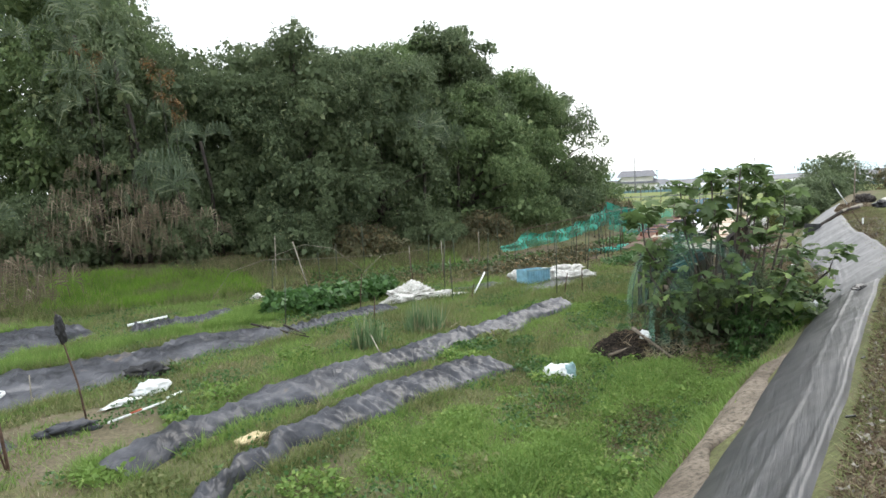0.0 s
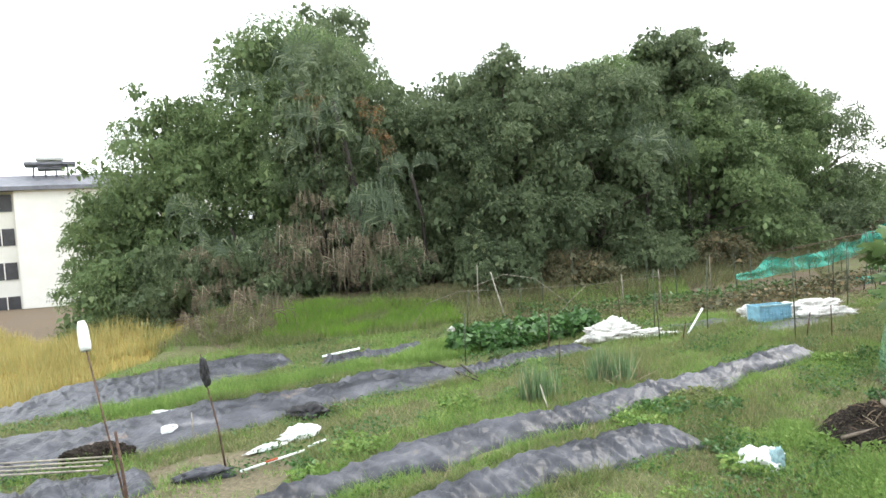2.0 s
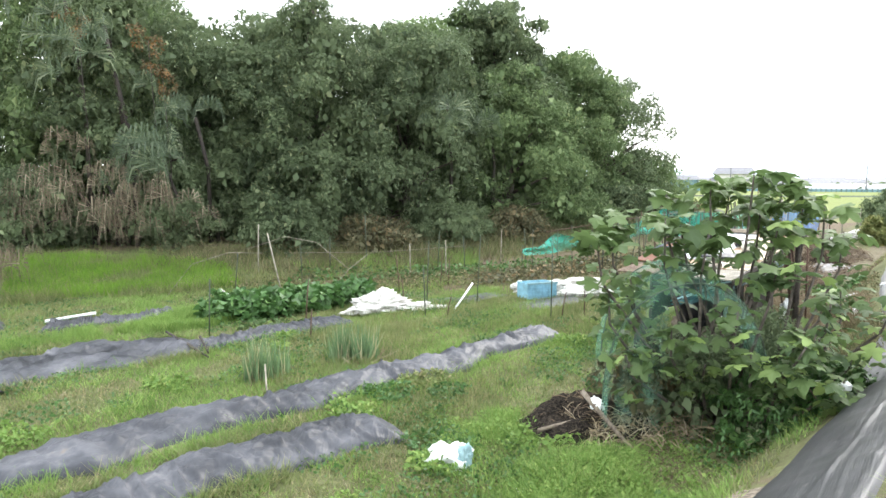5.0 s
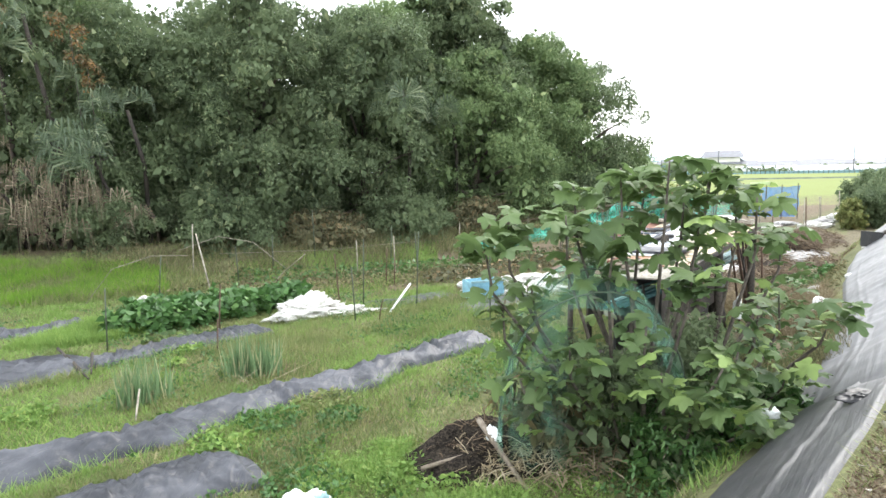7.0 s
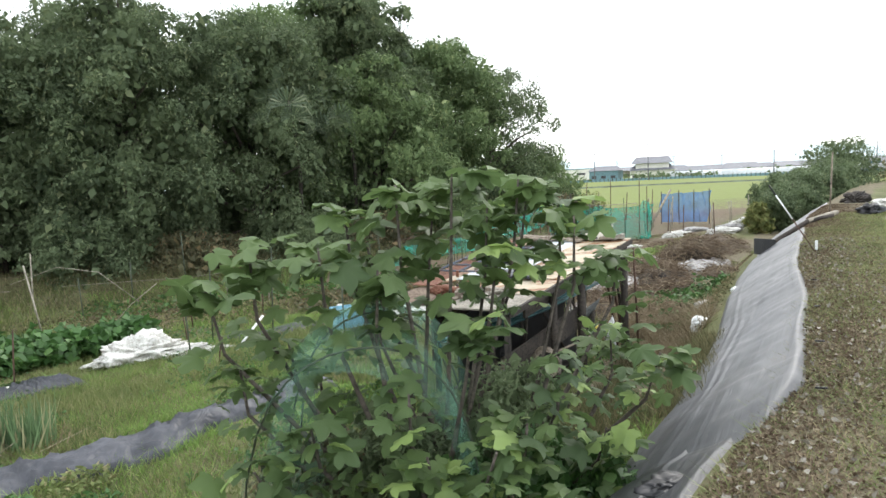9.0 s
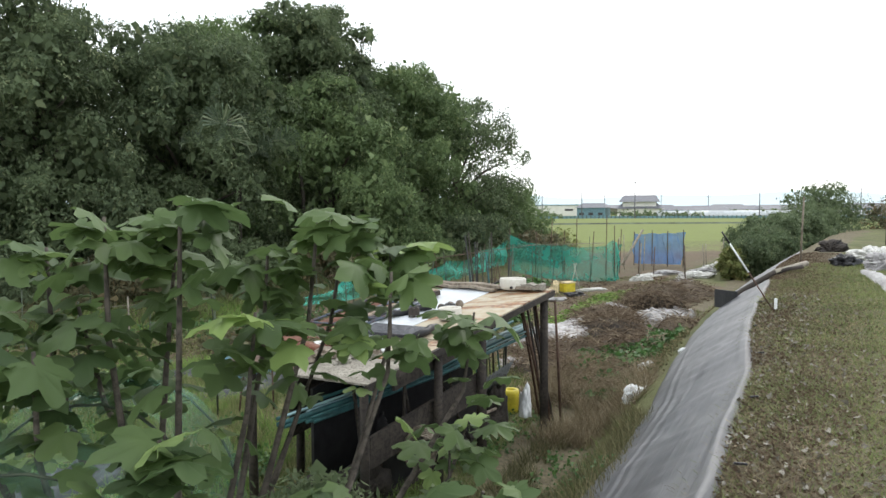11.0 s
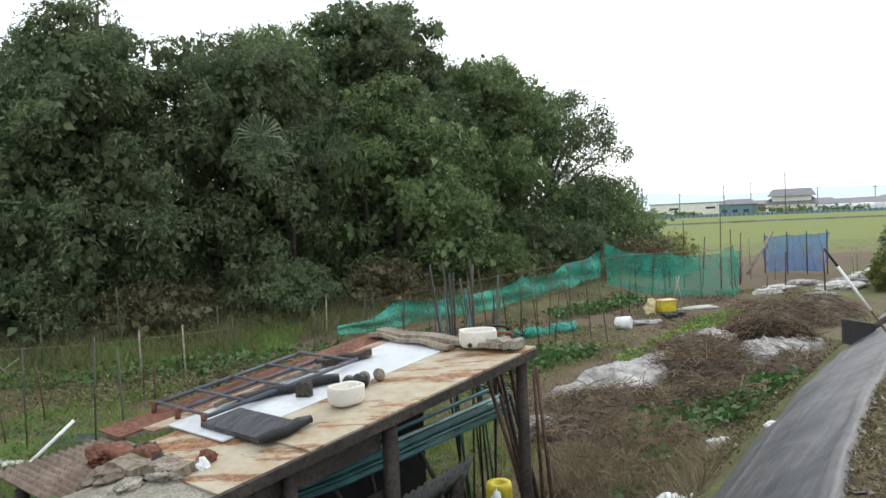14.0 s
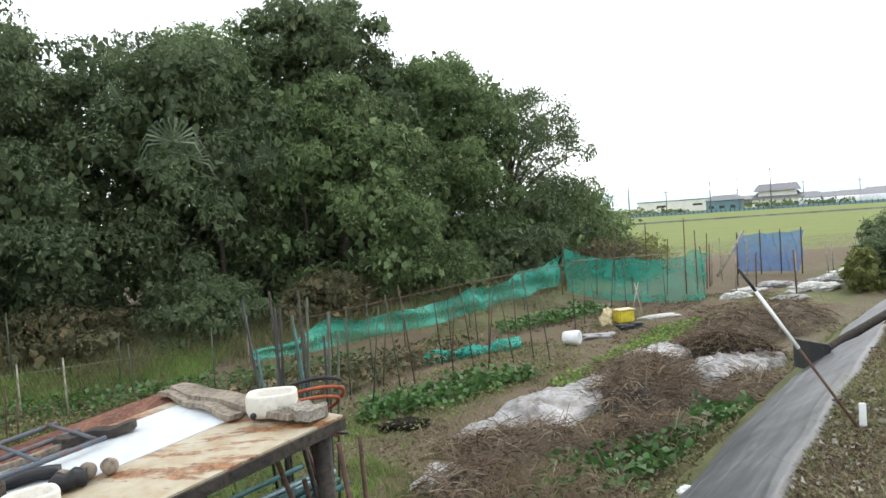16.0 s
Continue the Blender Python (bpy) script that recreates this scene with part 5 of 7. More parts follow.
def rk(u, w, z):
    """A point of the rack: metres along its front, back from it, and above the sea of the garden."""
    p = RU * u + RW * w
    return Vector((p.x, p.y, z - rz0))


def roof_z(u, w):
    return 1.83 - 0.145 * u - 0.0 * w


def slab(u0, u1, w0, w1, lift, thick, bow=0.0, n=8, zf=roof_z):
    """A sheet lying on the rack's roof slope."""
    bm = bmesh.new()
    rows = []
    for i in range(n + 1):
        u = u0 + (u1 - u0) * i / n
        row = []
        for j in range(n + 1):
            w = w0 + (w1 - w0) * j / n
            z = zf(u, w) + lift + bow * math.sin(i / n * math.pi) * math.sin(j / n * 3.1)
            row.append((rk(u, w, z), rk(u, w, z - thick)))
        rows.append([(bm.verts.new(a), bm.verts.new(b)) for a, b in row])
    for i in range(n):
        for j in range(n):
            a, b, c, d = rows[i][j], rows[i + 1][j], rows[i + 1][j + 1], rows[i][j + 1]
            bm.faces.new((a[0], b[0], c[0], d[0]))
            bm.faces.new((a[1], d[1], c[1], b[1]))
    for i in range(n):
        for e in (0, n):
            a, b = rows[i][e], rows[i + 1][e]
            bm.faces.new((a[0], a[1], b[1], b[0]) if e == 0 else (a[0], b[0], b[1], a[1]))
            a, b = rows[e][i], rows[e][i + 1]
            bm.faces.new((a[0], b[0], b[1], a[1]) if e == 0 else (a[0], a[1], b[1], b[0]))
    bmesh.ops.recalc_face_normals(bm, faces=bm.faces)
    return bm


def beam(p, q, w, mat, name, label="", parent=rack):
    return part(name, tube_bm([p, p.lerp(q, 0.5) + Vector((rp.uniform(-0.01, 0.01),) * 3), q], [w, w * 0.95, w * 0.9], 6), M[mat], parent, label)


part("roof_sheet", slab(-0.06, 1.95, -0.07, 0.57, 0.0, 0.012, 0.006), M["rust"], rack, "cream painted sheet streaked with rust")
part("roof_sheet", slab(0.08, 2.1, 0.57, 1.22, 0.006, 0.01, 0.006), M["white_sheet"], rack, "white painted sheet")
part("roof_sheet", slab(-0.04, 2.2, 1.22, 1.36, 0.0, 0.012, 0.006), M["rust"], rack, "cream painted sheet streaked with rust")
M["deep_rust"] = material("deep_rust", two_scale((0.075, 0.028, 0.018), (0.15, 0.055, 0.032), (0.22, 0.12, 0.08), 4, 30, 0.3), 0.75)
part("roof_sheet", slab(0.05, 2.35, 1.36, 1.68, -0.006, 0.012, 0.012), M["deep_rust"], rack, "deeply rusted sheet")
low_z = lambda u, w: 1.52 - 0.1 * (u - 1.95) + 0.0 * w
part("roof_sheet", slab(1.9, 2.5, -0.07, 1.1, -0.016, 0.012, 0.004, 8), M["rust"], rack, "cream painted sheet streaked with rust")
part("low_roof", slab(2.42, 3.1, -0.08, 0.75, -0.03, 0.018, 0.008, 8, low_z), M["ply"], rack, "grey pitted board")
def corrugated(u0, u1, w0, w1, zf, lift, pitch=0.075, depth=0.011):
    """A sheet ribbed along its u, with thickness."""
    bm = bmesh.new()
    n = int((u1 - u0) / pitch * 6)
    rows = []
    for i in range(n + 1):
        u = u0 + (u1 - u0) * i / n
        z = depth * math.sin(i / 6 * 2 * math.pi)
        rows.append([[bm.verts.new(rk(u, w, zf(u, w) + lift + z - t_)) for w in (w0, (w0 + w1) / 2 + 0.01 * math.sin(i), w1)] for t_ in (0, 0.005)])
    for a, b in zip(rows, rows[1:]):
        for j in range(2):
            bm.faces.new((a[0][j], b[0][j], b[0][j + 1], a[0][j + 1])).smooth = True
            bm.faces.new((a[1][j + 1], b[1][j + 1], b[1][j], a[1][j])).smooth = True
        bm.faces.new((a[0][0], a[1][0], b[1][0], b[0][0]))
        bm.faces.new((a[0][2], b[0][2], b[1][2], a[1][2]))
    return bm


M["brown_sheet"] = material("brown_weathered_sheet", two_scale((0.16, 0.115, 0.085), (0.27, 0.21, 0.16), (0.1, 0.07, 0.055), 3, 25, 0.3), 0.75)
M["grey_sheet"] = material("dirty_grey_sheet", two_scale((0.09, 0.1, 0.1), (0.17, 0.185, 0.185), (0.07, 0.065, 0.06), 2.5, 25, 0.3), 0.6)
part("low_roof", corrugated(2.3, 3.0, 0.72, 1.62, low_z, -0.045, 0.05), M["brown_sheet"], rack, "brown corrugated sheet")
hang_z = lambda u, w: 1.2 - 0.16 * u - (w - 0.2) * 2.2
part("hanging_sheet", corrugated(0.35, 2.9, 0.2, 0.33, hang_z, -0.1, 0.06), M["grey_sheet"], rack, "dirty grey corrugated sheet")
part("front_edge", slab(-0.06, 3.1, -0.09, -0.055, -0.012, 0.065, 0, 6), M["dark_wood"], rack, "dark damp front rail")
part("far_edge", slab(-0.08, -0.03, -0.05, 1.64, -0.01, 0.07, 0, 4), M["dark_wood"], rack)
for u, w, top_r, mt in ((0.03, 0.0, 0.055, "dark_wood"), (1.3, 0.02, 0.06, "dark_wood"), (2.05, 0.0, 0.05, "dark_wood"), (3.02, 0.02, 0.045, "dark_wood"), (0.05, 1.4, 0.05, "dark_wood"), (1.2, 1.4, 0.045, "dark_wood"), (2.3, 1.4, 0.045, "dark_wood"), (2.95, 1.3, 0.045, "dark_wood")):
    beam(rk(u, w, rz0 - 0.15), rk(u, w, roof_z(u, w) - 0.08), top_r, mt, "leg")
beam(rk(0.0, 0.1, roof_z(0, 0) - 0.12), rk(0.0, 1.45, roof_z(0, 1) - 0.12), 0.03, "dark_wood", "cross_rail")
beam(rk(1.3, 0.1, roof_z(1.3, 0) - 0.14), rk(1.2, 1.45, roof_z(1.3, 1) - 0.14), 0.035, "dark_wood", "cross_rail")
# Side panel takes the dark wood colour for the shade under the roof.
part("side_panel", slab(1.35, 2.6, 0.05, 0.08, -0.1, 0.16, 0, 4), M["dark_wood"], rack, "weathered board hanging under the roof, coloured dark for shade")
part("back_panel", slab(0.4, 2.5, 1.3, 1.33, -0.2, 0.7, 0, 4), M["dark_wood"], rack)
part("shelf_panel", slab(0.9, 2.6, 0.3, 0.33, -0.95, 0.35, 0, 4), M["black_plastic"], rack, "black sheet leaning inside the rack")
beam(rk(0.9, 0.1, 0.62), rk(2.6, 0.1, 0.62), 0.016, "old_wood", "low_rail", "pale wooden rail")
part("low_shelf", slab(0.5, 2.7, 0.2, 1.2, -1.3, 0.03, 0.01, 5), M["dark_wood"], rack)

# Dark sheet, board and props added to fill the rack's inside with shade.
part("shade_sheet", slab(0.3, 2.8, 0.75, 0.78, -0.25, 0.9, 0.02, 6), M["black_plastic"], rack, "black sheet added for the shade inside the rack")
part("shade_board", slab(1.3, 2.9, 0.06, 0.09, -0.55, 0.28, 0.0, 4), M["dark_wood"], rack)
for i in range(6):
    beam(rk(0.4 + 0.42 * i, rf.uniform(0.1, 0.6), rz0 + 0.1), rk(0.6 + 0.4 * i, rf.uniform(0.2, 0.7), 1.2), 0.02, "dark_wood", "prop")

# pipes stored under the roof
for i in range(15):
    off = Vector((rf.uniform(-0.1, 0.1), rf.uniform(-0.1, 0.1), rf.uniform(-0.09, 0.1)))
    a = Vector((6.6, 15.28, 1.3)) + off + Vector((rf.uniform(-0.25, 0.02),) * 2 + (0,))
    b = Vector((4.25, 12.45, 1.02)) + off * 0.9 + Vector((rf.uniform(-0.1, 0.3),) * 2 + (0,))
    stick(a, b, rf.choice([0.012, 0.016, 0.022]), "light_pipe" if i % 5 == 0 else "teal_pipe", "plastic_pipe", "long pale blue plastic pipe stored under the roof" if i % 5 == 0 else "long teal plastic pipe stored under the roof", "pipe", bend=-0.05, group="pipes under the rack roof")


def on_roof(u, w, up=0.0):
    p = RA + RU * u + RW * w
    return (p.x, p.y, roof_z(u, w) + up)


def foam_box(u, w, sx, sy, h, rz, label):
    """A rounded foam tub with thick walls, open at the top."""
    bm = bmesh.new()
    n, rings = 36, []
    for k, z in ((0.9, 0.0), (0.97, 0.02), (1.0, h * 0.3), (1.0, h - 0.012), (0.97, h), (0.84, h), (0.8, h - 0.012), (0.76, h * 0.35), (0.01, h * 0.33)):
        ring = []
        for i in range(n):
            a = 2 * math.pi * i / n
            c, q = math.cos(a), math.sin(a)
            ring.append(bm.verts.new((math.copysign(abs(c) ** 0.62, c) * sx / 2 * k, math.copysign(abs(q) ** 0.62, q) * sy / 2 * k, z)))
        rings.append(ring)
    for a, b in zip(rings, rings[1:]):
        for i in range(n):
            bm.faces.new((a[i], a[(i + 1) % n], b[(i + 1) % n], b[i])).smooth = True
    bm.faces.new(rings[0][::-1])
    return solo("foam_tub", bm, M["styro"], on_roof(u, w, 0.014), label, "foam tub", "foam tubs on the rack", rz=rz)


foam_box(0.08, 0.36, 0.3, 0.24, 0.13, 20, "white foam tub with a small dark hole, on a driftwood plank")
foam_box(1.36, 0.34, 0.24, 0.2, 0.12, 55, "white foam tub standing on the rusty roof")
# Small black ball added in place of the tub's dark teardrop hole.
p = on_roof(0.23, 0.3, 0.07)
bmk = bmesh.new()
bmesh.ops.create_icosphere(bmk, subdivisions=2, radius=0.02)
solo("hole_ball", bmk, M["black_plastic"], (p[0] - 0.0, p[1] - 0.03, p[2]), "dark ball added for the teardrop hole in a white foam tub", "knob")


def roof_plank(u0, w0, u1, w1, width, thick, mat, label, name="plank", up=0.02, rough=0.01):
    a, b = Vector(on_roof(u0, w0, up)), Vector(on_roof(u1, w1, up))
    d = (b - a).normalized()
    s_ = d.cross(Vector((0, 0, 1))).normalized() * width / 2
    n_ = Vector((0, 0, thick))
    bm = bmesh.new()
    rings = []
    N = 12
    for i in range(N + 1):
        c = (b - a) * (i / N)
        k = (1 + 0.13 * math.sin(i * 0.8 + u0 * 9)) * (0.8 if i in (0, N) else 1)
        z = Vector((0, 0, rough * math.sin(i * 1.1 + w0 * 7)))
        rings.append([bm.verts.new(c + s_ * k + z), bm.verts.new(c + s_ * 0.96 * k + n_ + z), bm.verts.new(c + n_ * 1.04 + z), bm.verts.new(c - s_ * 0.96 * k + n_ + z), bm.verts.new(c - s_ * k + z)])
    for r0, r1 in zip(rings, rings[1:]):
        for j in range(5):
            bm.faces.new((r0[j], r0[(j + 1) % 5], r1[(j + 1) % 5], r1[j])).smooth = name != "plank"
    bm.faces.new(rings[0])
    bm.faces.new(rings[-1][::-1])
    bmesh.ops.recalc_face_normals(bm, faces=bm.faces)
    return solo(name, bm, M[mat], a, label, "plank" if "plank" in name else name.replace("_", " "), "things on the rack roof")


roof_plank(0.22, 0.5, 0.1, 1.55, 0.1, 0.03, "old_wood", "thin grey driftwood board on the roof", rough=0.012)
roof_plank(0.1, 0.1, 0.02, 1.5, 0.17, 0.035, "old_wood", "grey driftwood plank lying across the roof", rough=0.008)
roof_plank(0.06, -0.02, 0.06, 0.26, 0.17, 0.06, "ply", "short grey board end lying across the roof")
roof_plank(1.36, 0.7, 1.4, 0.8, 0.06, 0.09, "dark_wood", "dark wooden block on the roof")
roof_plank(1.07, 0.77, 1.66, 1.1, 0.09, 0.05, "black_plastic", "black plastic gutter piece on the roof", "gutter_piece")
roof_plank(1.05, 0.5, 1.2, 0.56, 0.1, 0.07, "black_plastic", "black plastic bundle on the roof", "plastic_bundle")
roof_plank(0.55, 1.02, 0.9, 1.25, 0.1, 0.05, "dark_wood", "brown weathered wooden pole end on the roof")
roof_plank(0.85, 1.2, 1.8, 1.16, 0.04, 0.03, "old_wood", "thin grey board on the roof")
fs = thing("folded_sheet", (6.7, 14.73, rz0), "folded sheet of black plastic on the roof", "plastic sheet", "things on the rack roof")
part("sheet", slab(1.76, 2.04, 0.27, 0.92, 0.045, 0.03, 0.015, 10), M["film"], fs)
part("rolled_edge", tube_bm([rk(1.7 + 0.09 * i, 0.25 + 0.02 * math.sin(i * 2.1), roof_z(1.7 + 0.09 * i, 0.3) + 0.045) for i in range(5)], [0.025, 0.04, 0.032, 0.042, 0.025], 8), M["black_plastic"], fs, "rolled crumpled edge")
roof_plank(2.4, 0.35, 2.6, 0.9, 0.2, 0.05, "old_wood", "pile of rubble and rotten boards on the roof", rough=0.02, up=-0.02)
roof_plank(2.4, 0.8, 2.55, 1.3, 0.14, 0.05, "deep_rust", "rusted iron piece on the roof", "iron_piece", rough=0.02, up=-0.02)
for u, w in ((1.02, 0.56), (0.94, 0.5), (1.12, 0.6)):
    bm = bmesh.new()
    bmesh.ops.create_icosphere(bm, subdivisions=3, radius=0.045)
    for v in bm.verts:
        v.co *= 1 + 0.1 * noise.noise(v.co * 30)
    p = on_roof(u, w, 0.05)
    solo("dried_gourd", bm, M["old_wood"], p, "small round dried gourd on the roof", "gourd", "dried gourds on the roof")
for i, (u, w, sx, sy, h, m) in enumerate([(2.5, 0.45, 0.34, 0.2, 0.09, "ply"), (2.62, 0.75, 0.4, 0.22, 0.08, "old_wood"), (2.45, 0.62, 0.16, 0.14, 0.1, "black_plastic"), (2.38, 0.95, 0.2, 0.18, 0.09, "dark_wood"), (2.35, 0.36, 0.12, 0.1, 0.08, "white_plastic"), (2.3, 0.4, 0.12, 0.08, 0.07, "deep_rust"), (2.7, 0.5, 0.26, 0.16, 0.06, "ply"), (2.55, 1.15, 0.24, 0.2, 0.1, "deep_rust")]):
    q = RA + RU * u + RW * w
    z_ = (low_z(u, w) - 0.03) if u > 2.3 else roof_z(u, w)
    crumple("roof_rubble", q.x, q.y, sx, sy, h, m, 140 + i, "lump of rubble and rotten scrap on the low roof", "rubble", 40 * i, z_ - gz(q.x, q.y), "rubble on the rack roof")
frame_ = thing("metal_frame", on_roof(1.7, 0.95, 0.06), "blue-painted metal tube frame lying on the roof", "metal frame")
def fr(u, w, z=0.0):
    return Vector(on_roof(u, w, 0.06 + z)) - Vector(on_roof(1.7, 0.95, 0.06))
M["blue_tube"] = material("blue_painted_tube", two_scale((0.06, 0.085, 0.12), (0.1, 0.13, 0.16), (0.13, 0.06, 0.04), 5, 22, 0.3), 0.55)
for w in (0.95, 1.28, 1.6):
    part("long_tube", tube_bm([fr(0.75, w), fr(2.0, w)], 0.016, 8), M["blue_tube"], frame_)
for u in (0.8, 1.1, 1.4, 1.7, 1.98):
    part("rung", tube_bm([fr(u, 0.95, 0.01), fr(u, 1.6, 0.01)], 0.012, 8), M["blue_tube"], frame_)
for w in (0.95, 1.28, 1.6):
    part("end_post", tube_bm([fr(2.0, w, 0.02), fr(2.0, w, -0.06)], 0.02, 6), M["deep_rust"], frame_, "rusted end post")

# stakes, hoses and bags at the far corner of the rack
for i in range(14):
    x, y = 6.15 + rf.uniform(-0.25, 0.2), 15.75 + rf.uniform(-0.2, 0.2)
    pole(x, y, rf.uniform(1.9, 2.35), ("pole", "dark_wood", "teal_pipe", "black_plastic", "pole")[i % 5], 0.011, (rf.uniform(-0.3, 0.15), rf.uniform(-0.1, 0.2)), "long stake leaning in a bundle behind the rack", group="stakes behind the rack")
for i in range(9):
    x, y = 6.72 + rf.uniform(-0.05, 0.3), 14.95 + rf.uniform(-0.2, 0.35)
    pole(x, y, rf.uniform(1.2, 1.75), ("rusty_pole", "dark_wood", "rusty_pole")[i % 3], 0.017, (rf.uniform(-0.4, -0.05), rf.uniform(-0.35, 0.05)), "dark rod leaning on the corner of the rack", group="rods on the corner of the rack")
for k in range(3):
    pts = [Vector((6.3 + 0.22 * math.sin(a * 0.8 + k), 15.4 + 0.14 * math.cos(a * 0.8), 1.6 + 0.2 * math.sin(a * 0.5 + k * 0.5) + 0.04 * k)) for a in (q * 0.4 for q in range(20))]
    solo("hose", tube_bm([q - pts[0] for q in pts], 0.013, 6), M["rope"] if k < 2 else M["black_plastic"], pts[0], "coiled rust-red hose hanging behind the rack" if k < 2 else "coiled black hose hanging behind the rack", "hose", "hoses behind the rack")
ring_pot(6.35, 15.5, 0.12, 0.3, "yellow", "yellow_drum", "yellow plastic drum standing inside the rack", up=0.0)
crumple("plastic_bag", 6.45, 14.55, 0.16, 0.18, 0.34, "white_plastic", 23, "torn white plastic bag hanging inside the rack", "plastic bag", 20, 0.25)
crumple("cloth_bundle", 6.1, 14.45, 0.3, 0.3, 0.6, "dark_wood", 24, "dirty brown bundle hanging inside the rack", "bundle", 20, 0.25)
for i, (u, w, z, sx, m) in enumerate([(1.6, 0.4, 0.35, 0.35, "dark_wood"), (2.2, 0.5, 0.4, 0.4, "old_wood"), (1.0, 0.7, 0.35, 0.3, "white_plastic"), (2.6, 0.3, 0.3, 0.4, "dark_wood"), (1.9, 0.8, 0.5, 0.3, "black_plastic"), (0.7, 0.9, 0.4, 0.3, "bluegrey"), (2.4, 0.9, 0.55, 0.3, "old_wood")]):
    q = RA + RU * u + RW * w
    crumple("junk_bundle", q.x, q.y, sx, sx * 0.8, 0.3, m, 80 + i, "bundle of odds and ends stored under the rack", "bundle", 30 * i, z - 0.15, "bundles under the rack")
t = thing("wicker_basket", (5.32, 12.75, gz(5.3, 12.75, 0.55)), "old round wicker basket under the low roof", "basket")
for k in range(6):
    part("hoop", tube_bm([(0.15 * math.cos(a * 0.524), 0.05 * k - 0.12, 0.15 * math.sin(a * 0.524)) for a in range(13)], 0.008, 5), M["old_wood"], t)
for k in range(8):
    part("spoke", tube_bm([(0.15 * math.cos(k * 0.785), -0.14, 0.15 * math.sin(k * 0.785)), (0.15 * math.cos(k * 0.785), 0.14, 0.15 * math.sin(k * 0.785))], 0.006, 5), M["old_wood"], t)

# ---- the far vegetable plots ----
for i, (a, b) in enumerate([([(6.4, 19.2), (7.4, 21.0), (8.7, 23.0), (9.6, 24.4)], [(7.6, 18.8), (8.5, 20.4), (9.5, 22.2), (10.2, 23.8)]), ([(9.4, 22.0), (10.2, 23.0), (10.9, 24.2)], [(10.1, 21.2), (10.9, 22.2), (11.5, 23.2)]),
        ([(11.4, 26.6), (12.2, 28.0)], [(12.4, 26.2), (13.2, 27.6)])]):
    v, f = ribbon(a, b, 110, 26, 0.09, 0.06, 300 + i, 0.12)
    tagged(new("silver_film", fast_mesh("silver_film", v, f, M["silver"], True)), "muddy silver-grey mulch film rucked over a bed", "mulch sheet", "silver mulch films")
heap("ash_bed", 6.7, 17.9, 0.4, 0.5, 0.14, "ash", 8, "small mound of grey ash", "ash bed", 0, 0.35)
for i, (x, y, rx, ry, h, n, L) in enumerate([(7.6, 18.7, 1.2, 0.6, 0.22, 2600, 0.28), (8.9, 20.9, 0.9, 0.9, 0.28, 2600, 0.3), (9.1, 22.0, 0.8, 0.9, 0.32, 2400, 0.3), (10.6, 23.6, 0.8, 1.0, 0.42, 2600, 0.3), (11.4, 25.6, 0.9, 1.1, 0.42, 2400, 0.32),
        (7.0, 17.6, 0.7, 0.6, 0.2, 1700, 0.26), (12.6, 27.2, 1.1, 0.9, 0.35, 1500, 0.32), (9.0, 19.2, 0.8, 0.7, 0.16, 1500, 0.26), (10.4, 21.0, 0.5, 0.9, 0.2, 1300, 0.26), (7.6, 16.2, 0.8, 0.9, 0.1, 2200, 0.24), (7.9, 17.4, 0.8, 0.7, 0.12, 1800, 0.24)]):
    heap("vine_mound", x, y, rx * 0.85, ry * 0.85, h, "compost" if i in (3,) else "dark_wood" if i % 2 else "soil", 20 + i, "heap of pulled-up dead vines", "vine heap", 20 * i, 0.3, group="heaps of dead vines")
    stalks("dead_vines", x, y, rx, ry, h, int(n * 0.62), "vine", 120 + i, "tangle of dead brown vines", "dead vines", 20 * i, L, 0.02)
for i, (poly, n, size, m, h) in enumerate([
        ([(5.0, 19.8), (6.2, 20.6), (7.4, 22.2), (6.8, 22.6), (5.6, 21.6), (4.8, 20.6)], 900, 0.12, "crop_leaf", 0.25),
        ([(7.5, 21.6), (8.6, 23.8), (9.8, 26.4), (11.6, 28.2), (11.9, 27.8), (10.2, 25.6), (9.0, 23.4), (8.0, 21.2)], 4200, 0.07, "lush", 0.14),
        ([(7.4, 17.0), (8.6, 17.6), (9.4, 18.6), (9.0, 19.2), (7.8, 18.2)], 700, 0.11, "crop_leaf", 0.24),
        ([(9.0, 18.6), (9.8, 19.0), (10.2, 20.2), (9.6, 20.3)], 500, 0.12, "crop_leaf", 0.25),
        ([(7.2, 15.6), (7.9, 15.4), (8.4, 16.8), (7.8, 16.9)], 450, 0.1, "crop_leaf", 0.2),
        ([(-4.0, 19.0), (0.0, 20.5), (4.0, 23.0), (3.6, 25.0), (-1.0, 22.0), (-4.0, 20.2)], 1800, 0.12, "crop_leaf", 0.22),
        ([(1.0, 19.0), (4.4, 21.6), (6.2, 25.0), (5.4, 25.6), (2.6, 22.6), (0.6, 20.0)], 1500, 0.13, "autumn_leaf", 0.35),
        ([(6.4, 26.2), (9.0, 29.4), (8.4, 30.0), (6.0, 27.0)], 700, 0.13, "crop_leaf", 0.3)]):
    leaf_patch("vegetable_row", poly, n, size, m, "low leafy vegetables growing in a row", "vegetable bed", h, 500 + i, group="vegetable rows")

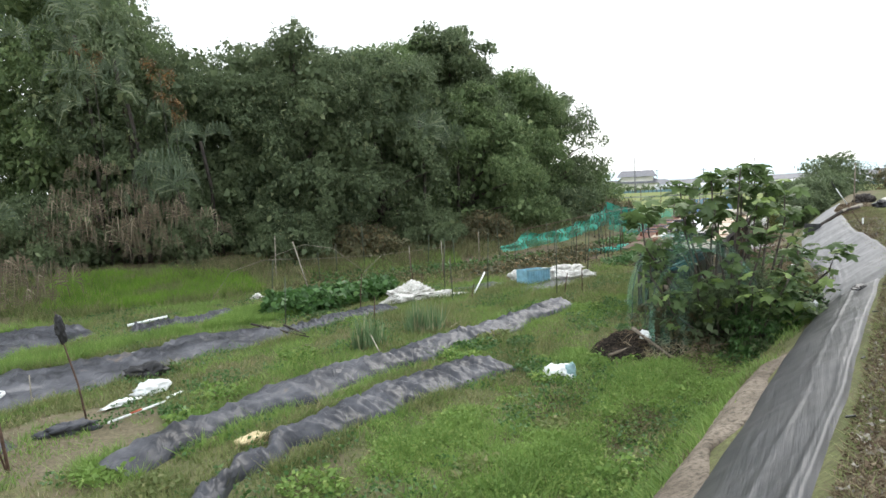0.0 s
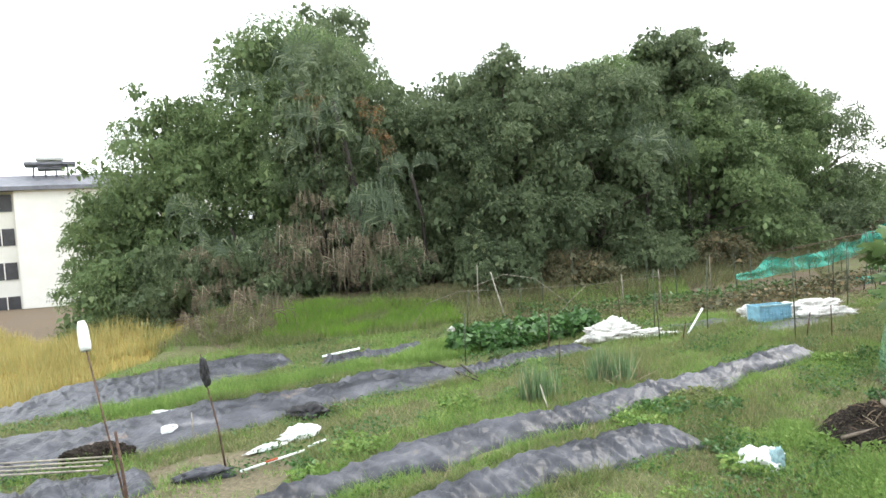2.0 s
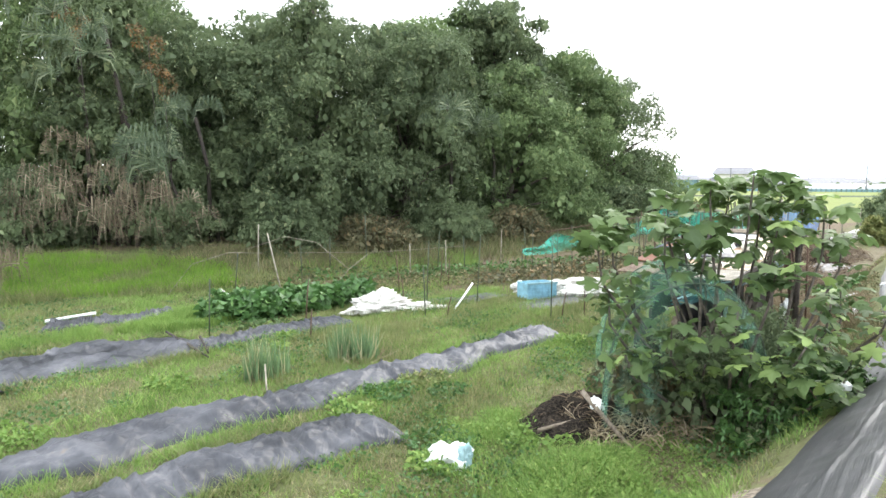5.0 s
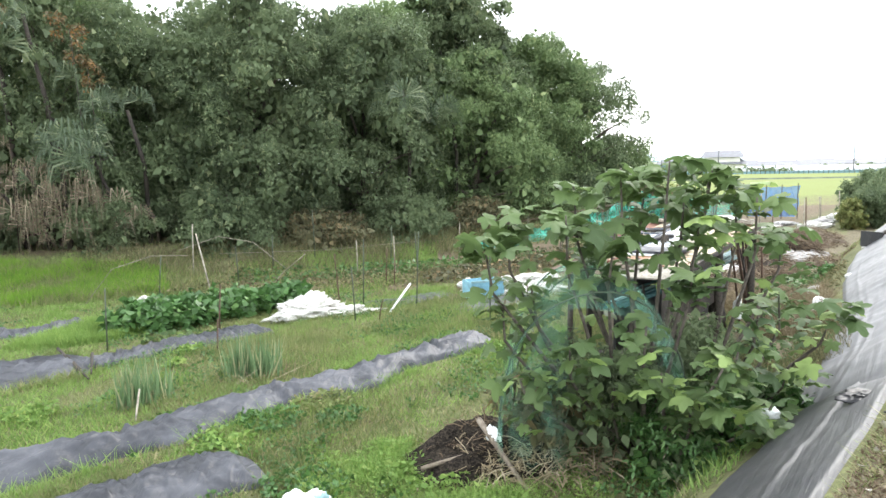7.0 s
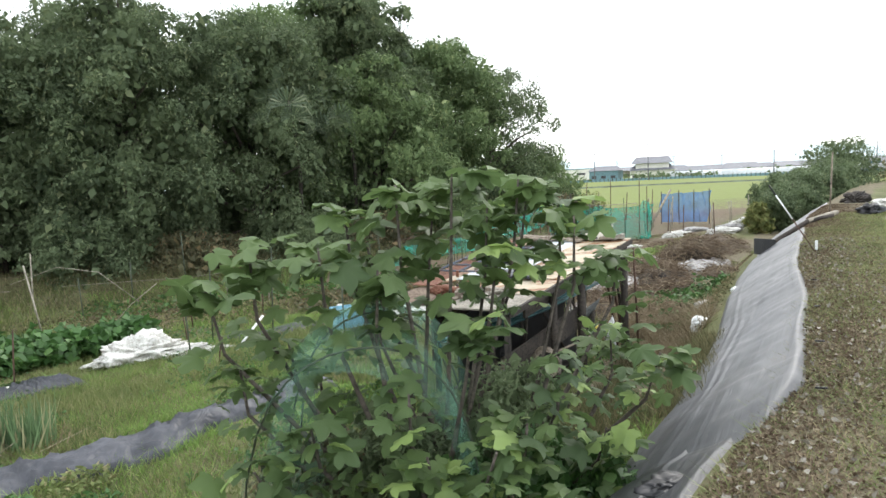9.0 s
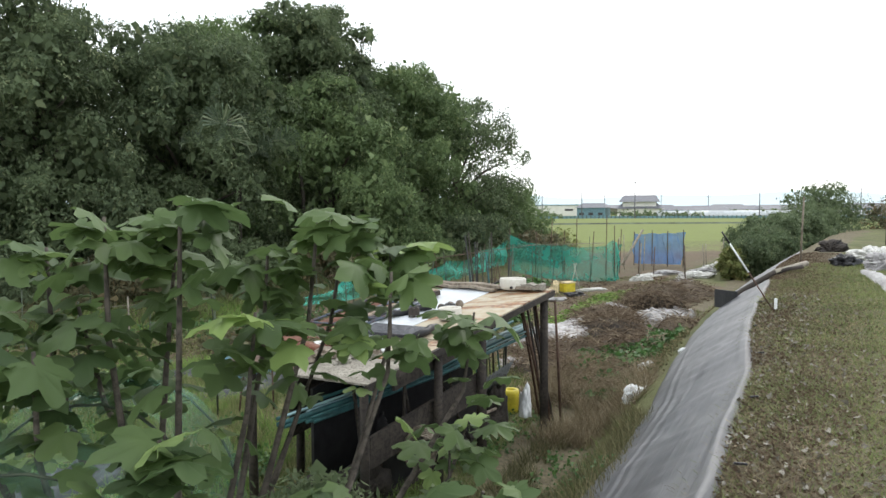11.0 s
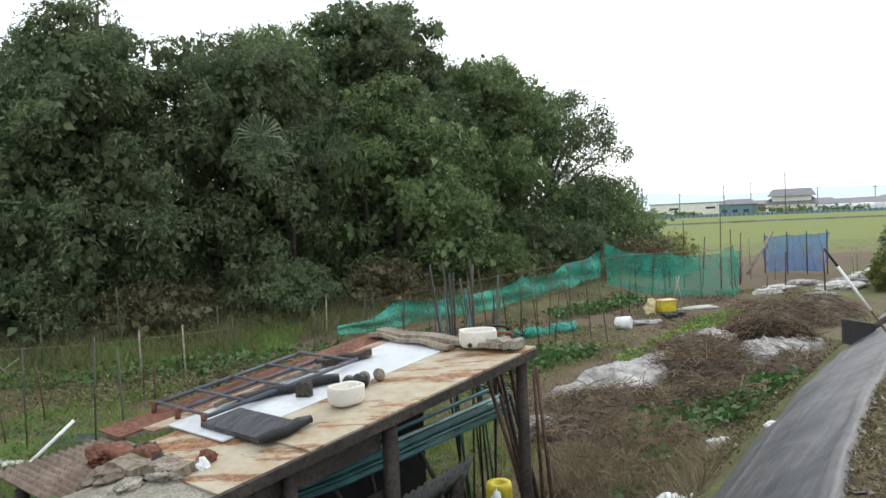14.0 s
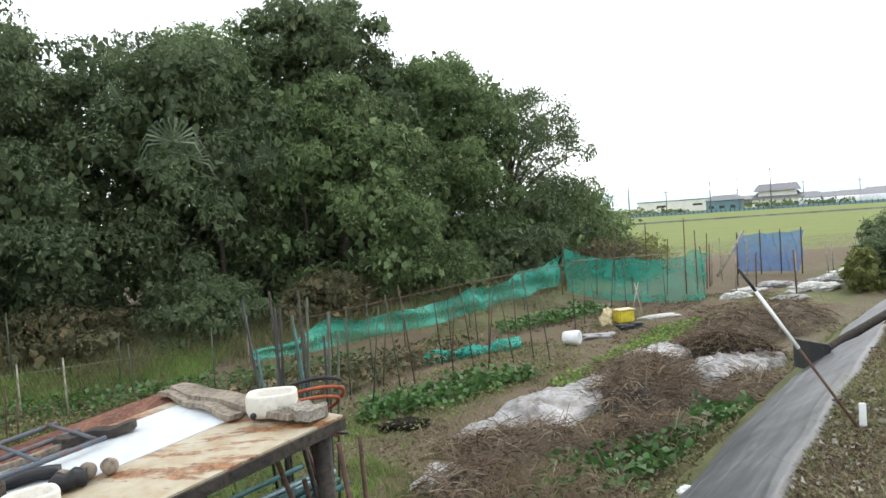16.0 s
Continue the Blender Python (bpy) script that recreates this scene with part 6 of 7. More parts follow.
# bean stakes
for x, y in [(4.1, 20.5), (4.1, 22.0), (4.95, 20.6), (4.9, 21.6), (5.2, 21.6), (5.45, 21.9), (5.4, 23.5), (6.2, 23.0), (6.55, 22.6), (7.2, 23.8), (7.55, 23.4), (5.9, 22.4), (6.9, 23.3), (6.0, 24.4), (6.7, 25.3), (7.9, 26.8), (8.5, 28.2), (8.9, 29.0), (9.4, 29.4), (10.4, 30.2), (4.5, 21.2), (5.7, 23.0), (6.4, 24.0), (8.2, 27.6)]:
    pole(x + rp.uniform(-0.1, 0.1), y, rp.uniform(1.25, 1.75), rp.choice(["rusty_pole", "pole", "dark_wood"]), 0.012, (rp.uniform(-0.22, 0.22), rp.uniform(-0.15, 0.15)), "thin bean stake standing in the vegetable plot", group="bean stakes")
for x, y in [(-2.7, 22.0), (-1.1, 20.5), (-0.1, 20.4), (-0.6, 22.3), (0.3, 21.5), (-5.0, 19.4), (1.2, 24.0), (2.0, 24.6), (-3.4, 20.6)]:
    pole(x, y, rp.uniform(0.9, 1.4), rp.choice(["pale_pole", "pole"]), 0.015, (rp.uniform(-0.08, 0.08), 0.02), "pale garden stake by the wire fence", group="fence stakes")
stick((-4.2, 19.2, gz(-4.2, 19.2, 0.75)), (0.3, 21.6, gz(0.3, 21.6, 0.8)), 0.004, "pale_pole", "fence_wire", "slack string stretched between stakes", "string", bend=-0.08)
stick((2.6, 22.9, 1.2), (8.6, 31.2, 1.5), 0.014, "rusty_pole", "top_rail", "long rusty rod tied along the stakes", "rail", bend=0.05)

# green net fences
FN = [(1.9, 22.9, 0.55), (3.0, 24.2, 0.95), (4.2, 25.6, 0.85), (5.4, 27.4, 1.0), (6.6, 29.4, 1.05), (7.6, 31.2, 1.2)]
fence = thing("net_fence", (FN[0][0], FN[0][1], gz(FN[0][0], FN[0][1])), "sagging green net fence on thin stakes", "net fence")
def fence_net(pts, bot=0.12, seed=1.0, sag=0.12):
    def fn(u, v):
        k = u * (len(pts) - 1)
        i = min(int(k), len(pts) - 2)
        f = k - i
        x = pts[i][0] * (1 - f) + pts[i + 1][0] * f
        y = pts[i][1] * (1 - f) + pts[i + 1][1] * f
        top = pts[i][2] * (1 - f) + pts[i + 1][2] * f - sag * math.sin(f * math.pi)
        off = 0.06 * math.sin(u * 40 + v * 3 + seed) + 0.04 * math.sin(v * 9 + u * 17)
        return (x - pts[0][0] + off, y - pts[0][1] - off * 0.6, float(height(x, y) - height(pts[0][0], pts[0][1])) + bot + (top - bot) * v)
    return fn
drape(90, 8, fence_net(FN, 0.35), M["net_green"], "net", fence)
for x, y, h in FN:
    part("post", tube_bm([(x - FN[0][0], y - FN[0][1], -0.1), (x - FN[0][0], y - FN[0][1], h + 0.15)], 0.013, 6), M["pole"], fence)
FP = [(7.7, 31.6, 1.35), (8.6, 31.2, 1.25), (9.6, 30.9, 1.3), (10.5, 30.6, 1.25), (11.3, 30.5, 1.45), (11.7, 31.4, 1.3)]
fence2 = thing("net_fence", (FP[0][0], FP[0][1], gz(FP[0][0], FP[0][1])), "tall translucent green net fence round a plot", "net fence")
drape(70, 8, fence_net(FP, 0.02, 2.0, 0.05), M["net_green"], "net", fence2)
for x, y, h in FP + [(9.1, 31.05, 1.7), (10.0, 30.8, 1.75), (11.0, 30.5, 1.8)]:
    part("post", tube_bm([(x - FP[0][0], y - FP[0][1], -0.1), (x - FP[0][0] + rp.uniform(-0.1, 0.1), y - FP[0][1], h + 0.2)], 0.015, 6), M["rusty_pole"], fence2)
part("rail", tube_bm([(0.2, -0.5, 0.95), (3.2, -1.2, 1.05)], 0.012, 6), M["pale_pole"], fence2)
for i, (x, y) in enumerate([(5.4, 23.9), (6.6, 24.7), (6.0, 24.3)]):
    crumple("bunched_net", x, y, 0.9, 0.35, 0.28, "net_green", 90 + i, "bunched green netting lying on the soil", "net bundle", 40, 0.0, "bunched netting")
# blue net panels further off
BN = [(13.9, 37.6, 1.45), (14.6, 37.2, 1.5), (15.2, 36.9, 1.5), (15.8, 36.6, 1.55)]
fence3 = thing("net_fence", (BN[0][0], BN[0][1], gz(BN[0][0], BN[0][1])), "blue windbreak net stretched between posts", "net fence")
drape(30, 8, fence_net(BN, 0.1, 3.0, 0.03), M["net_blue"], "net", fence3)
for x, y, h in BN:
    part("post", tube_bm([(x - BN[0][0], y - BN[0][1], -0.3), (x - BN[0][0], y - BN[0][1], h + 0.1)], 0.02, 6), M["dark_wood"], fence3)
for x, y in [(11.9, 33.0), (12.2, 33.8), (12.6, 32.0), (12.4, 34.6), (13.0, 33.6), (13.3, 32.6), (12.9, 35.4), (13.6, 35.0), (16.6, 36.0), (17.2, 35.6), (16.0, 34.6), (14.2, 31.8), (13.9, 30.8)]:
    pole(x, y, rp.uniform(1.0, 1.5), rp.choice(["rusty_pole", "pale_pole"]), 0.02, (rp.uniform(-0.1, 0.1), 0), "weathered post of an old fence", group="old fence posts")
stick((12.6, 34.6, gz(12.6, 34.6, 0.3)), (13.6, 35.2, gz(13.6, 35.2, 1.7)), 0.05, "pale_pole", "pale_board", "pale board leaning on the fence", "board")
for i, (x, y, a, b, h) in enumerate([(12.4, 31.0, 1.0, 0.5, 0.2), (13.5, 30.2, 1.2, 0.6, 0.15), (14.6, 32.0, 1.8, 0.8, 0.25), (15.4, 33.2, 1.4, 1.0, 0.35), (16.4, 34.6, 1.2, 0.8, 0.4), (14.0, 33.2, 1.6, 0.7, 0.2), (13.0, 32.2, 1.2, 0.5, 0.15), (12.9, 27.6, 0.5, 0.3, 0.15)]):
    crumple("loose_sheet", x, y, a, b, h, "fleece" if i % 2 == 0 else "ash", 60 + i, "crumpled pale plastic sheeting strewn on the soil", "plastic sheeting", 25, 0.0, "strewn plastic sheeting")

# tubs on the plot
t = thing("yellow_tub", (9.1, 27.3, gz(9.1, 27.3)), "yellow plastic tub lying among weeds", "tub", rz=30)
part("body", box_bm(0.42, 0.3, 0.3, (0, 0, 0.02), 0.03), M["yellow"], t)
part("rim", box_bm(0.46, 0.34, 0.035, (0, 0, 0.3), 0.012), M["cream"], t, "pale yellow rim")
crumple("cream_sack", 8.7, 27.2, 0.35, 0.35, 0.42, "cream", 33, "cream plastic sack standing beside the yellow tub", "sack")
bm = tube_bm([(0, 0, 0.14), (0.03, -0.01, 0.14), (0.3, -0.1, 0.16), (0.33, -0.11, 0.16)], [0.12, 0.14, 0.15, 0.13], 16)
solo("white_bucket", bm, M["white_plastic"], (7.75, 24.9, gz(7.75, 24.9)), "white plastic bucket lying on its side", "bucket")
crumple("bunched_film", 8.4, 25.6, 0.9, 0.4, 0.12, "ash", 34, "grey plastic film lying on the soil", "plastic film", 30)
crumple("bunched_film", 9.2, 26.6, 0.8, 0.3, 0.15, "black_plastic", 35, "black plastic film lying on the soil", "plastic film", 30)
crumple("soil_mound", 5.75, 19.7, 0.8, 0.35, 0.14, "compost", 36, "patch of dark wet soil", "soil heap", 10)
crumple("bunched_film", 10.0, 28.0, 1.2, 0.4, 0.1, "fleece", 37, "pale plastic film lying on the soil", "plastic film", 30)
for p_, q_ in (((9.3, 28.0), (9.55, 28.3)), ((9.6, 27.9), (9.45, 28.2))):
    stick((*p_, gz(*p_)), (*q_, gz(*q_, 0.85)), 0.015, "pale_pole", "cane", "pale cane leaning over the tubs", "cane", group="canes by the tubs")
# white boards near the mat
crumple("plastic_sheet", 7.8, 14.85, 0.55, 0.22, 0.18, "white_plastic", 38, "crumpled white plastic sheet at the foot of the bank", "plastic sheet", 40)
crumple("plastic_sheet", 8.5, 16.6, 0.5, 0.22, 0.2, "white_plastic", 39, "crumpled white plastic sheet at the foot of the bank", "plastic sheet", -30)
crumple("plastic_sheet", 8.9, 16.3, 0.25, 0.15, 0.08, "white_plastic", 40, "scrap of white plastic at the foot of the bank", "plastic sheet", 10)
crumple("plastic_sheet", 5.0, 9.05, 0.15, 0.08, 0.1, "white_plastic", 44, "scrap of white plastic caught under the fig tree", "plastic sheet", 10, 0.2)

# timber and marker stake lying across the mat
p0, p1 = Vector((10.75, 19.45, gz(10.75, 19.45, 0.12))), Vector((12.4, 19.95, gz(12.4, 19.95, 0.12)))
d_ = p1 - p0
tp = [p0 + d_ * k for k in (0, 0.2, 0.4, 0.6, 0.8, 1.0)]
bm = tube_bm([Vector((q.x - p0.x, q.y - p0.y, gz(q.x, q.y, 0.1) - p0.z)) for q in tp], [0.06, 0.055, 0.05, 0.05, 0.045, 0.04], 7)
solo("timber", bm, M["dark_wood"], p0, "dark old timber lying across the weed mat", "timber")
stick(p0.lerp(p1, 0.62) + Vector((0, 0, 0.13)), p1 + Vector((0.15, 0.12, 0.04)), 0.055, "pale_pole", "timber_end", "bleached end of an old timber", "timber")
t = thing("mat_flap", (10.72, 19.42, gz(10.72, 19.42)), "folded-up flap of black mat standing at the timber's end", "mat flap", rz=-60)
part("flap", box_bm(0.5, 0.025, 0.34, (0, 0, 0), 0.006), M["mat"], t)
t = thing("marker_stake", (9.85, 15.75, gz(9.85, 15.75)), "long thin stake leaning over the mat, its top half white", "stake")
part("shaft", tube_bm([(0, 0, 0), (-0.3, 0.08, 0.5)], 0.009, 8), M["rusty_pole"], t)
part("white_sleeve", tube_bm([(-0.3, 0.08, 0.5), (-0.53, 0.14, 0.88)], 0.012, 8), M["white_plastic"], t, "white plastic sleeve")
part("tip", tube_bm([(-0.53, 0.14, 0.88), (-0.63, 0.16, 1.04)], 0.011, 8), M["black_plastic"], t, "black tip")
part("foot_tag", box_bm(0.04, 0.02, 0.16, (0.03, 0, 0.0), 0.004), M["white_plastic"], t, "white tag")
pole(13.0, 21.2, 1.5, "old_wood", 0.02, (0.05, 0), "weathered stake beside the weed mat")
for s_, off in [(11.4, 0.75), (12.6, 0.66), (14.0, 0.6), (15.6, 0.58), (17.2, 0.52), (19.0, 0.52), (20.8, 0.55), (6, 0.4), (4.4, 0.42), (8, 0.42), (9.6, 0.45)]:
    x, y = xy(s_, float(np.interp(s_, MAT_S, MAT_V)) + off)
    solo("mat_pin", box_bm(0.07, 0.016, 0.012, (0, 0, 0), 0.003), M["black_plastic"], (x, y, gz(x, y, 0.045)), "small black pin holding the mat's edge", "pin", "mat pins", rz=rp.uniform(-20, 40))
crumple("mat_flap", 5.5, 8.75, 0.36, 0.22, 0.06, "black_plastic", 46, "folded corner of black mat", "mat flap", 20, 0.05)

# ---- right side of the path ----
v, f = ribbon([(8.8, 10.1), (10.6, 13.5), (12.2, 17.1), (13.6, 20.4)], [(9.05, 10.1), (10.85, 13.4), (12.5, 17.0), (14.0, 20.3)], 60, 8, 0.04, 0.05, 51, 0.08)
tagged(new("film_strip", fast_mesh("film_strip", v, f, M["ash"], True)), "crumpled strip of pale film along the grass path", "plastic film")
for i, (x, y, a, b, h, m) in enumerate([(14.6, 20.6, 1.6, 1.0, 0.4, "ash"), (15.8, 21.0, 1.8, 1.0, 0.45, "bluegrey"), (14.2, 21.6, 0.9, 0.5, 0.3, "black_plastic"), (15.4, 22.6, 1.6, 1.0, 0.4, "fleece"), (17.2, 23.6, 1.6, 0.7, 0.3, "tarp_blue"), (16.6, 26.4, 1.4, 0.7, 0.4, "dark_wood")]):
    crumple("covered_mound", x, y, a, b, h, m, 70 + i, "pile covered with crumpled plastic sheets beside the grass path", "covered pile", 30, 0.0, "covered piles")
shed = thing("tarp_shed", (19.2, 24.6, gz(19.2, 24.6)), "small frame shed wrapped in bright blue tarpaulin", "shed", rz=-30)
part("tarp", box_bm(2.2, 2.2, 2.3, (0, 0, 0.05), 0.06), M["tarp_blue"], shed)
for a in (-1.13, 1.13):
    for b in (-1.13, 1.13):
        part("post", tube_bm([(a, b, -0.1), (a, b, 2.4)], 0.03, 6), M["old_wood"], shed)
nf = thing("netted_frame", (20.2, 29.6, gz(20.2, 29.6)), "low wooden frame hung with green netting", "net frame")
drape(12, 6, lambda u, v_: (u * 2.4, 0.05 * math.sin(u * 9), 0.1 + v_ * 0.75), M["net_green"], "net", nf)
for a in (0, 1.2, 2.4):
    part("post", tube_bm([(a, 0, -0.1), (a, 0, 1.0)], 0.03, 6), M["dark_wood"], nf)

# ---- far away: flats, factory, houses, tunnels, poles, hills ----
def gable_house(x, y, w, d, wall, roof_h, rz, label, roofm="roof", wallm="concrete", base=-0.4, windows=3):
    h = thing("house", (x, y, base), label, "house", "houses beyond the field", rz)
    part("wall", box_bm(w, d, wall, (0, 0, 0)), M[wallm], h)
    bm = bmesh.new()
    o = 0.06 * w
    vs = [bm.verts.new(p) for p in ((-w / 2 - o, -d / 2 - o, wall), (w / 2 + o, -d / 2 - o, wall), (w / 2 + o, d / 2 + o, wall), (-w / 2 - o, d / 2 + o, wall), (-w / 2 + w * 0.12, 0, wall + roof_h), (w / 2 - w * 0.12, 0, wall + roof_h))]
    for q in ((0, 1, 5, 4), (2, 3, 4, 5), (1, 2, 5), (3, 0, 4), (0, 3, 2, 1)):
        bm.faces.new([vs[i] for i in q])
    part("roof", bm, M[roofm], h)
    for k in range(windows):
        xx = (k + 0.5) / windows * w - w / 2
        part("window", box_bm(w / windows * 0.5, 0.12, wall * 0.28, (xx, -d / 2, wall * 0.2)), M["dark_glass"], h)
    return h


def polar(az, dist, ex=6.4, ey=8.2):
    az = az - 1.9
    return ex + math.sin(radians(az)) * dist, ey + math.cos(radians(az)) * dist


hx, hy = polar(17.3, 285)
big = gable_house(hx, hy, 17, 10, 3.4, 2.6, -17, "large tiled farmhouse beyond the field", windows=5)
part("upper_wall", box_bm(13, 8, 2.6, (0, 0, 4.2)), M["concrete"], big)
bm = bmesh.new()
vs = [bm.verts.new(p) for p in ((-8, -5.4, 6.2), (8, -5.4, 6.2), (8, 5.4, 6.2), (-8, 5.4, 6.2), (-6.4, 0, 8.9), (6.4, 0, 8.9))]
for q in ((0, 1, 5, 4), (2, 3, 4, 5), (1, 2, 5), (3, 0, 4), (0, 3, 2, 1)):
    bm.faces.new([vs[i] for i in q])
part("upper_roof", bm, M["roof"], big)
rh = random.Random(3)
for az, dist, w, tall in [(13.6, 290, 12, 5.2), (20.5, 330, 14, 3.4), (22.5, 300, 16, 3.4), (25, 340, 18, 3.6), (27.5, 300, 16, 3.6), (30, 330, 20, 4), (33, 300, 18, 4), (36, 320, 20, 4.5), (39, 280, 16, 4), (42, 300, 20, 4), (11.2, 340, 14, 3.5), (46, 260, 18, 4), (24, 420, 20, 5), (31.5, 430, 26, 5), (19, 430, 18, 5), (50, 250, 18, 4), (55, 240, 16, 4), (15.2, 400, 20, 5)]:
    x, y = polar(az, dist)
    gable_house(x, y, w, 9, tall * 0.75, 2.0, -az + rh.uniform(-25, 25), "grey-roofed house beyond the field", "roof", rh.choice(["concrete", "ply", "bluefence"]), windows=3)
fx, fy = polar(10.0, 330)
fac = thing("factory", (fx, fy, -0.4), "long low white factory hall beyond the field", "factory", rz=-8)
part("wall", box_bm(34, 14, 5.2, (0, 0, 0)), M["concrete"], fac)
part("roof", box_bm(34.6, 14.6, 0.4, (0, 0, 5.2)), M["bluefence"], fac)
part("annex", box_bm(6, 10, 6.2, (20.2, -1, 0)), M["concrete"], fac, "taller white end block")
for k in (-3, 4):
    part("window", box_bm(4, 0.2, 0.9, (k * 2.2, -7.02, 2.6)), M["dark_glass"], fac)
part("window", box_bm(1.2, 0.2, 1.6, (20.2, -6.02, 3.2)), M["dark_glass"], fac)
for az, dist, n in [(21.5, 262, 26), (25.5, 255, 26), (29.5, 250, 24), (34, 245, 20)]:
    x, y = polar(az, dist)
    bm = tube_bm([(-n / 2, 0, 0), (-n / 2 + 0.1, 0, 0), (n / 2, 0, 0), (n / 2 + 0.1, 0, 0)], [0.5, 2.6, 2.6, 0.5], 14)
    solo("vinyl_tunnel", bm, M["vinyl"], (x, y, -0.4), "long pale vinyl growing tunnel", "greenhouse", "vinyl tunnels", rz=-az + 6)
for az, dist in [(46, 150), (48.5, 160)]:
    x, y = polar(az - 7, dist, 4.5, 5.3)
    gable_house(x, y, 16, 8, 2.6, 1.6, -30, "low house with a green sheet roof", "teal_pipe", "concrete", windows=3)
for az, dist, h in [(6.5, 205, 10), (12.6, 240, 10.5), (16.9, 220, 12.5), (9.3, 260, 9), (14.5, 300, 13), (19, 320, 10), (26.3, 250, 11), (33, 260, 10), (22.6, 300, 9), (38, 240, 10)]:
    x, y = polar(az, dist)
    t = thing("utility_pole", (x, y, -0.4), "concrete utility pole beyond the field", "utility pole", "utility poles")
    part("shaft", tube_bm([(0, 0, 0), (0, 0, h)], [0.2, 0.13], 8), M["roof"], t)
    part("crossarm", box_bm(1.8, 0.12, 0.12, (0, 0, h - 0.9)), M["roof"], t)
# fence and bank at the far edge of the field
fp = [polar(a, 222 - abs(a - 15) * 0.3) for a in range(-6, 62, 2)]
ff = thing("field_fence", (fp[0][0], fp[0][1], -0.4), "long blue-grey roadside fence beyond the rice field", "fence")
for (x0, y0), (x1, y1) in zip(fp, fp[1:]):
    bm = bmesh.new()
    a, b = Vector((x0 - fp[0][0], y0 - fp[0][1], 0)), Vector((x1 - fp[0][0], y1 - fp[0][1], 0))
    n_ = (b - a).cross(Vector((0, 0, 1))).normalized() * 0.08
    vs = [bm.verts.new(q) for q in (a + n_, b + n_, b + n_ + Vector((0, 0, 1.0)), a + n_ + Vector((0, 0, 1.0)), a - n_, b - n_, b - n_ + Vector((0, 0, 1.0)), a - n_ + Vector((0, 0, 1.0)))]
    for q in ((0, 1, 2, 3), (5, 4, 7, 6), (3, 2, 6, 7), (0, 3, 7, 4), (1, 5, 6, 2)):
        bm.faces.new([vs[i] for i in q])
    part("panel", bm, M["bluefence"], ff)
bm = bmesh.new()
for (x0, y0), (x1, y1) in zip(fp, fp[1:]):
    for k in range(6):
        x, y = x0 + (x1 - x0) * k / 6 - fp[0][0], y0 + (y1 - y0) * k / 6 - fp[0][1]
        box_bm(0.22, 0.22, 1.2, (x, y, 0), bm=bm)
part("posts", bm, M["far_green"], ff, "dark fence posts")["kind"] = "stuff"
# low grass levees across the field
for (a0, a1, dist, h, m) in ((-4, 30, 118, 0.55, "far_green"), (20, 60, 150, 0.3, "far_green")):
    pts = [polar(a, dist + (a - a0) * 0.8) for a in range(a0, a1, 2)]
    v = np.array([(x, y, -0.42 + (h * (1 if j == 1 else 0))) for i, (x, y) in enumerate(pts) for j, (x, y) in enumerate([(x, y), (x * 1.012, y * 1.012), (x * 1.024, y * 1.024)])])
    n_ = len(pts)
    k = (np.arange(n_ - 1)[:, None] * 3 + np.arange(2)[None, :]).ravel()
    tagged(new("levee", fast_mesh("levee", v, np.stack([k, k + 1, k + 4, k + 3], 1), M[m], True)), "low dark grassy levee across the rice field", "levee", kind="structure")
# ring of added hill shapes all round, glowing as the pale haze on the horizon
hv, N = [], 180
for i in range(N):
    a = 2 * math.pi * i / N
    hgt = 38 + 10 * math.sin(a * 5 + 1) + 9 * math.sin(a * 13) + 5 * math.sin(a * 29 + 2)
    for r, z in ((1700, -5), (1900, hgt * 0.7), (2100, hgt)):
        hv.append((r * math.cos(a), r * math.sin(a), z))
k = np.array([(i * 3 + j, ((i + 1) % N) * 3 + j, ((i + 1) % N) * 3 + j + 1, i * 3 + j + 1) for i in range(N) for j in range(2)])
tagged(new("backdrop", fast_mesh("backdrop", hv, k, M["haze_band"], True)), "pale glowing band of horizon haze, shaped as hills", "hills", kind="structure")
# scrub and orchard belts far off
rs = np.random.default_rng(77)
cx, cy, cs = [], [], []
for az in np.linspace(-8, 64, 60):
    d_ = rs.uniform(235, 400)
    x, y = polar(az, d_)
    cx.append(x); cy.append(y); cs.append(rs.uniform(0.9, 2.4))
cs = np.array(cs)
n_ = 60
C = np.repeat(np.stack([cx, cy, cs * 0.5], 1), n_, 0) + rs.normal(0, 1, (len(cs) * n_, 3)) * np.repeat(np.stack([cs * 1.3, cs * 1.3, cs * 0.35], 1), n_, 0)
v, f = leaves(C, 1.4, 0.2, 0.8, rs)
tagged(new("far_trees", fast_mesh("far_trees", v, f, M["tree_leaf"])), "scattered dark trees between far houses", "trees", kind="stuff")

# block of flats beyond the golden rice
B = thing("apartment_block", (-50.6, 39.9, -1.7), "four-storey white apartment block with dark windows", "apartment building", rz=50)
part("wall", box_bm(15, 9, 9.6, (7.5, 0, 0)), M["concrete"], B)
part("wing", box_bm(18, 8.4, 9.6, (-9.0, 0.6, 0)), M["concrete"], B, "white wing with balconies")
part("eave", box_bm(34.5, 10, 0.3, (-1.5, 0, 9.6)), M["roof"], B)
bm = bmesh.new()
vs = [bm.verts.new(p) for p in ((-18.7, -5, 9.9), (15.7, -5, 9.9), (15.7, 5, 9.9), (-18.7, 5, 9.9), (-17, 0, 11.2), (9, 0, 11.2))]
for q in ((0, 1, 5, 4), (2, 3, 4, 5), (1, 2, 5), (3, 0, 4), (0, 3, 2, 1)):
    bm.faces.new([vs[i] for i in q])
part("roof", bm, M["roof"], B)
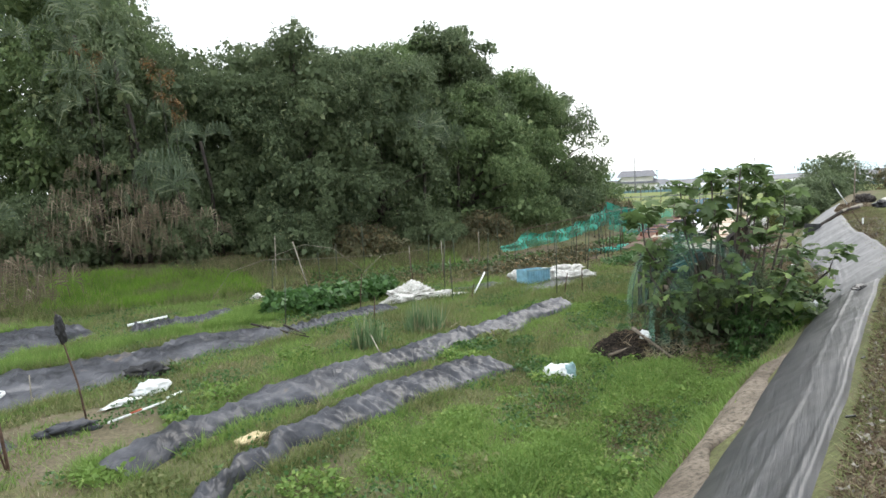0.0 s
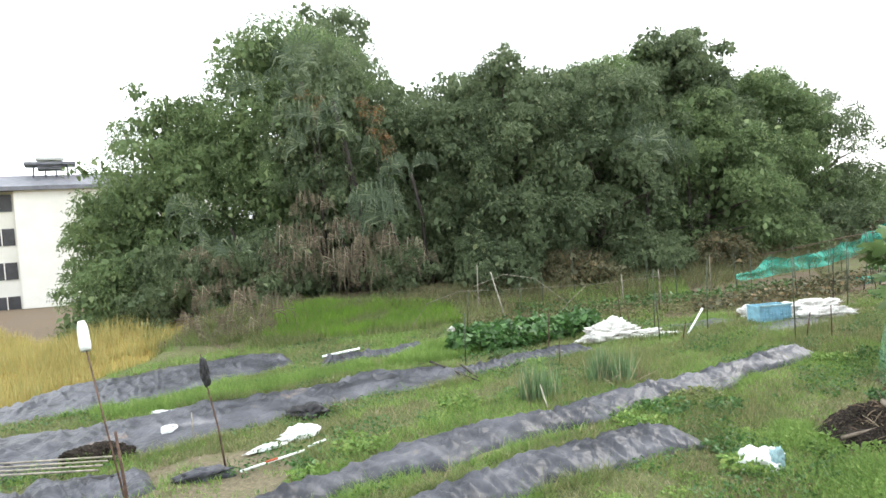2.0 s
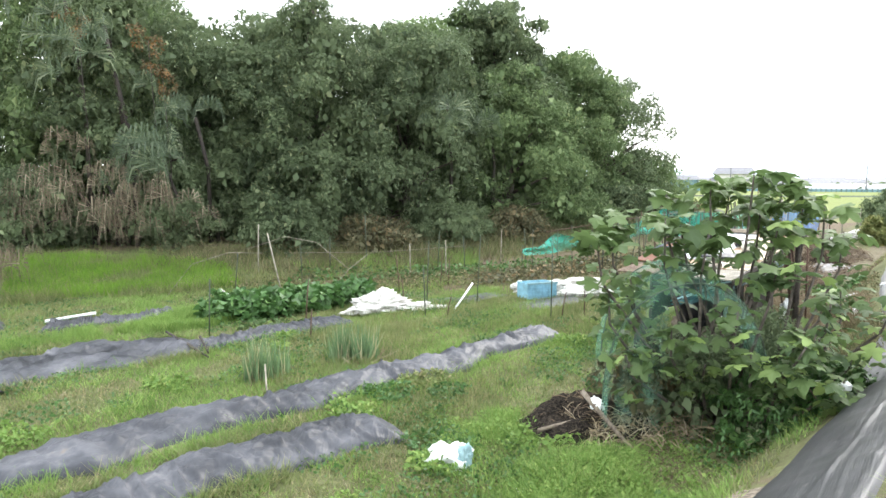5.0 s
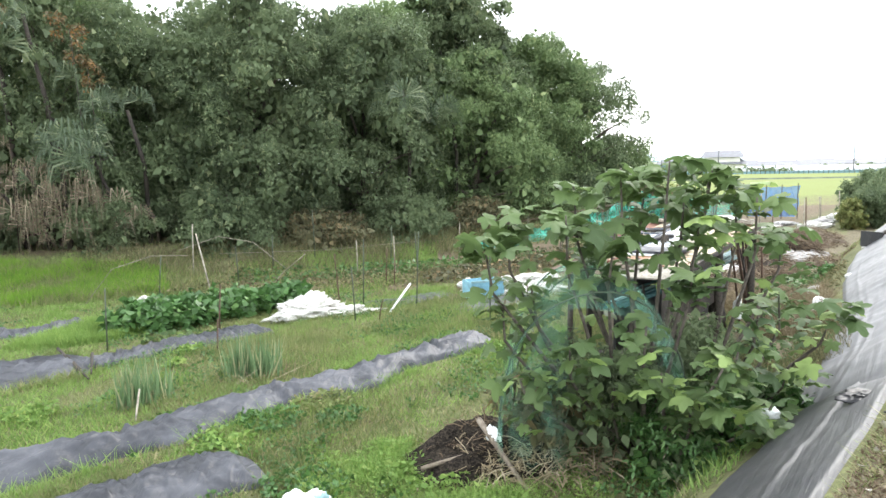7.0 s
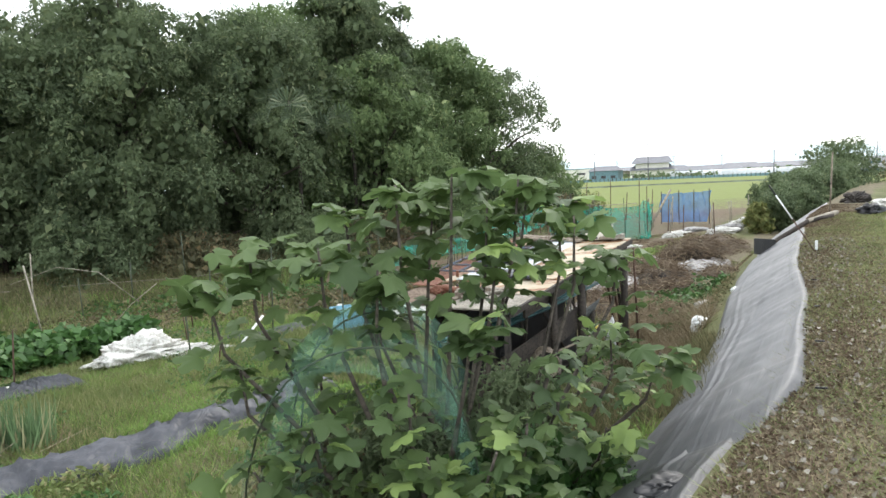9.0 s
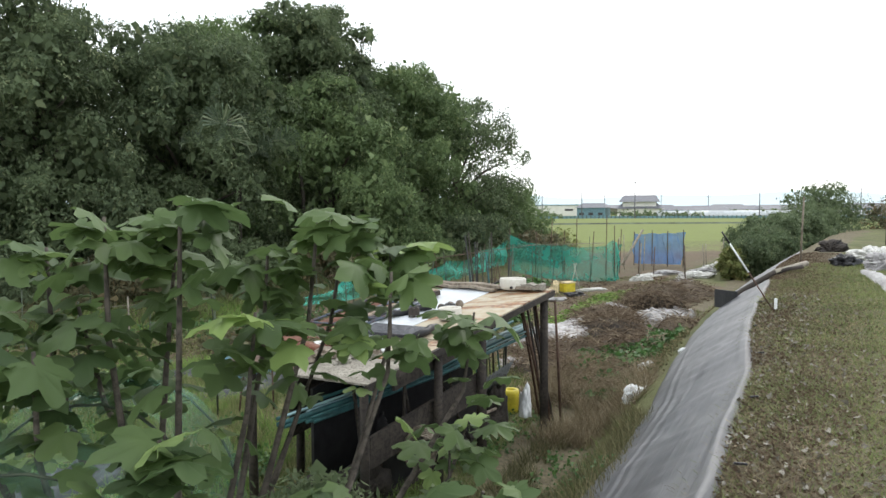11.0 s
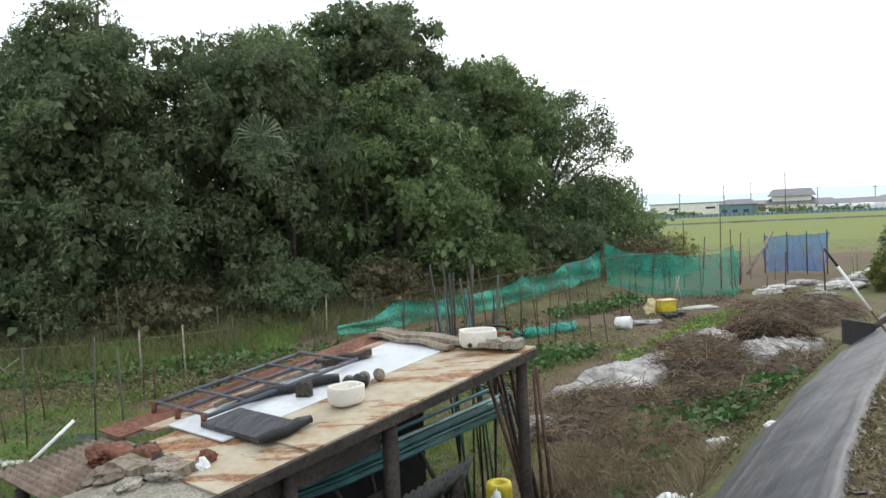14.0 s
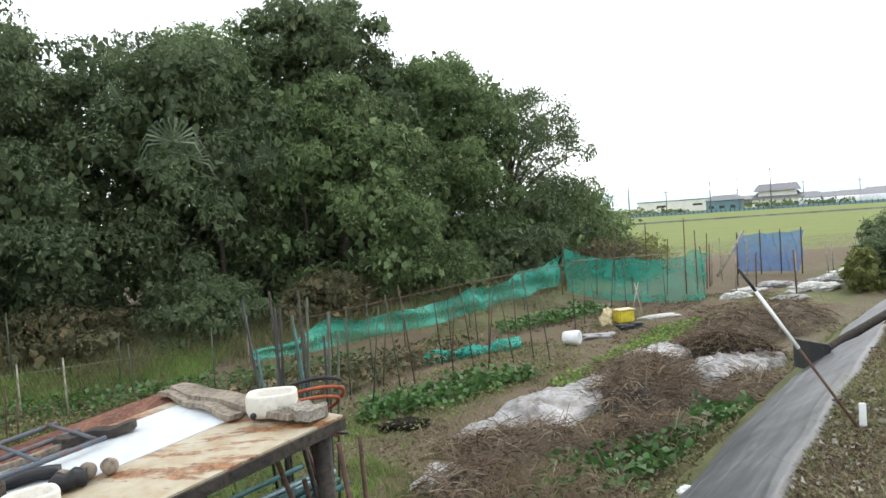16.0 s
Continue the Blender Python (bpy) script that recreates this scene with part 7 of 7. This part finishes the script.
for st in range(4):
    for k in range(4):
        w_ = part("window", box_bm(1.7, 0.12, 1.3, (-1.05 - k * 3.6, -3.62, 0.3 + st * 2.6)), M["dark_glass"], B)
        part("window_frame", box_bm(0.08, 0.14, 1.3, (-1.05 - k * 3.6, -3.66, 0.3 + st * 2.6)), M["concrete"], w_)
tank = thing("water_tank", (-48.2, 41.2, 9.2), "white water tank on a dark steel stand on the roof", "water tank", rz=50)
part("tank", box_bm(2.0, 1.8, 1.3, (0, 0, 1.35), 0.1), M["white_plastic"], tank)
part("platform", box_bm(3.6, 2.4, 0.2, (0, 0, 0.95)), M["roof"], tank)
part("cone", box_bm(1.8, 1.6, 0.4, (0, 0, 0.6)), M["roof"], tank)
for a in (-1.3, -0.4, 0.4, 1.3):
    part("leg", tube_bm([(a, 0, -0.3), (a * 0.9, 0, 1.0)], 0.07, 6), M["roof"], tank)

# ---- grass, weeds and litter ----
OUT = [[tuple(p) for p in a] + [tuple(p) for p in b[::-1]] for a, b in FILMS]


def scatter(n, x0, x1, y0, y1, seed, near=9.0):
    """Points over the garden, denser towards the path, none on the sheets."""
    rs = np.random.default_rng(seed)
    x, y = rs.uniform(x0, x1, n * 4), rs.uniform(y0, y1, n * 4)
    d = np.minimum(np.hypot(x - 2, y - 3), np.hypot(x - 6, y - 9))
    keep = rs.uniform(0, 1, len(x)) < np.clip((near / (d + 1)) ** 1.3, 0.05, 1)
    s, v = sv(x, y)
    w = v - np.interp(s, MAT_S, MAT_V)
    keep &= (w < -0.5)
    jx, jy = rs.normal(0, 0.06, (2, len(x)))
    for poly in OUT:
        keep &= ~in_poly(x + jx, y + jy, poly)
    keep &= ~((w > -1.15) & (s < 7.5))
    keep &= np.hypot(x - 2.8, (y - 9.85)) > 0.7
    x, y, w = x[keep], y[keep], w[keep]
    return x[:n], y[:n], w[:n], rs


def patchy(x, y, k=1.0, o=0.0):
    return 0.5 + 0.22 * np.sin(x * 1.1 * k + y * 0.7 * k + o) + 0.2 * np.sin(x * 2.7 * k - y * 1.9 * k + 2 * o) + 0.16 * np.sin(x * 5.3 * k + y * 4.1 * k + o) * np.sin(y * 3.1 * k)


def plant(name, label, category, mat, x, y, h, w, rs, lean=0.4):
    v, f = blades(np.stack([x, y, height(x, y) - 0.01], 1), h, w, rs, lean)
    tagged(new(name, fast_mesh(name, v, f, M[mat])), label, category, kind="stuff")


x, y, w, rs = scatter(230000, -13, 7, 2.5, 22, 1)
dry_x = zones(x, y)[1]
k = (patchy(x, y) > rs.uniform(0.1, 0.75, len(x))) & (dry_x < 0.5)
plant("grass", "patchy garden grass", "grass", "grass", x[k], y[k], 0.045 + 0.11 * patchy(x[k], y[k], 0.8, 1.0) ** 2, 0.013, rs)
x, y, w, rs = scatter(150000, -12, 6, 3, 20, 2)
k = patchy(x, y, 0.9, 2.5) > 0.62
plant("grass", "tufts of lush green grass", "grass", "lush", x[k], y[k], 0.16 * patchy(x[k], y[k], 1.2, 4) + 0.02, 0.014, rs, 0.5)
# broad-leaved weeds
x, y, w, rs = scatter(60000, -10, 7, 3, 18, 3)
k = patchy(x, y, 1.3, 5.0) > 0.6
v, f = leaves(np.stack([x[k], y[k], height(x[k], y[k]) + rs.uniform(0.01, 0.09, k.sum())], 1), 0.045, -0.1, 0.7, rs)
tagged(new("weeds", fast_mesh("weeds", v, f, M["crop_leaf"])), "low broad-leaved weeds among the grass", "weeds", kind="stuff")
# lush green patches on the mound and beside the beds
def patch_blades(n, poly, h, wd, mat, label, seed, lean=0.4, name="grass"):
    rs = np.random.default_rng(seed)
    P = np.array(poly)
    x, y = rs.uniform(P[:, 0].min(), P[:, 0].max(), n * 3), rs.uniform(P[:, 1].min(), P[:, 1].max(), n * 3)
    k = in_poly(x, y, poly)
    for q in OUT:
        k &= ~in_poly(x, y, q)
    k &= patchy(x, y, 1.6, seed) > 0.3
    plant(name, label, "grass", mat, x[k][:n], y[k][:n], h, wd, rs, lean)


patch_blades(46000, [(-9.6, 15.6), (-7.6, 16.2), (-5.0, 18.2), (-6.0, 19.6), (-10.6, 18.0)], 0.2, 0.022, "vivid", "bright lush grass on the mound", 11)
patch_blades(7000, [(-3.2, 19.6), (-4.6, 20.6), (-2.6, 22.6), (0.4, 25.0), (0.6, 23.2)], 0.16, 0.024, "lush", "bright lush grass on the mound", 12)
patch_blades(14000, [(-8.0, 9.0), (-6.6, 10.4), (-4.9, 12.9), (-5.4, 13.2), (-7.2, 11.2), (-8.8, 9.8)], 0.16, 0.014, "lush", "lush strip of grass between two beds", 13)
patch_blades(11000, [(-12.4, 14.6), (-9.0, 15.0), (-4.6, 18.0), (-5.6, 19.8), (-12.0, 17.8)], 0.26, 0.018, "grass", "rough brownish grass on the mound", 31, 0.6)
patch_blades(9000, [(-5.0, 13.2), (-4.0, 13.4), (-3.2, 14.6), (-4.6, 15.6)], 0.16, 0.016, "lush", "lush grass by the leafy crop", 14)
patch_blades(22000, [(-12.5, 14.8), (-8.0, 15.4), (-2.0, 20.4), (6.0, 29.0), (5.0, 30.0), (-3.0, 22.8), (-8.0, 19.0), (-14.5, 16.4)], 0.26, 0.016, "grass", "rough grass at the foot of the grove", 15)
patch_blades(22000, [(-8.0, 18.0), (-2.0, 20.8), (7.4, 31.4), (8.6, 34.0), (4.0, 31.2), (-3.0, 23.6), (-8.0, 19.6)], 0.42, 0.014, "olive", "tall dry grass at the foot of the grove", 16, 0.6)
patch_blades(60000, [(-11.8, 11.0), (-15.0, 6.0), (-40, 10.0), (-45.0, 30), (-20, 19.0), (-13.0, 16.0)], 0.5, 0.03, "gold", "ripe golden rice stalks", 18, 0.25, "ripe_rice")
patch_blades(26000, [(-2.0, 12.4), (2.2, 14.6), (4.2, 12.6), (6.4, 15.6), (7.2, 17.4), (4.8, 19.0), (0.5, 17.0), (-1.0, 14.6)], 0.12, 0.014, "grass", "rough grass between the beds", 19)
patch_blades(20000, [(6.5, 14.2), (7.6, 14.0), (8.6, 16.6), (7.8, 18.2), (6.8, 16.6)], 0.22, 0.009, "straw", "dry grass beside the rack", 20, 0.6)
patch_blades(7000, [(5.0, 11.4), (6.5, 11.0), (7.6, 13.4), (7.6, 14.6), (6.6, 14.4)], 0.13, 0.012, "olive", "grass at the foot of the bank", 21, 0.5)
# thick green growth between the beds and the washed-out channel
rs = np.random.default_rng(131)
x, y = rs.uniform(-1.5, 5.0, 330000), rs.uniform(2.2, 10.2, 330000)
s_, v_ = sv(x, y)
w = v_ - np.interp(s_, MAT_S, MAT_V)
k = (w < -1.12 + 0.1 * np.sin(x * 9 + y * 4)) & (w > -4.2) & (np.hypot(x - 2.8, y - 9.85) > 0.75) & (np.hypot(x - 1.75, y - 8.3) > 0.2)
for q in OUT:
    k &= ~in_poly(x, y, q)
lump = patchy(x, y, 1.5, 1.3) + 0.35 * smooth(-3.2, -1.6, w)
k &= lump > rs.uniform(0.4, 0.95, len(x))
x, y, lump = x[k], y[k], lump[k]
h = 0.02 + 0.17 * np.clip(lump - 0.4, 0, 1)
pick = rs.uniform(0, 1, len(x)) < 0.55
plant("grass", "thick vivid green grass beside the washed-out channel", "grass", "lush", x[pick], y[pick], h[pick] * 1.25, 0.013, rs, 0.6)
q = ~pick
v, f = leaves(np.stack([x[q], y[q], height(x[q], y[q]) + h[q] * rs.uniform(0.3, 1, q.sum())], 1), rs.uniform(0.02, 0.05, q.sum()), 0.1, 0.6, rs, 0.1)
tagged(new("weeds", fast_mesh("weeds", v, f, M["lush"])), "low vivid green broad-leaved weeds beside the channel", "weeds", kind="stuff")
# brown dead patches within it
bx, by = rs.uniform(0.5, 3.8, 40000), rs.uniform(3.0, 9.5, 40000)
s_, v_ = sv(bx, by)
w = v_ - np.interp(s_, MAT_S, MAT_V)
k = (w < -1.0) & (w > -3.0) & (patchy(bx, by, 2.1, 6.0) > 0.66)
v, f = leaves(np.stack([bx[k], by[k], height(bx[k], by[k]) + rs.uniform(0.01, 0.09, k.sum())], 1), rs.uniform(0.02, 0.05, k.sum()), 0.0, 0.25, rs)
tagged(new("plant_litter", fast_mesh("plant_litter", v, f, M["vine"])), "brown dead stems among the green growth", "litter", kind="stuff")
# weeds and litter over the far plots
rs = np.random.default_rng(95)
x, y = rs.uniform(4.6, 13.5, 60000), rs.uniform(14.5, 32, 60000)
s_, v_ = sv(x, y)
k = (v_ - np.interp(s_, MAT_S, MAT_V) < -0.65) & (patchy(x, y, 1.5, 3.0) > 0.5)
v, f = leaves(np.stack([x[k], y[k], height(x[k], y[k]) + rs.uniform(0, 0.03, k.sum())], 1), rs.uniform(0.03, 0.08, k.sum()), 0.0, 0.35, rs)
tagged(new("plant_litter", fast_mesh("plant_litter", v, f, M["vine"])), "dead plant litter strewn over the soil", "litter", kind="stuff")
x, y = rs.uniform(4.6, 13.5, 40000), rs.uniform(13.5, 32, 40000)
s_, v_ = sv(x, y)
k = (v_ - np.interp(s_, MAT_S, MAT_V) < -0.6) & (patchy(x, y, 1.1, 7.0) > 0.62)
plant("grass", "sparse weeds on the soil", "grass", "grass", x[k], y[k], 0.1, 0.014, rs, 0.6)
# taller tufts along the sheets' edges
for q, (a, b) in enumerate(FILMS[:4]):
    for line in (a, b):
        P = np.array(line)
        n_ = 9000 if q < 2 else 6000
        u = rs.uniform(0, len(P) - 1.001, n_)
        i_ = u.astype(int)
        c = P[i_] + (P[i_ + 1] - P[i_]) * (u - i_)[:, None] + rs.normal(0, 0.13, (n_, 2))
        k = (patchy(c[:, 0], c[:, 1], 2.6, q) > 0.55)
        for poly in OUT:
            k &= ~in_poly(c[:, 0] + rs.normal(0, 0.05, n_), c[:, 1] + rs.normal(0, 0.05, n_), poly)
        plant("grass", "tufts of grass growing over a sheet's edge", "grass", "lush" if q % 2 else "grass", c[k, 0], c[k, 1], 0.13, 0.013, rs, 0.7)
# clumps of broad-leaved weeds
rw = random.Random(21)
for k in range(34):
    x, y = rw.uniform(-3.5, 3.6), rw.uniform(4.2, 9.6)
    if k > 22:
        x, y = rw.uniform(-4, 4), rw.uniform(9.5, 14)
    s_, v_ = sv(x, y)
    if v_ - float(np.interp(s_, MAT_S, MAT_V)) > -1.2 or any(bool(in_poly(np.array([x]), np.array([y]), q)[0]) for q in OUT):
        continue
    r_ = rw.uniform(0.15, 0.42)
    leaf_patch("weed_clump", [(x + r_ * math.cos(a * 0.785) * rw.uniform(0.7, 1.2), y + r_ * math.sin(a * 0.785) * rw.uniform(0.7, 1.2)) for a in range(8)], int(900 * r_), 0.065, rw.choice(["lush", "lush", "crop_leaf", "grass"]), "clump of low broad-leaved weeds in the grass", "weeds", 0.15, 700 + k, 0.0, 0.55, "weed clumps")
# litter and short grass on the bank beside the mat
rs = np.random.default_rng(91)
s_ = rs.uniform(-3, 30, 90000)
v_ = np.interp(s_, MAT_S, MAT_V) + 0.42 + np.abs(rs.normal(0, 0.65, len(s_)))
x, y = xy(s_, v_)
v, f = leaves(np.stack([x, y, height(x, y) + rs.uniform(0.0, 0.02, len(x))], 1), rs.uniform(0.012, 0.035, len(x)), 0.0, 0.45, rs)
tagged(new("leaf_litter", fast_mesh("leaf_litter", v, f, M["vine"])), "dry mown litter on the bank beside the mat", "litter", kind="stuff")
s_ = rs.uniform(-3, 26, 150000)
v_ = np.interp(s_, MAT_S, MAT_V) + rs.uniform(0.7, 3.4, len(s_))
k = rs.uniform(0, 1, len(s_)) < np.clip((v_ - np.interp(s_, MAT_S, MAT_V) - 0.55) / 0.8, 0.2, 1)
x, y = xy(s_[k], v_[k])
plant("grass", "short trodden grass on the path", "grass", "grass", x, y, 0.04, 0.011, rs, 0.8)
# brown stubble and chips on the bank
for name, m_, n_, hh, seed_ in (("stubble", "straw", 32000, 0.035, 201), ("stubble", "vine", 90000, 0.03, 202), ("grass", "grass", 80000, 0.04, 203)):
    rs = np.random.default_rng(seed_)
    s_ = rs.uniform(-2, 22, n_)
    w = 0.42 + np.abs(rs.normal(0, 0.6, n_))
    v_ = np.interp(s_, MAT_S, MAT_V) + w
    x, y = xy(s_, v_)
    k = patchy(x, y, 2.2, seed_) > rs.uniform(0.15, 0.8, n_)
    plant(name, "short mown stubble on the bank beside the mat", "stubble" if name == "stubble" else "grass", m_, x[k], y[k], hh, 0.009, rs, 1.3)
rs = np.random.default_rng(207)
s_ = rs.uniform(-2, 20, 2600)
x, y = xy(s_, np.interp(s_, MAT_S, MAT_V) + 0.45 + np.abs(rs.normal(0, 0.55, len(s_))))
v, f = leaves(np.stack([x, y, height(x, y) + 0.02], 1), rs.uniform(0.02, 0.05, len(x)), 0.0, 0.7, rs)
tagged(new("leaf_chips", fast_mesh("leaf_chips", v, f, M["ply"])), "pale dry leaf chips scattered on the bank", "litter", kind="stuff")
# weedy growth between the far beds
for i, (poly, n_, size, m_, hh) in enumerate([
        ([(-5, 17.5), (0, 18.6), (4.5, 21.5), (6.0, 24.5), (4.0, 24.5), (0, 21.5), (-4, 20)], 5200, 0.07, "olive", 0.3),
        ([(-4.5, 16.2), (-1.0, 18.2), (2.5, 20.0), (0.5, 20.5), (-4.5, 18.5)], 2600, 0.06, "grass", 0.16),
        ([(3.2, 18.8), (5.0, 17.8), (6.4, 19.8), (8.4, 24.2), (7.4, 25.0), (5.0, 21.8)], 2600, 0.06, "grass", 0.18),
        ([(7.4, 15.2), (8.3, 15.4), (9.4, 17.6), (10.0, 19.4), (8.8, 19.6), (7.6, 17.4)], 2800, 0.05, "olive", 0.2)]):
    leaf_patch("weeds", poly, n_, size, m_, "straggling weeds among the far beds", "weeds", hh, 900 + i, 0.3, 0.45, "weeds among the beds")
# growth over the washed-out channel's edge
rs = np.random.default_rng(301)
s_ = rs.uniform(-3, 9, 26000)
w = -1.0 + rs.normal(0, 0.12, len(s_))
x, y = xy(s_, np.interp(s_, MAT_S, MAT_V) + w)
k = patchy(x, y, 2.4, 4.0) > 0.42
plant("grass", "grass hanging over the channel's edge", "grass", "lush", x[k], y[k], 0.09, 0.012, rs, 0.9)
k = ~k & (patchy(x, y, 2.0, 1.0) > 0.4)
plant("dead_stalks", "dead brown stems at the channel's edge", "dead stalks", "vine", x[k], y[k], 0.08, 0.01, rs, 1.2)
# dead grass and stems low among the living grass
x, y, w, rs = scatter(60000, -9, 7, 3, 19, 305)
k = patchy(x, y, 1.7, 9.0) > 0.62
plant("dead_grass", "brown dead grass among the green", "grass", "straw", x[k], y[k], 0.06, 0.01, rs, 1.1)
t = thing("drainpipe", (4.22, 6.24, gz(4.22, 6.24)), "short white plastic drainpipe lying on the bank", "pipe")
part("pipe", tube_bm([(0, 0, 0.06), (0.45, 0.32, 0.06)], 0.05, 18), M["white_plastic"], t)
part("collar", tube_bm([(-0.01, -0.007, 0.06), (0.05, 0.035, 0.06)], 0.068, 18), M["white_plastic"], t)
# short grass between the nearer beds
rs = np.random.default_rng(401)
x, y = rs.uniform(-9.5, 5.5, 190000), rs.uniform(6.5, 18.5, 190000)
s_, v_ = sv(x, y)
k = (v_ - np.interp(s_, MAT_S, MAT_V) < -1.4) & (patchy(x, y, 1.4, 8.0) > rs.uniform(0.0, 0.6, len(x))) & (np.hypot(x - 2.8, y - 9.85) > 0.7) & (zones(x, y)[1] < 0.5)
for q in OUT:
    k &= ~in_poly(x, y, q)
m_ = patchy(x, y, 1.0, 3.3) > 0.55
plant("grass", "short grass between the beds", "grass", "grass", x[k & ~m_], y[k & ~m_], 0.07, 0.014, rs, 0.7)
plant("grass", "short green grass between the beds", "grass", "lush", x[k & m_], y[k & m_], 0.085, 0.014, rs, 0.7)
# yellowed stalks among the leeks
for lx, ly in ((-1.4, 10.95), (-0.5, 12.0), (-0.25, 12.1)):
    rs = np.random.default_rng(int(500 + lx * 10))
    x, y = lx + rs.normal(0, 0.16, 26), ly + rs.normal(0, 0.14, 26)
    plant("dry_leek_leaf", "bleached fallen leek leaves", "leeks", "straw", x, y, 0.2, 0.025, rs, 1.2)
